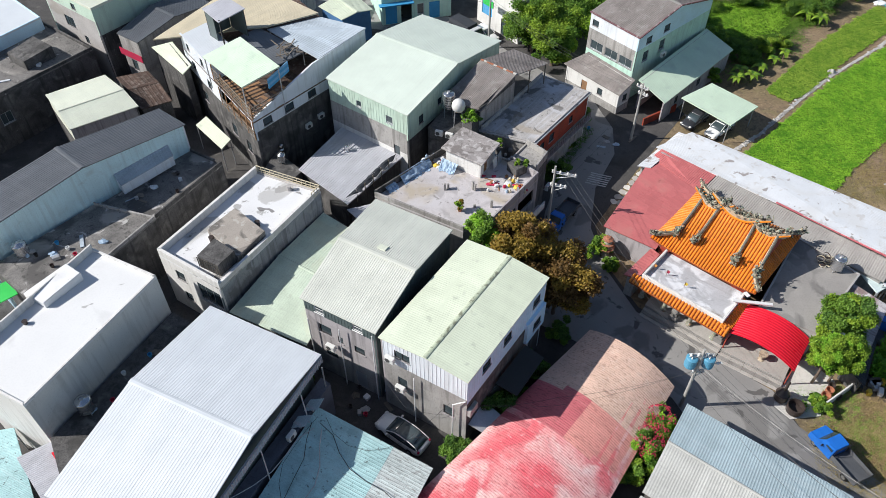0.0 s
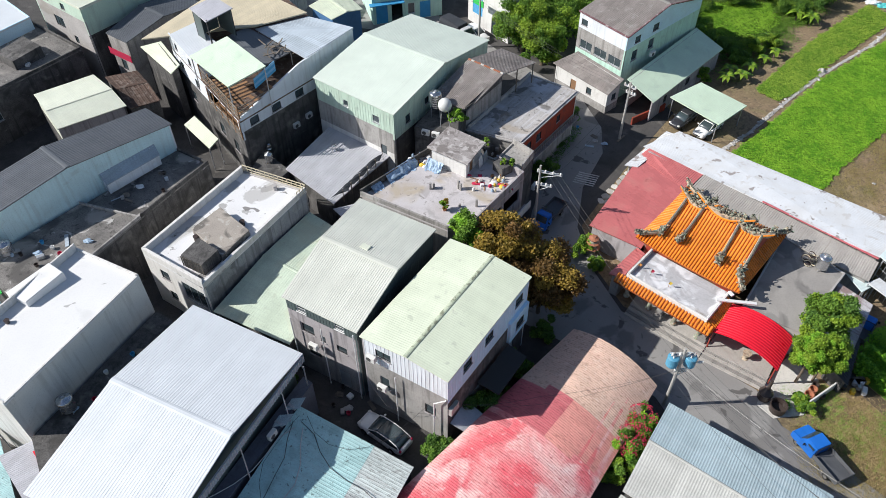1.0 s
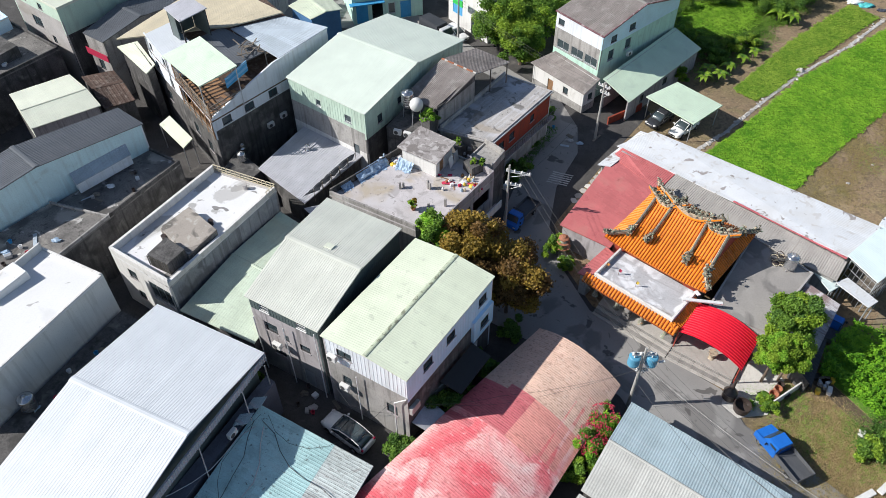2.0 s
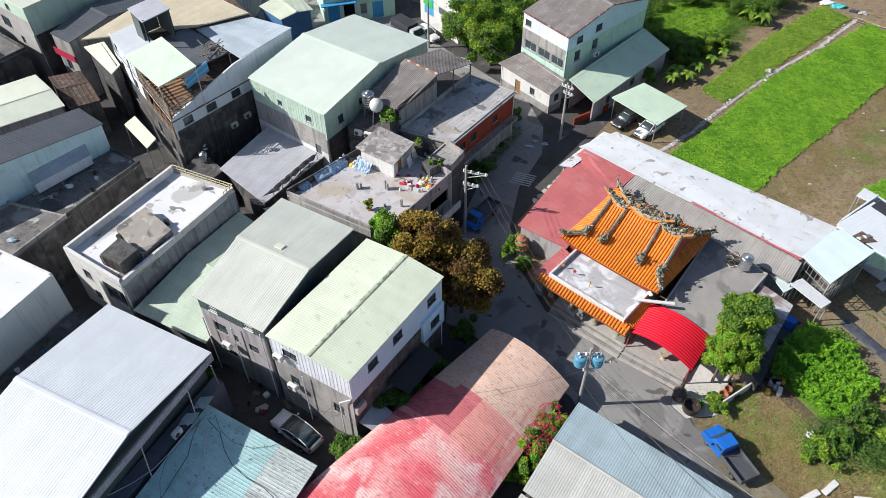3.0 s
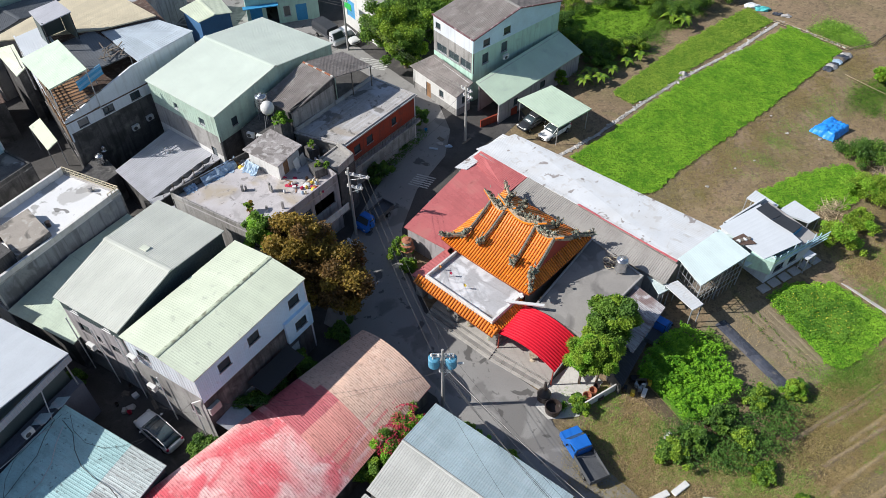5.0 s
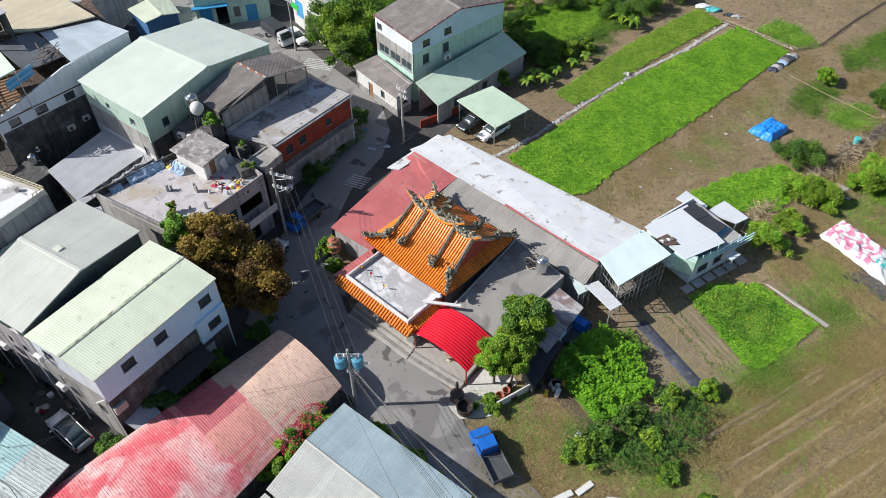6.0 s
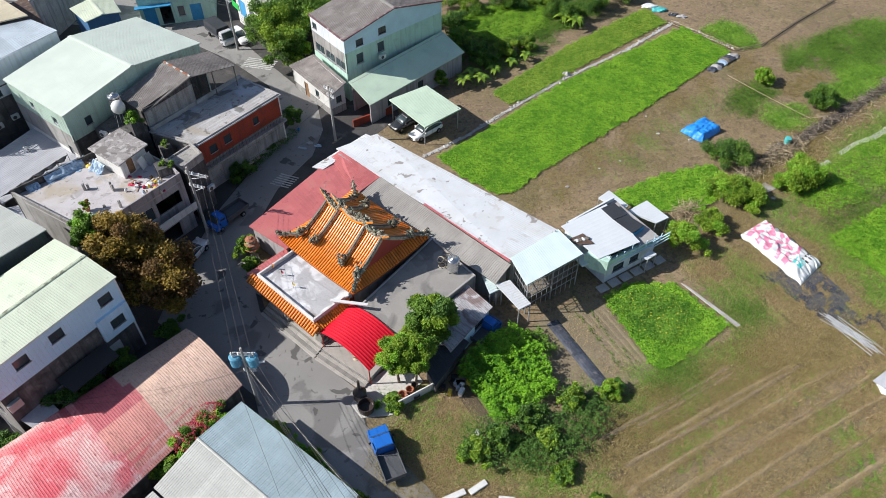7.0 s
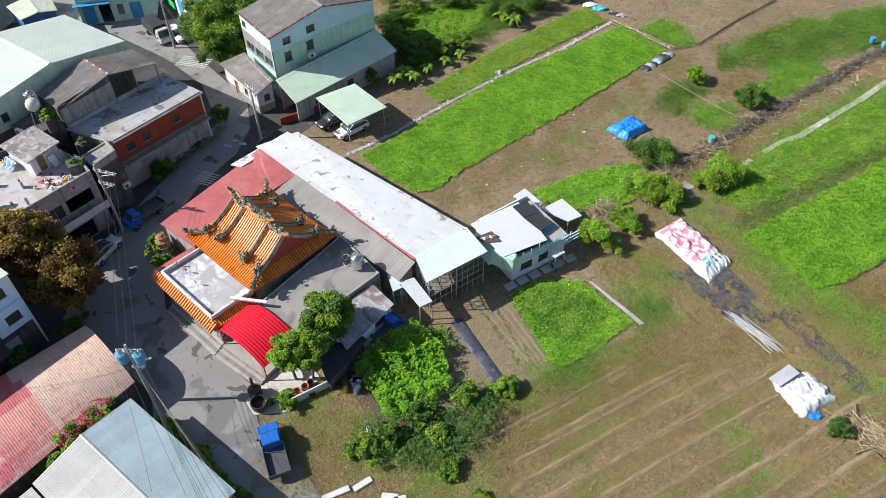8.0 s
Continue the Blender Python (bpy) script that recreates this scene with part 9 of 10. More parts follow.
for a, b in (((-18.6, 56.3), (-11.95, 53.3)), ((-11.95, 53.3), (-12.6, 52.2))):
    n = 14 if a[0] < -15 else 3
    for z in (6.45, 6.75, 7.1):
        bm = B()
        beam(bm, (*a, z), (*b, z), 0.07, 0.06)
        part("rail", bm, m_cream_roof, rail)
    for k in range(n + 1):
        bm = B()
        x, y = lerp(a[0], b[0], k / n), lerp(a[1], b[1], k / n)
        beam(bm, (x, y, 6.38), (x, y, 7.13), 0.07, 0.07)
        part("baluster", bm, m_cream_roof, rail)
# terrace clutter
th = thing("roof_hut", (3.2, 57.6, 6.45), "rooftop hut with a lichened slab roof", "hut")
HC = [(-0.2, 57.3), (3.8, 54.6), (5.7, 58.0), (2.0, 60.6)]
for i, (p, q) in enumerate(edges(inset(HC, 0.35))):
    wall(th, p, q, [(6.45, 9, m_plaster if i in (0, 1) else m_concrete)], 8.45, [(0.7, 1.5, 6.5, 8.2, "wood")] if i == 1 else ())
bm = B()
prism(bm, HC, [8.4, 8.4, 8.45, 8.5], [8.6, 8.55, 8.6, 8.7])
bmesh.ops.bevel(bm, geom=list(bm.edges), offset=0.02, segments=1, affect="EDGES")
part("roof", bm, m_mossy, th)
for k in range(2):
    bm = B()
    beam(bm, (5.0 + 0.5 * k, 56.3 + 0.7 * k, 7.2), (5.35 + 0.5 * k, 56.9 + 0.7 * k, 7.35), 0.05, 1.5)
    flat_part("leaning_door", bm, m_white_frame if k == 0 else m_alu, "old door panel leaning on the hut", "door", kind="")


def heap(name, c, r, material, label, category, seed, squash=(1, 1, 0.35), sub=3, rough=0.5):
    bm = B()
    lump(bm, c, r, sub, rough, squash, seed)
    for v in bm.verts:
        v.co += Vector((0, 0, 0.06 * noise.noise(v.co * 5.0)))
        v.co.z = max(v.co.z, c[2] + 0.005)
    return flat_part(name, bm, material, label, category, kind="")


def hung_sheet(a, b, out, ztop, zlow, reach, material, label, seed, n=26, m=8):
    """A crumpled sheet hung over an edge from a to b, falling outwards to a lower floor."""
    a, b, out = Vector((*a, 0)), Vector((*b, 0)), Vector((*out, 0)).normalized()
    verts, faces = [], []
    for i in range(n + 1):
        for j in range(m + 1):
            u, v = i / n, j / m
            w = noise.noise(Vector((u * 7, v * 3, seed)))
            f = noise.noise(Vector((u * 22, v * 6, seed + 3)))
            p = lerp(a, b, u) + out * (reach * (v ** 0.8) * (0.8 + 0.45 * w))
            verts.append((p.x + 0.05 * f, p.y + 0.05 * f, max(zlow + 0.02, lerp(ztop, zlow, min(1, v * 1.35)) + 0.05 * f + 0.1 * w)))
    for i in range(n):
        for j in range(m):
            k = i * (m + 1) + j
            faces.append((k, k + m + 1, k + m + 2, k + 1))
    me = bpy.data.meshes.new("tarpaulin")
    me.from_pydata(verts, [], faces)
    me.materials.append(material)
    me.update()
    tagged(new("tarpaulin", me), label, "tarpaulin")


hung_sheet((-4.3, 54.75), (-1.5, 57.55), (1, -1), 7.25, 6.45, 1.1, m_pale_tarp, "crumpled pale blue tarpaulin over the parapet", 1)
hung_sheet((-5.6, 53.3), (-4.7, 54.2), (1, -1), 6.9, 6.45, 0.9, m_pale_tarp, "pale blue tarpaulin in the terrace corner", 2, 14, 6)
hung_sheet((0.0, 57.25), (1.5, 56.2), (-1, -1.2), 7.3, 6.45, 1.1, m_pale_tarp, "pale blue-white sheet leaning on the hut wall", 3, 16, 6)
for k in range(16):
    a = rng8.uniform(0, 6.3)
    x, y = (-1.9 + 0.28 * k + rng8.uniform(-0.1, 0.1), 58.1 - 0.26 * k) if k < 6 else (rng8.uniform(5.5, 7.3), rng8.uniform(53.0, 55.0))
    heap("sack", (x, y, 6.45), rng8.uniform(0.2, 0.42), (m_white_tarp, m_concrete_light, m_cream_roof, m_wood, m_yellow)[k % 5], "small sack among rooftop clutter", "sack", 20 + k, (1, 0.8, 0.7), 2, 0.3)
heap("cloth", (4.9, 54.2, 6.45), 0.5, m_red_awning, "crimson cloth dropped on the terrace", "cloth", 50, (1.4, 0.5, 0.25))
for k, (x, y, s, h) in enumerate(((7.4, 56.2, 1.5, 1.0), (5.9, 61.0, 1.2, 1.1), (8.2, 56.2, 0.6, 0.9))):
    bm = B()
    box(bm, (x, y, 6.45 + h / 2 if k != 1 else 5.4), (s, s, h if k != 1 else 1.2), 35, 0.03)
    flat_part("planter_box", bm, m_concrete_dark, "dark square planter on the terrace", "planter", kind="")
    tree("pot_plant", (x, y), 6.45 + h + 0.5 if k != 1 else 6.8, 0.38, "leafy plant in a square planter", [l_bean_old, l_mid], 430 + k, clumps=8, leaves=70, leaf=0.16, low=0.9, trunk=0.02, category="plant")
rngt = random.Random(91)
for k in range(46):
    zone = k % 3
    x, y = ((rngt.uniform(-2.0, 0.2), rngt.uniform(56.9, 58.6)), (rngt.uniform(3.9, 6.8), rngt.uniform(53.0, 55.6)), (rngt.uniform(5.9, 8.2), rngt.uniform(52.8, 55.4)))[zone]
    bm = B()
    what = rngt.randrange(4)
    if what == 0:
        lathe(bm, (x, y, 6.452), ((0.1, 0), (0.13, 0.05), (0.13, 0.26), (0.05, 0.36), (0.05, 0.4)), 10)
        flat_part("plastic_jug", bm, rngt.choice((m_white_frame, m_yellow, m_cream_roof, m_pale_tarp)), "small plastic jug on the roof terrace", "jug", kind="")
    elif what == 1:
        box(bm, (x, y, 6.45 + 0.14), (rngt.uniform(0.2, 0.45), rngt.uniform(0.2, 0.35), 0.27), rngt.uniform(0, 90), 0.02)
        flat_part("crate", bm, rngt.choice((m_white_frame, m_wood, m_terra, m_galv, m_red_awning)), "small crate among the terrace clutter", "crate", kind="")
    elif what == 2:
        a = rngt.uniform(0, 3.14)
        beam(bm, (x, y, 6.48), (x + 0.9 * math.cos(a), y + 0.9 * math.sin(a), 6.52), 0.1, 0.04)
        flat_part("plank", bm, rngt.choice((m_wood_grey, m_wood, m_white_old)), "short plank lying on the terrace", "plank", kind="")
    else:
        lump(bm, (x, y, 6.53), rngt.uniform(0.14, 0.26), 2, 0.7, (1.2, 0.8, 0.5), k * 1.3)
        for v in bm.verts:
            v.co.z = max(v.co.z, 6.453)
        flat_part("rag", bm, rngt.choice((m_white_tarp, m_pale_tarp, m_red_awning, m_concrete_light, m_terra)), "crumpled rag on the roof terrace", "rag", kind="")
bm = B()
lathe(bm, (1.6, 50.4, 6.45), ((0.16, 0), (0.22, 0.3), (0.24, 0.34), (0.2, 0.34)), 12)
flat_part("flower_pot", bm, m_terra, "terracotta pot with a yellowing plant", "pot", kind="")
tree("pot_plant", (1.6, 50.4), 7.9, 0.42, "yellow-green plant in a terracotta pot", [l_bean_old, l_gold], 440, clumps=9, leaves=60, leaf=0.18, low=0.86, trunk=0.02, category="plant")
for k, (x, y, h) in enumerate(((0.2, 53.4, 0.8), (0.5, 53.6, 0.6), (2.9, 53.5, 1.0), (3.1, 53.3, 0.8), (4.6, 50.9, 0.9), (3.0, 50.9, 0.35))):
    bm = B()
    box(bm, (x, y, 6.45 + h / 2), (0.2, 0.22, h), 20 * k, 0.02)
    flat_part("stub_post", bm, m_concrete, "short concrete stub on the terrace", "post", kind="")
bm = B()
prism(bm, [(4.6, 47.9), (9.7, 54.9), (10.3, 54.5), (5.2, 47.5)], 3.0, 3.15)
flat_part("balcony", bm, m_plaster_grey, "grey balcony along the terrace house", "balcony", kind="")
bm = B()
prism(bm, [(5.08, 47.55), (10.2, 54.55), (10.3, 54.5), (5.2, 47.5)], 3.15, 3.95)
flat_part("balcony_wall", bm, m_plaster, "pale balcony parapet of the terrace house", "balcony", kind="")
# skylight and vents on metal roofs
bm = B()
box(bm, (-5.0, 42.0, 10.12), (0.8, 0.55, 0.18), -30, 0.02)
flat_part("roof_hatch", bm, m_palecream_roof, "small square hatch on the grey-green roof", "hatch", kind="")
for x, y, z in ((-10.4, 62.6, 4.0), (-17.6, 63.0, 3.9)):
    bm = B()
    lathe(bm, (x, y, z), ((0.3, 0), (0.2, 0.12), (0.2, 0.4), (0.28, 0.42), (0.24, 0.6), (0.06, 0.68)), 14)
    flat_part("roof_vent", bm, m_steel, "round steel roof vent", "vent", kind="")
SHADE = [(-9.9, 54.4), (-6.2, 60.5)]
for k in range(5):
    a, b = lerp(Vector(SHADE[0]), Vector(SHADE[1]), k / 5), lerp(Vector(SHADE[0]), Vector(SHADE[1]), (k + 0.93) / 5)
    n = Vector((1.25, 0.55))
    verts, faces = [], []
    for i in range(9):
        for j in range(7):
            u, v = i / 8, j / 6
            p = lerp(a, b, u) + n * (v * (1.0 + 0.25 * noise.noise(Vector((k, u * 3, 0)))))
            f = noise.noise(Vector((p.x * 2.2, p.y * 2.2, k)))
            verts.append((p.x, p.y, 4.35 + 0.5 * v - 0.5 * (1 - (2 * u - 1) ** 2) * v + 0.1 * f))
    for i in range(8):
        for j in range(6):
            faces.append((i * 7 + j, i * 7 + j + 7, i * 7 + j + 8, i * 7 + j + 1))
    me = bpy.data.meshes.new("shade_cloth")
    me.from_pydata(verts, [], faces)
    me.materials.append(m_black_net)
    me.update()
    tagged(new("shade_cloth", me), "sagging black shade cloth along the grey roof", "shade cloth")
    for p in (a, b):
        bm = B()
        q = p + n
        bar(bm, (q.x, q.y, 3.4), (q.x, q.y, 5.0), 0.03, 6)
        flat_part("shade_pole", bm, m_wood_grey, "thin pole that holds up shade cloth", "pole", kind="")

# ---- between the foreground houses ----
bm = B()
prism(bm, [(-16.9, 19.4), (-15.9, 18.4), (-8.95, 32.5), (-9.75, 33.1)], 0, [4.3, 4.3, 4.4, 4.4])
flat_part("yard_wall", bm, m_slate_wall, "long slate-grey wall along the white hall", "wall", kind="structure")
bm = B()
prism(bm, [(-16.8, 17.6), (-16.68, 17.54), (-9.42, 33.3), (-9.54, 33.36)], 6.3, 7.0)
fascia = part("fascia", bm, m_grey_roof, hall, "grey ribbed fascia under the eave")
rb = B()
for k in range(70):
    x, y = lerp(-16.68, -9.42, (k + 0.5) / 70), lerp(17.54, 33.3, (k + 0.5) / 70)
    box(rb, (x + 0.02, y, 6.65), (0.05, 0.07, 0.7), 65)
part("fascia_rib", rb, m_steel_sheet, fascia, kind="stuff")
for k in (1, 3, 5):
    bm = B()
    p = lerp(Vector((-9.6, 31.6, 0)), Vector((-16.2, 17.6, 0)), k / 6)
    bar(bm, (p.x + 0.5, p.y - 0.2, 4.1), (p.x - 0.2, p.y + 1.4, 6.6), 0.05, 6)
    part("brace", bm, m_galv, hall)
bm = B()
bar(bm, (-9.3, 32.3, 0), (-9.3, 32.3, 6.9), 0.06, 8)
part("downpipe", bm, m_galv, hall)
bm = B()
bar(bm, (0.75, 29.95, 0.0), (0.75, 29.95, 5.4), 0.06, 8)
bar(bm, (0.75, 29.95, 5.4), (1.7, 29.7, 6.2), 0.05, 8)
part("drain_pipe", bm, m_white_frame, pale_house)
# upper ledge and awnings on the street side of the pale house
# lower storey bay at the far end, with its window
u_d, u_n = Vector((0.566, 0.8244, 0)), Vector((0.8244, -0.566, 0))
bay0 = Vector((1.83, 29.57, 0)) + u_d * 8.9 + u_n * 0.16
bay1 = bay0 + u_d * 3.0
wall(pale_house, tuple(bay0)[:2], tuple(bay1)[:2], [(3.7, 7, m_skylit_wall)], 6.3, [(1.0, 2.3, 4.5, 5.5, "dark")], t=0.3, rib=0.35, name="bay")
bm = B()
prism(bm, [(4.2, 32.8), (5.9, 31.9), (8.4, 35.6), (6.9, 36.6)], [3.9, 3.5, 3.5, 3.9], [4.0, 3.6, 3.6, 4.0])
part("awning", bm, m_dark, pale_house, "black sheet awning over the entrance")
bm = B()
prism(bm, [(2.0, 29.9), (3.4, 29.2), (4.6, 31.0), (3.3, 32.0)], [2.6, 2.2, 2.2, 2.6], [2.68, 2.28, 2.28, 2.68])
part("awning", bm, m_galv, pale_house, "small grey sheet awning")
bm = B()
prism(bm, [(1.3, 30.1), (2.1, 29.6), (2.7, 30.5), (1.9, 31.0)], 4.1, 4.9)
part("meter_box", bm, m_concrete_light, pale_house)
# small tin roof with a red sheet, at the foot of the white house
slab_roof("tin_roof", "small grey tin roof with one red sheet", [(-31.4, 26.2), (-28.2, 22.8), (-25.8, 24.6), (-28.6, 28.0)], [4.2, 3.8, 3.8, 4.2], m_grey_roof, "WS", 0.01, 0.2, category="roof")
bm = B()
prism(bm, [(-29.0, 26.6), (-28.0, 25.6), (-27.2, 26.2), (-28.2, 27.2)], 4.15, 4.2)
flat_part("red_sheet", bm, m_red_bright, "small red sheet lying on a tin roof", "sheet", kind="")
slab_roof("tin_roof", "teal sheet roof beside the white house", [(-40, 28), (-33.5, 20.5), (-29.5, 23.4), (-33.4, 29.4)], [3.0, 2.8, 2.8, 3.0], m_teal_roof, "WS", 0.01, 0.24, category="roof")
bm = B()
prism(bm, [(-39.4, 41.2), (-37.9, 39.6), (-36.6, 40.8), (-38.0, 42.4)], 5.6, 5.7)
flat_part("signboard", bm, m_green_bright, "bright green panel on a low roof", "panel", kind="")

# low lean-to along the wall of the warehouse
lean_house("lean_to", "grey lean-to against the warehouse wall", "shed", [(-31.6, 53.6), (-30.7, 52.6), (-26.9, 57.2), (-27.6, 58.2)], [8.3, 7.7, 7.7, 8.3], m_steel_sheet, [(None, 9, m_white_wall)], along="SE", z0=6.5, over=0.05)

# ---- temple forecourt ----
def stone_lion(at, rz):
    """A guardian figure as one plain carved block on a plinth."""
    bm = B()
    box(bm, (0, 0, 0.25), (0.8, 0.8, 0.5), 0, 0.04)
    box(bm, (0, 0, 0.55), (0.6, 0.55, 0.12), 0, 0.03)
    lump(bm, (0, 0, 0.95), 0.32, 2, 0.2, (1.1, 0.8, 1.1), 3)
    lump(bm, (0.12, 0, 1.32), 0.24, 2, 0.3, (1, 1, 1), 5)
    bmesh.ops.transform(bm, matrix=pose(*at, 0, 0, rz), verts=bm.verts)
    flat_part("stone_statue", bm, m_step, "grey carved stone guardian on a plinth", "statue", kind="")


stone_lion((21.3, 42.2, 0.62), -42)
stone_lion((24.75, 39.6, 0.62), -42)
bm = B()
lathe(bm, (28.0, 37.6, 0.56), ((0.3, 0), (0.12, 0.1), (0.14, 0.4), (0.35, 0.55), (0.4, 0.8), (0.34, 0.82)), 14)
flat_part("incense_burner", bm, m_ridge, "brown incense burner on the steps", "burner", kind="")
furn = thing("paper_furnace", (28.7, 34.0, 0), "dark round paper furnace with a chimney", "furnace")
bm = B()
lathe(bm, (28.65, 33.9, 0), ((0.52, 0.06), (0.58, 0.2), (0.55, 0.75), (0.6, 0.9), (0.32, 1.25), (0.15, 1.4)), 20)
part("kettle", bm, m_jar, furn)
bm = B()
bar(bm, (28.65, 33.9, 1.38), (28.65, 33.9, 2.5), 0.15, 12, 0.12)
part("chimney", bm, m_jar, furn)
bm = B()
lathe(bm, (29.3, 32.6, 0.06), ((0.5, 0), (0.66, 0.25), (0.72, 0.65), (0.72, 0.95), (0.64, 0.95), (0.6, 0.4), (0.06, 0.3)), 24)
flat_part("iron_vat", bm, m_jar, "large dark open vat by the road", "vat", kind="")
for k, (x, y, r, h, m) in enumerate(((32.3, 33.8, 0.4, 0.8, m_terra), (32.9, 34.4, 0.35, 0.7, m_terra), (33.3, 34.9, 0.3, 0.6, m_jar), (33.5, 33.9, 0.3, 0.5, m_jar))):
    bm = B()
    lathe(bm, (x, y, 0), ((r * 0.7, 0), (r, h * 0.5), (r * 0.9, h * 0.9), (r, h), (r * 0.85, h), (r * 0.8, h * 0.6), (0.05, h * 0.5)), 16)
    flat_part("clay_pot", bm, m, "brown clay pot by the low wall" if m is m_terra else "old pot by the low wall", "pot", kind="")
orn = thing("pagoda_post", (16.3, 50.6, 0), "small carved pagoda post with figures", "post")
bm = B()
lathe(bm, (16.3, 50.6, 0), ((0.5, 0), (0.4, 0.4), (0.35, 1.2), (0.5, 1.4), (0.4, 1.8), (0.5, 2.0), (0.3, 2.4)), 12)
part("post", bm, m_ornament, orn)
for z, rr in ((1.3, 0.75), (1.9, 0.65), (2.4, 0.5)):
    bm = B()
    lathe(bm, (16.3, 50.6, z), ((0.3, 0), (rr, 0.02), (rr * 1.08, 0.1), (rr * 0.6, 0.2), (0.2, 0.3)), 8)
    part("tier_roof", bm, m_terra, orn, "orange tiled tier roof")
ornaments(orn, [V(16.4, 49.9, 0.3), V(16.9, 49.2, 0.6), V(16.6, 48.6, 0.5)], 0.35, 60, 90, "figure_cluster")
patch("forecourt", [(27.9, 33.2), (28.9, 31.9), (31.5, 32.2), (32.9, 34.3), (34.0, 35.6), (32.2, 38.2), (30.0, 36.2), (28.5, 34.4)], 0.06, m_concrete_pale, "pale concrete forecourt beside the canopy", t=0.05)
bm = B()
beam(bm, (32.0, 33.0, 0.45), (35.0, 34.9, 0.45), 0.14, 0.9)
bmesh.ops.bevel(bm, geom=list(bm.edges), offset=0.02, segments=1, affect="EDGES")
flat_part("garden_wall", bm, m_plaster, "low white garden wall", "wall", kind="structure")
for k, (a, b) in enumerate((((25.6, 41.5, 3.95), (29.0, 41.0, 3.95)), ((26.9, 42.3, 4.1), (27.1, 41.8, 4.1)))):
    bm = B()
    beam(bm, a, b, 0.3, 0.12)
    flat_part("roof_gutter", bm, m_white_frame, "white gutter between roofs", "gutter", kind="")
for k, (x, y, m) in enumerate(((19.6, 45.8, m_orange_cloth), (20.6, 45.0, m_red_awning), (21.9, 43.5, m_yellow))):
    bm = B()
    bar(bm, (x, y, 3.3), (x, y, 4.1), 0.02, 6)
    flag = flat_part("flag_pole", bm, m_wood, "thin pole with a small temple flag", "flag", kind="")
    bm = B()
    beam(bm, (x, y + 0.03, 3.9), (x + 0.2, y - 0.1, 3.8), 0.02, 0.35)
    part("flag", bm, m, flag)
for k in range(9):
    bm = B()
    x, y = rng8.uniform(35.2, 36.4), rng8.uniform(46.0, 47.2)
    bmesh.ops.create_cone(bm, cap_ends=False, segments=12, radius1=0.35, radius2=0.35, depth=0.08, matrix=pose(x, y, 3.3 + 0.06 * k, rng8.uniform(-20, 20), rng8.uniform(-20, 20), 0))
    bmesh.ops.solidify(bm, geom=bm.faces[:], thickness=0.03)
    flat_part("hose_coil", bm, m_rust_roof if k % 2 else m_cream_roof, "coiled hose beside the water tank", "hose", kind="")
paving = thing("roadside_paving", (20.6, 61.5, 0), "pale cracked paving slabs beside the road", "paving", kind="structure")
rngp = random.Random(4)
for i in range(7):
    for j in range(3):
        a = Vector((18.55, 58.8, 0)) + Vector((0.62, 0.77, 0)) * i + Vector((0.66, -0.3, 0)) * j
        pts = [a + Vector((0.3 * math.cos(t) * 1.35 + rngp.uniform(-0.09, 0.09), 0.34 * math.sin(t) * 1.35 + rngp.uniform(-0.09, 0.09), 0)) for t in (0.1, 1.0, 2.0, 3.1, 4.1, 5.2)]
        bm = B()
        prism(bm, [(p.x, p.y) for p in pts], 0.0, 0.05 + rngp.uniform(0, 0.02))
        part("paving_slab", bm, m_apron if (i + j) % 3 else m_concrete_pale, paving)
cross = thing("road_marking", (18.0, 62.6, 0.03), "worn white crossing stripes on the road", "marking", kind="structure")
for k in range(6):
    a, b = Vector((15.9, 62.0, 0)) + Vector((0.18, 0.33, 0)) * k, Vector((18.1, 61.2, 0)) + Vector((0.18, 0.33, 0)) * k
    d = (b - a).normalized()
    s = Vector((-d.y, d.x, 0)) * 0.09
    bm = B()
    prism(bm, [tuple(p)[:2] for p in (a - s, b - s, b + s, a + s)], 0.031, 0.036)
    part("stripe", bm, m_paint, cross)
cross2 = thing("road_marking", (9, 87, 0.03), "white crossing stripes at the bend", "marking", kind="structure")
for k in range(6):
    a, b = Vector((7.6, 86.4, 0)) + Vector((0.12, 0.4, 0)) * k, Vector((11.8, 85.4, 0)) + Vector((0.12, 0.4, 0)) * k
    d = (b - a).normalized()
    s = Vector((-d.y, d.x, 0)) * 0.12
    bm = B()
    prism(bm, [tuple(p)[:2] for p in (a - s, b - s, b + s, a + s)], 0.031, 0.036)
    part("stripe", bm, m_paint, cross2)

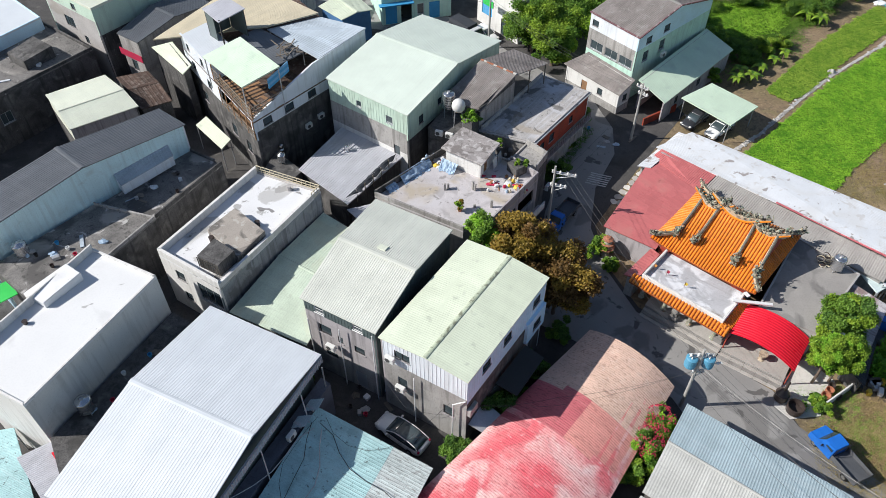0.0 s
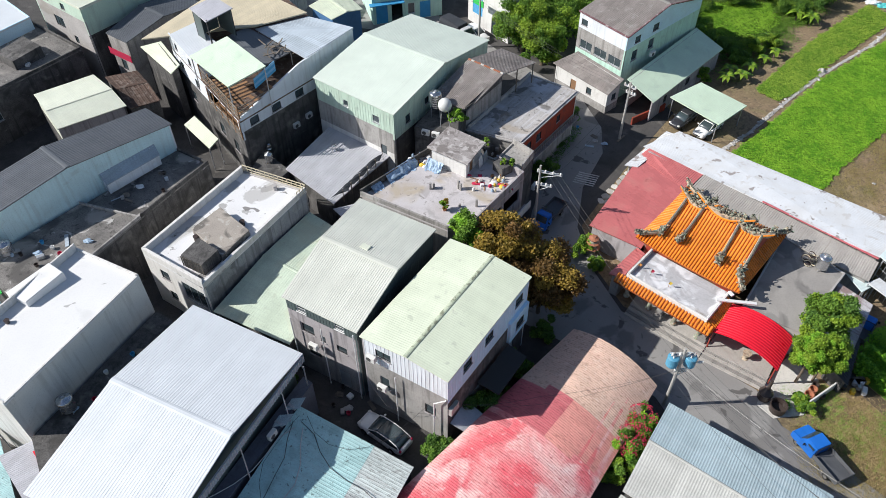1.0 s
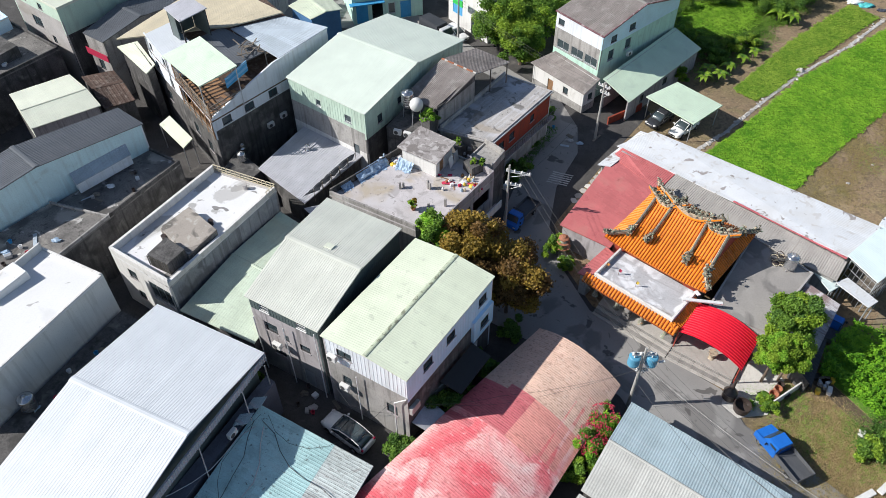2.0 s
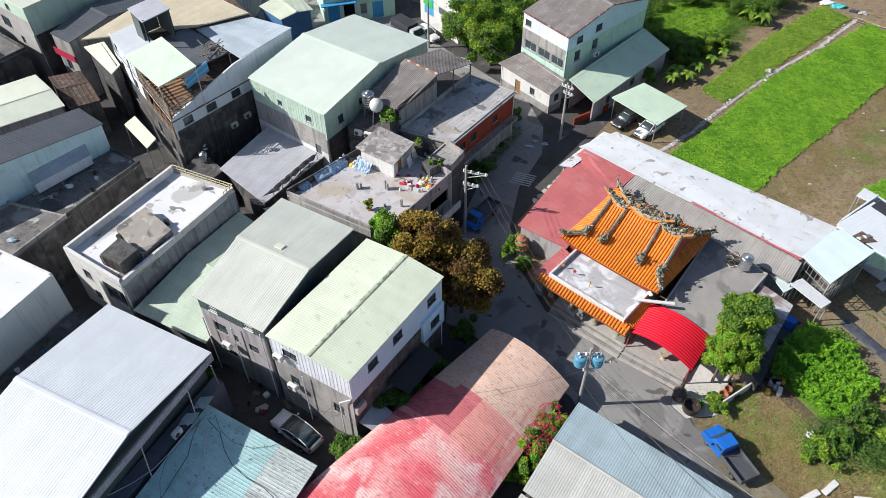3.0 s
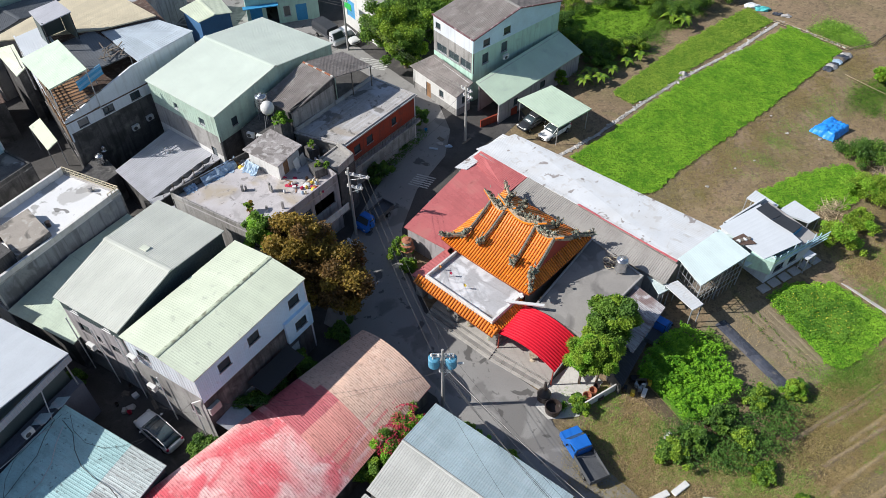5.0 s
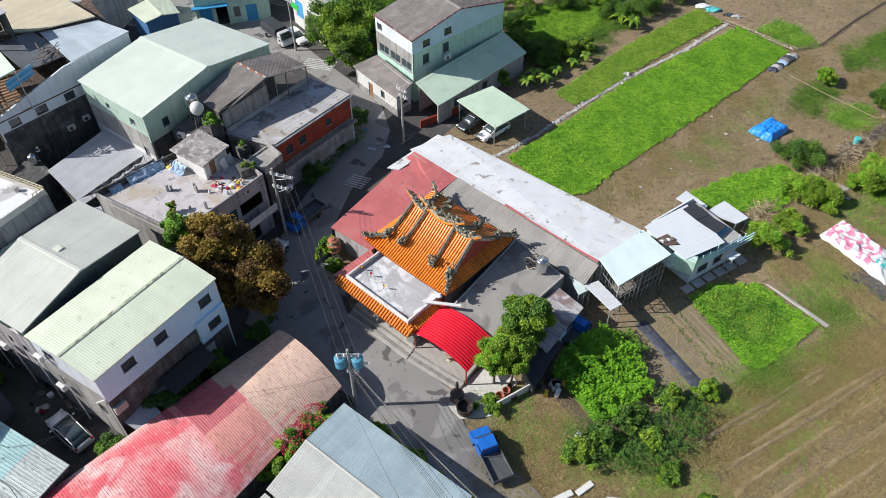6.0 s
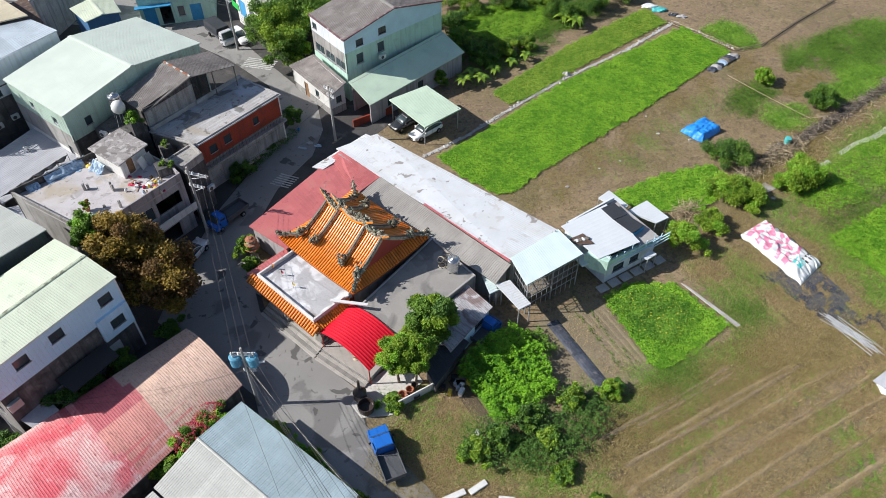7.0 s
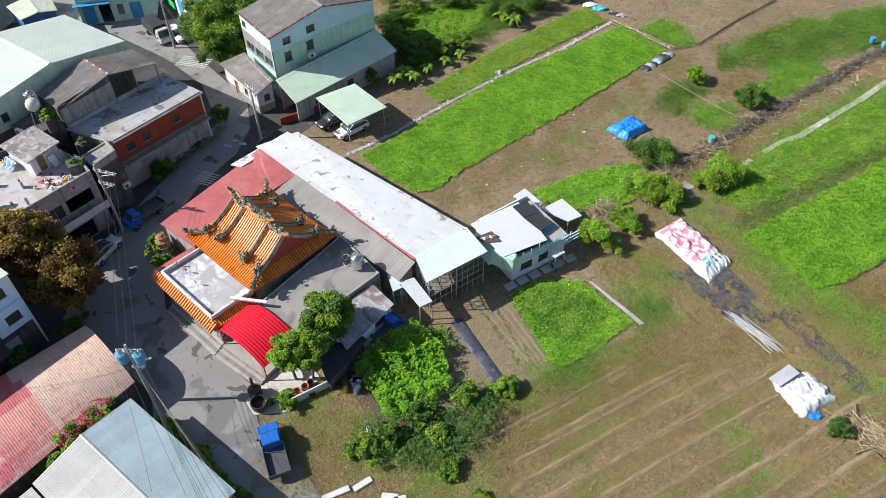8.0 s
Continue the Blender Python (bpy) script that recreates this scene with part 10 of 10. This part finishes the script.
# ---- field edges: stones, heaps, pipes, brush ----
stones = thing("stone_row", (45, 77, 0), "row of pale flat stones between two crops", "stones", kind="structure")
rngs = random.Random(77)
STM = []
for k in range(6):
    bm = B()
    lump(bm, (0, 0, 0), 0.3, 1, 0.5, (1.2, 0.85, 0.4), k * 3.3)
    me = bpy.data.meshes.new("stone")
    bm.to_mesh(me)
    bm.free()
    me.materials.append(m_stone)
    STM.append(me)
LINE = [(33.0, 66.8), (38.3, 71.0), (44.3, 77.0), (51.5, 83.6), (60.5, 90.5), (69.0, 98.4), (72.4, 95.0), (75.8, 91.0)]
for (x0, y0), (x1, y1) in zip(LINE, LINE[1:]):
    L = math.hypot(x1 - x0, y1 - y0)
    n = int(L / 0.34)
    for k in range(n):
        s = (k + rngs.random()) / n
        ob = new("stone", STM[rngs.randrange(6)])
        ob.parent = stones
        ob.matrix_basis = pose(lerp(x0, x1, s) + rngs.gauss(0, 0.16) - 45, lerp(y0, y1, s) + rngs.gauss(0, 0.16) - 77, 0.05, rngs.uniform(-8, 8), rngs.uniform(-8, 8), rngs.uniform(0, 360)) @ Matrix.Scale(rngs.uniform(0.35, 0.85), 4)


def drape(name, C, h, material, label, seed, n=22, stripes=None, fall=0.5):
    """A tarpaulin over a heap: a wrinkled sheet that falls to the ground at its rim."""
    W, S, E, N = (Vector((*c, 0)) for c in C)
    o = Vector(centre(C))
    mats = [material] + [m for m in (stripes or {})]
    verts, faces, idx = [], [], []
    for i in range(n + 1):
        for j in range(n + 1):
            u, v = i / n, j / n
            p = lerp(lerp(W, S, u), lerp(N, E, u), v)
            e = min(u, 1 - u, v, 1 - v)
            z = h * min(1.0, e / 0.16) ** fall * (0.85 + 0.3 * noise.noise(Vector((u * 3, v * 3, seed)))) + (0.05 + 0.16 * h) * noise.noise(Vector((u * 9, v * 13, seed + 4))) + 0.05 * noise.noise(Vector((u * 25, v * 25, seed + 6)))
            rag = 0.35 * noise.noise(Vector((u * 7, v * 7, seed + 9)))
            verts.append((p.x - o.x + rag, p.y - o.y + rag * 0.7, max(0.015, z)))
    for i in range(n):
        for j in range(n):
            faces.append((i * (n + 1) + j, (i + 1) * (n + 1) + j, (i + 1) * (n + 1) + j + 1, i * (n + 1) + j + 1))
            k = 0
            for q, (m, test) in enumerate((stripes or {}).items()):
                if test((i + 0.5) / n, (j + 0.5) / n):
                    k = q + 1
            idx.append(k)
    me = bpy.data.meshes.new(name)
    me.from_pydata(verts, [], faces)
    for m in mats:
        me.materials.append(m)
    me.polygons.foreach_set("material_index", idx)
    for p in me.polygons:
        p.use_smooth = True
    me.update()
    ob = new(name, me)
    ob.location = o
    return tagged(ob, label, "tarpaulin")


drape("tarpaulin", [(66.6, 54.0), (70.6, 47.0), (73.6, 49.8), (69.8, 56.2)], 0.8, m_white_tarp, "heap under a pink and white printed tarpaulin", 3, 60,
      {m_pink_print: lambda u, v: u < 0.74 and 0.06 < v < 0.95 and math.sin(u * 40 + 6 * noise.noise(Vector((u * 5, v * 4, 1)))) + 1.8 * noise.noise(Vector((u * 14, v * 7, 7))) > 0.0, m_teal_print: lambda u, v: 0.74 < u < 0.86 and 0.2 < v < 0.6 and noise.noise(Vector((u * 16, v * 8, 3))) > -0.1, m_jar: lambda u, v: 0.78 < u < 0.9 and 0.6 < v < 0.9 and math.sin(v * 70) > 0.2 and math.sin(u * 90) > -0.5})
drape("tarpaulin", [(73.2, 35.6), (74.7, 31.9), (78.3, 33.9), (77.0, 36.9)], 0.6, m_white_tarp, "heap under a dirty white tarpaulin", 8, 26)
heap("blue_tarp", (76.0, 32.3, 0), 0.5, m_blue_tarp, "bright blue plastic scrap beside the heap", "tarpaulin", 70, (1.2, 0.7, 0.5))
drape("tarpaulin", [(64.2, 71.9), (66.2, 69.6), (69.2, 72.0), (67.6, 74.4)], 1.0, m_blue_tarp, "small heap under a bright blue tarpaulin", 12, 22)
for k in range(26):
    bm = B()
    a = Vector((71.2, 43.2, 0.06)) + Vector((rngs.uniform(-0.3, 1.2), rngs.uniform(-0.4, 0.8), 0))
    b = Vector((75.0, 39.2, 0.06)) + Vector((rngs.uniform(-0.8, 0.6), rngs.uniform(-0.8, 0.5), 0))
    s0, s1 = rngs.uniform(0, 0.4), rngs.uniform(0.6, 1.0)
    bar(bm, lerp(a, b, s0) + V(0, 0, 0.03 * (k % 5)), lerp(a, b, s1) + V(0, 0, 0.03 * (k % 4)), 0.035, 6)
    flat_part("metal_pipe", bm, m_galv, "long grey pipe in a loose pile", "pipe", kind="")
for k in range(14):
    bm = B()
    a = rngs.uniform(0, 3.1)
    x, y = 78.0 + rngs.uniform(-1, 3), 29.0 + rngs.uniform(-2, 3)
    beam(bm, (x, y, 0.1), (x + 1.8 * math.cos(a), y + 1.8 * math.sin(a), 0.12 + 0.2 * (k % 3)), 0.08, 0.08)
    flat_part("bamboo_pole", bm, m_straw if k % 2 else m_wood_grey, "dry pole in a heap at the field edge", "pole", kind="")
# brush row along the field edge: thousands of twigs over low rubble
for k in range(70):
    s = (k + 0.5) / 70
    x, y = lerp(69.0, 106.5, s) + rngs.gauss(0, 0.3), lerp(63.6, 91.8, s) + rngs.gauss(0, 0.3)
    heap("brush", (x, y, 0), rngs.uniform(0.25, 0.6), (m_wood_grey, m_soil_wet, m_soil)[k % 3], "dark brush and rubble along the field edge", "brush", 500 + k, (1.5, 1.0, 0.4), 2, 1.2)
def twig_pile(line, n, spread, length, label, seed, material, high=0.5):
    """Loose twigs heaped along a line, as one mass."""
    r = random.Random(seed)
    verts, faces = [], []
    (xa, ya), (xb, yb) = line
    base = math.atan2(yb - ya, xb - xa)
    for k in range(n):
        s = r.random()
        c = Vector((lerp(xa, xb, s) + r.gauss(0, spread), lerp(ya, yb, s) + r.gauss(0, spread), abs(r.gauss(0.12, high * 0.45))))
        a, t, L, w = base + r.gauss(0, 0.8), r.uniform(-0.25, 0.35), length * r.uniform(0.4, 1.3), r.uniform(0.012, 0.035)
        d = Vector((math.cos(a) * math.cos(t), math.sin(a) * math.cos(t), math.sin(t))) * L
        q = Vector((-math.sin(a), math.cos(a), 0)) * w
        u = Vector((0, 0, w * 1.6))
        b = len(verts)
        p0, p1 = c - d / 2, c + d / 2
        p0.z, p1.z = max(0.02, p0.z), max(0.02, p1.z)
        verts += [tuple(v) for v in (p0 - q, p0 + q, p0 + u, p1 - q * 0.5, p1 + q * 0.5, p1 + u * 0.5)]
        faces += [(b, b + 3, b + 5, b + 2), (b + 1, b + 2, b + 5, b + 4), (b, b + 1, b + 4, b + 3)]
    me = bpy.data.meshes.new("twigs")
    me.from_pydata(verts, [], faces)
    me.materials.append(material)
    me.update()
    tagged(new("brush_pile", me), label, "brush", kind="stuff")


m_twig = mat("grey_brown_twig", (0.2, 0.165, 0.135), 0.95, var=0.2, island=0.55, rnd=0)
m_cane = mat("dry_cane", (0.5, 0.4, 0.26), 0.9, var=0.2, island=0.35, rnd=0)
twig_pile(((69.0, 63.4), (106.5, 91.6)), 3600, 0.4, 1.0, "tangle of cut branches along the field edge", 5, m_twig)
twig_pile(((69.0, 63.0), (78.0, 69.6)), 500, 0.45, 1.8, "pale canes thrown on the brush row", 6, m_cane, 0.7)
twig_pile(((74.0, 66.0), (106.0, 90.0)), 700, 1.1, 0.8, "straw and canes beside the brush row", 7, m_cane, 0.2)
twig_pile(((59.9, 56.2), (62.8, 58.6)), 260, 0.5, 1.5, "heap of pale canes behind the white house", 8, m_cane, 0.5)
twig_pile(((79.0, 31.2), (82.0, 30.0)), 240, 0.8, 1.4, "heap of dry branches at the field edge", 9, m_cane, 0.4)


def ragged_strip(name, pts, w, z, material, label, seed):
    """A narrow paved strip with crumbling edges."""
    bm = B()
    rows = []
    for (x0, y0), (x1, y1) in zip(pts, pts[1:]):
        n = max(2, int(math.dist((x0, y0), (x1, y1)) / 0.35))
        d = Vector((x1 - x0, y1 - y0, 0)).normalized()
        s = Vector((-d.y, d.x, 0))
        for k in range(n):
            c = Vector((lerp(x0, x1, k / n), lerp(y0, y1, k / n), z))
            a, b = (0.5 * w * (1 + 0.5 * noise.noise(Vector((c.x * 0.23, c.y * 0.23, seed + q))) + 0.45 * noise.noise(Vector((c.x * 2.3, c.y * 2.3, seed + q)))) for q in (0, 5))
            rows.append([bm.verts.new(c + s * a), bm.verts.new(c - s * b), bm.verts.new(c - s * b - V(0, 0, 0.06)), bm.verts.new(c + s * a - V(0, 0, 0.06))])
    for a, b in zip(rows, rows[1:]):
        for i in range(4):
            j = (i + 1) % 4
            bm.faces.new((a[i], b[i], b[j], a[j]))
    bmesh.ops.recalc_face_normals(bm, faces=bm.faces)
    flat_part(name, bm, material, label, "path")


DITCH = [(68.1, 98.3), (72.0, 94.8), (76.0, 90.5), (80.3, 92.0), (86.6, 98.1), (94.9, 105.0)]
ragged_strip("wet_ditch", DITCH, 0.75, 0.006, m_soil_wet, "dark wet ditch round the end of the crop", 9)
for k in range(3):
    cable([(x + 0.25 * k - 0.2 + 0.15 * math.sin(3 * j + k), y + 0.2 * k, 0.09 + 0.02 * k) for j, (x, y) in enumerate(DITCH)], r=0.035, sag=0.0, name="irrigation_hose", label="brown irrigation hose along the ditch", material=m_wood_grey if k % 2 else m_cane)
ragged_strip("stone_path", LINE[:6], 0.42, 0.02, m_concrete_light, "pale gravelly strip under the row of stones", 6)
ragged_strip("pale_path", [(81.9, 67.6), (84.6, 69.6), (87.2, 70.8), (91.4, 74.0), (96.2, 77.6), (102.7, 82.8), (110, 88.5)], 0.7, 0.05, m_concrete_pale, "pale broken concrete path edge in the field", 2)
ragged_strip("pale_path", [(79.0, 65.4), (79.9, 66.0), (80.6, 66.3)], 0.6, 0.05, m_concrete_pale, "short broken piece of pale path", 3)
patch("concrete_pad", [(70.6, 61.6), (71.6, 60.8), (72.6, 61.4), (71.6, 62.4)], 0.05, m_concrete_light, "small concrete pad among the bushes", t=0.05)
patch("pale_path", [(59.0, 47.2), (59.5, 46.8), (63.4, 42.0), (63.0, 41.8)], 0.12, m_concrete_light, "low concrete edging of the garden", t=0.12)
for k, (x, y, m) in enumerate(((76.1, 69.2, m_teal_print), (104.0, 92.0, m_blue_paint), (105.0, 90.6, m_teal_print))):
    bm = B()
    lathe(bm, (x, y, 0.3), ((0.3, 0), (0.36, 0.4), (0.38, 0.8), (0.3, 0.82)), 14)
    flat_part("plastic_barrel", bm, m, "plastic barrel beside the brush row", "barrel", kind="")
for k, (x, y) in enumerate([(66.2, 103.0), (67.5, 102.0), (69.2, 100.6), (70.4, 100.0)]):
    heap("filled_sack", (x, y, 0), 0.75 if k < 2 else 0.5, (m_white_tarp, m_teal_print, m_mulch, m_concrete_light)[k], "filled sack dumped at the corner of the crop", "sack", 640 + k, (1.5, 0.9, 0.5), 3, 0.5)
heap("field_rock", (51.6, 84.3, 0), 0.5, m_stone, "grey rock beside the row of stones", "stone", 655, (1.1, 0.9, 0.9), 3, 0.5)
for k in range(7):
    heap("refuse_bag", (71.4 + 0.6 * k, 85.6 + 0.55 * k, 0), rngs.uniform(0.5, 0.85), (m_mulch, m_concrete_light, m_mulch, m_pale_tarp, m_wood_grey)[k % 5], "filled bag dumped at the crop's end", "bag", 600 + k, (1.1, 0.9, 0.6), 2, 0.4)
for k, (x, y) in enumerate(((51.5, 84.2), (60.6, 75.0), (61.4, 71.4), (56.0, 66.2), (53.4, 64.8), (49.4, 61.6), (65.0, 70.2), (71.8, 59.8), (38.4, 30.4), (62.2, 42.4))):
    heap("field_stone", (x, y, 0), rngs.uniform(0.12, 0.26), m_stone, "loose stone on the bare soil", "stone", 700 + k, (1.2, 0.9, 0.6), 2, 0.4)
for k, (x, y, L, a) in enumerate(((36.6, 25.0, 2.2, 25), (38.6, 25.8, 1.6, 35), (40.8, 24.8, 1.3, -5), (41.6, 24.6, 1.0, 10), (38.6, 30.4, 0.8, 60))):
    bm = B()
    box(bm, (x, y, 0.12), (L, 0.5, 0.18), a, 0.03)
    flat_part("concrete_slab", bm, m_plaster, "white concrete slab on waste ground", "slab", kind="")
for k in range(10):
    bm = B()
    x, y = rngs.uniform(35.6, 38.0), rngs.uniform(34.2, 36.2)
    box(bm, (x, y, 0.25), (rngs.uniform(0.4, 1.0), rngs.uniform(0.3, 0.6), 0.5), rngs.uniform(0, 90), 0.03)
    flat_part("garden_crate", bm, (m_yellow, m_white_frame, m_wood_grey, m_dark, m_galv)[k % 5], "crate among garden clutter", "crate", kind="")
cable([(72.8, 83.6, 0.5), (80.4, 73.8, 0.6)], r=0.03, sag=0.1, name="pole_on_posts", label="long thin pale pole across the field", material=m_cane)

# weeds between the barn and the road
for k in range(9):
    s = k / 8
    tree("weed", (lerp(21.2, 30.4, s) + rngs.gauss(0, 0.25), lerp(31.0, 23.4, s) + rngs.gauss(0, 0.25)), rngs.uniform(0.7, 1.6), rngs.uniform(0.4, 0.85), "leafy green weed along the barn wall", [l_mid, l_bean], 800 + k, clumps=9, leaves=150, leaf=0.15, low=0.1, trunk=0.03, category="shrub", ragged=0.2)
for k in range(4):
    cable([(20.05, 33.2, 6.2 - 0.25 * k), (30.2 + 0.25 * k, 21.6, 6.4 - 0.3 * k), (40, 9, 6.4)], r=0.014, sag=0.5, label="grey overhead telephone cable", material=m_cable_pale if k == 1 else None)
# spiky plant beside the vat
spike = B()
for k in range(40):
    a, t = rngs.uniform(0, 6.28), rngs.uniform(0.2, 1.1)
    c = Vector((30.2, 33.0, 0.02))
    d = Vector((math.cos(a) * math.sin(t), math.sin(a) * math.sin(t), math.cos(t))) * rngs.uniform(0.5, 0.9)
    q = Vector((-math.sin(a), math.cos(a), 0)) * 0.03
    m = c + d * 0.6 + V(0, 0, 0.08)
    vs = [spike.verts.new(p) for p in (c - q, c + q, m + q, c + d, m - q)]
    spike.faces.new(vs)
flat_part("grass_clump", spike, l_bean, "clump of long green grass beside a vat", "plant", kind="")

# grey sheet at the end of the white heap
bm = B()
prism(bm, [(72.95, 35.7), (73.6, 34.8), (75.7, 36.1), (75.1, 37.1)], [0.45, 0.55, 0.75, 0.65], [0.48, 0.58, 0.78, 0.68])
flat_part("scrap_sheet", bm, m_grey_roof, "grey scrap sheet leaning on a covered heap", "sheet", kind="")
crop("hedge", [(11.2, 61.6), (12.3, 61.0), (17.9, 70.6), (17.0, 71.4)], 0.9, 120, 0.16, l_dark, "dark green weeds at the foot of the brick house", 31, category="bushes")


def ragged_patch(name, c, rx, ry, rz, z, material, label, seed, n=90):
    """A flat patch of other soil with an uneven outline."""
    bm = B()
    vs = []
    for k in range(n):
        a = 6.28319 * k / n
        f = 1 + 0.28 * noise.fractal(Vector((math.cos(a) * 1.6, math.sin(a) * 1.6, seed)), 0.6, 2.0, 5)
        x, y = rx * f * math.cos(a), ry * f * math.sin(a)
        vs.append((c[0] + x * math.cos(rz) - y * math.sin(rz), c[1] + x * math.sin(rz) + y * math.cos(rz)))
    prism(bm, vs, z - 0.02, z)
    flat_part(name, bm, material, label, "soil")


m_waste = mat("dark_weedy_soil", (0.145, 0.105, 0.062), 0.95, var=0.18, fine=4, bump=0.6, rnd=0, dirt=[((0.13, 0.125, 0.045), 0.7, 0.5, 0.5, 0.16), ((0.24, 0.175, 0.1), 0.55, 0.8, 0.56, 0.12), ((0.07, 0.055, 0.04), 0.6, 1.8, 0.58)])
ragged_patch("weedy_soil", (41.5, 25.0), 8.6, 7.0, -0.2, 0.004, m_waste, "dark weedy soil on the waste ground", 3.0)
ragged_patch("weedy_soil", (50.5, 31.0), 5.0, 2.4, 0.5, 0.008, m_waste, "dark weedy soil below the garden", 5.0)
bm = B()
beam(bm, (33.6, 54.4, 3.9), (41.9, 46.35, 4.02), 0.22, 0.06)
flat_part("roof_flashing", bm, m_red_dull, "dull red flashing strip between two long roofs", "flashing", kind="")

# scrap and odds and ends on the dark roofs and in the lanes
rngq = random.Random(61)
for (x0, x1, y0, y1, z, n) in ((-37.0, -30.0, 42.5, 47.5, 6.5, 12), (-30.6, -25.2, 51.6, 57.0, 6.2, 10), (-8.0, -2.6, 32.2, 35.2, 0.0, 12), (-55.0, -47.5, 70.0, 80.0, 6.4, 8), (-27.0, -21.5, 25.5, 36.0, 5.2, 7), (17.4, 22.6, 66.5, 72.5, 0.03, 6), (5.6, 7.4, 59.8, 62.6, 4.8, 4)):
    for k in range(n):
        x, y, a = rngq.uniform(x0, x1), rngq.uniform(y0, y1), rngq.uniform(0, 180)
        bm = B()
        kind = rngq.randrange(4)
        if kind == 0:
            box(bm, (x, y, z + 0.16), (rngq.uniform(0.3, 0.7), rngq.uniform(0.25, 0.5), 0.32), a, 0.03)
            flat_part("crate", bm, rngq.choice((m_white_frame, m_galv, m_pale_tarp, m_concrete_light)), "small box lying among roof scrap", "crate", kind="")
        elif kind == 1:
            box(bm, (x, y, z + 0.05), (rngq.uniform(0.8, 1.9), rngq.uniform(0.1, 0.5), 0.07), a, 0.01)
            flat_part("scrap_board", bm, rngq.choice((m_wood_grey, m_steel_sheet, m_white_old)), "flat scrap board lying about", "board", kind="")
        elif kind == 2:
            lathe(bm, (x, y, z), ((0.14, 0), (0.19, 0.3), (0.2, 0.32), (0.16, 0.32), (0.12, 0.06)), 10)
            flat_part("bucket", bm, rngq.choice((m_blue_paint, m_red_awning, m_white_frame, m_jar)), "plastic bucket standing among scrap", "bucket", kind="")
        else:
            lump(bm, (x, y, z + 0.1), 0.35, 2, 0.7, (1.2, 0.8, 0.4), k * 1.7)
            for v in bm.verts:
                v.co.z = max(v.co.z, z + 0.004)
            flat_part("crumpled_rag", bm, rngq.choice((m_white_tarp, m_concrete_light, m_pale_tarp, m_wood_grey)), "crumpled rag lying among roof scrap", "rag", kind="")
# rain pipes on the street gables
for th, x, y, z1 in ((grey_house, -8.2, 35.5, 7.6), (grey_house, -5.4, 33.95, 8.8), (pale_house, -2.2, 31.85, 6.2), (grey_house, -10.9, 37.0, 7.2)):
    bm = B()
    bar(bm, (x - 0.06, y - 0.1, 0), (x - 0.06, y - 0.1, z1), 0.05, 8)
    part("rain_pipe", bm, m_white_frame, th)
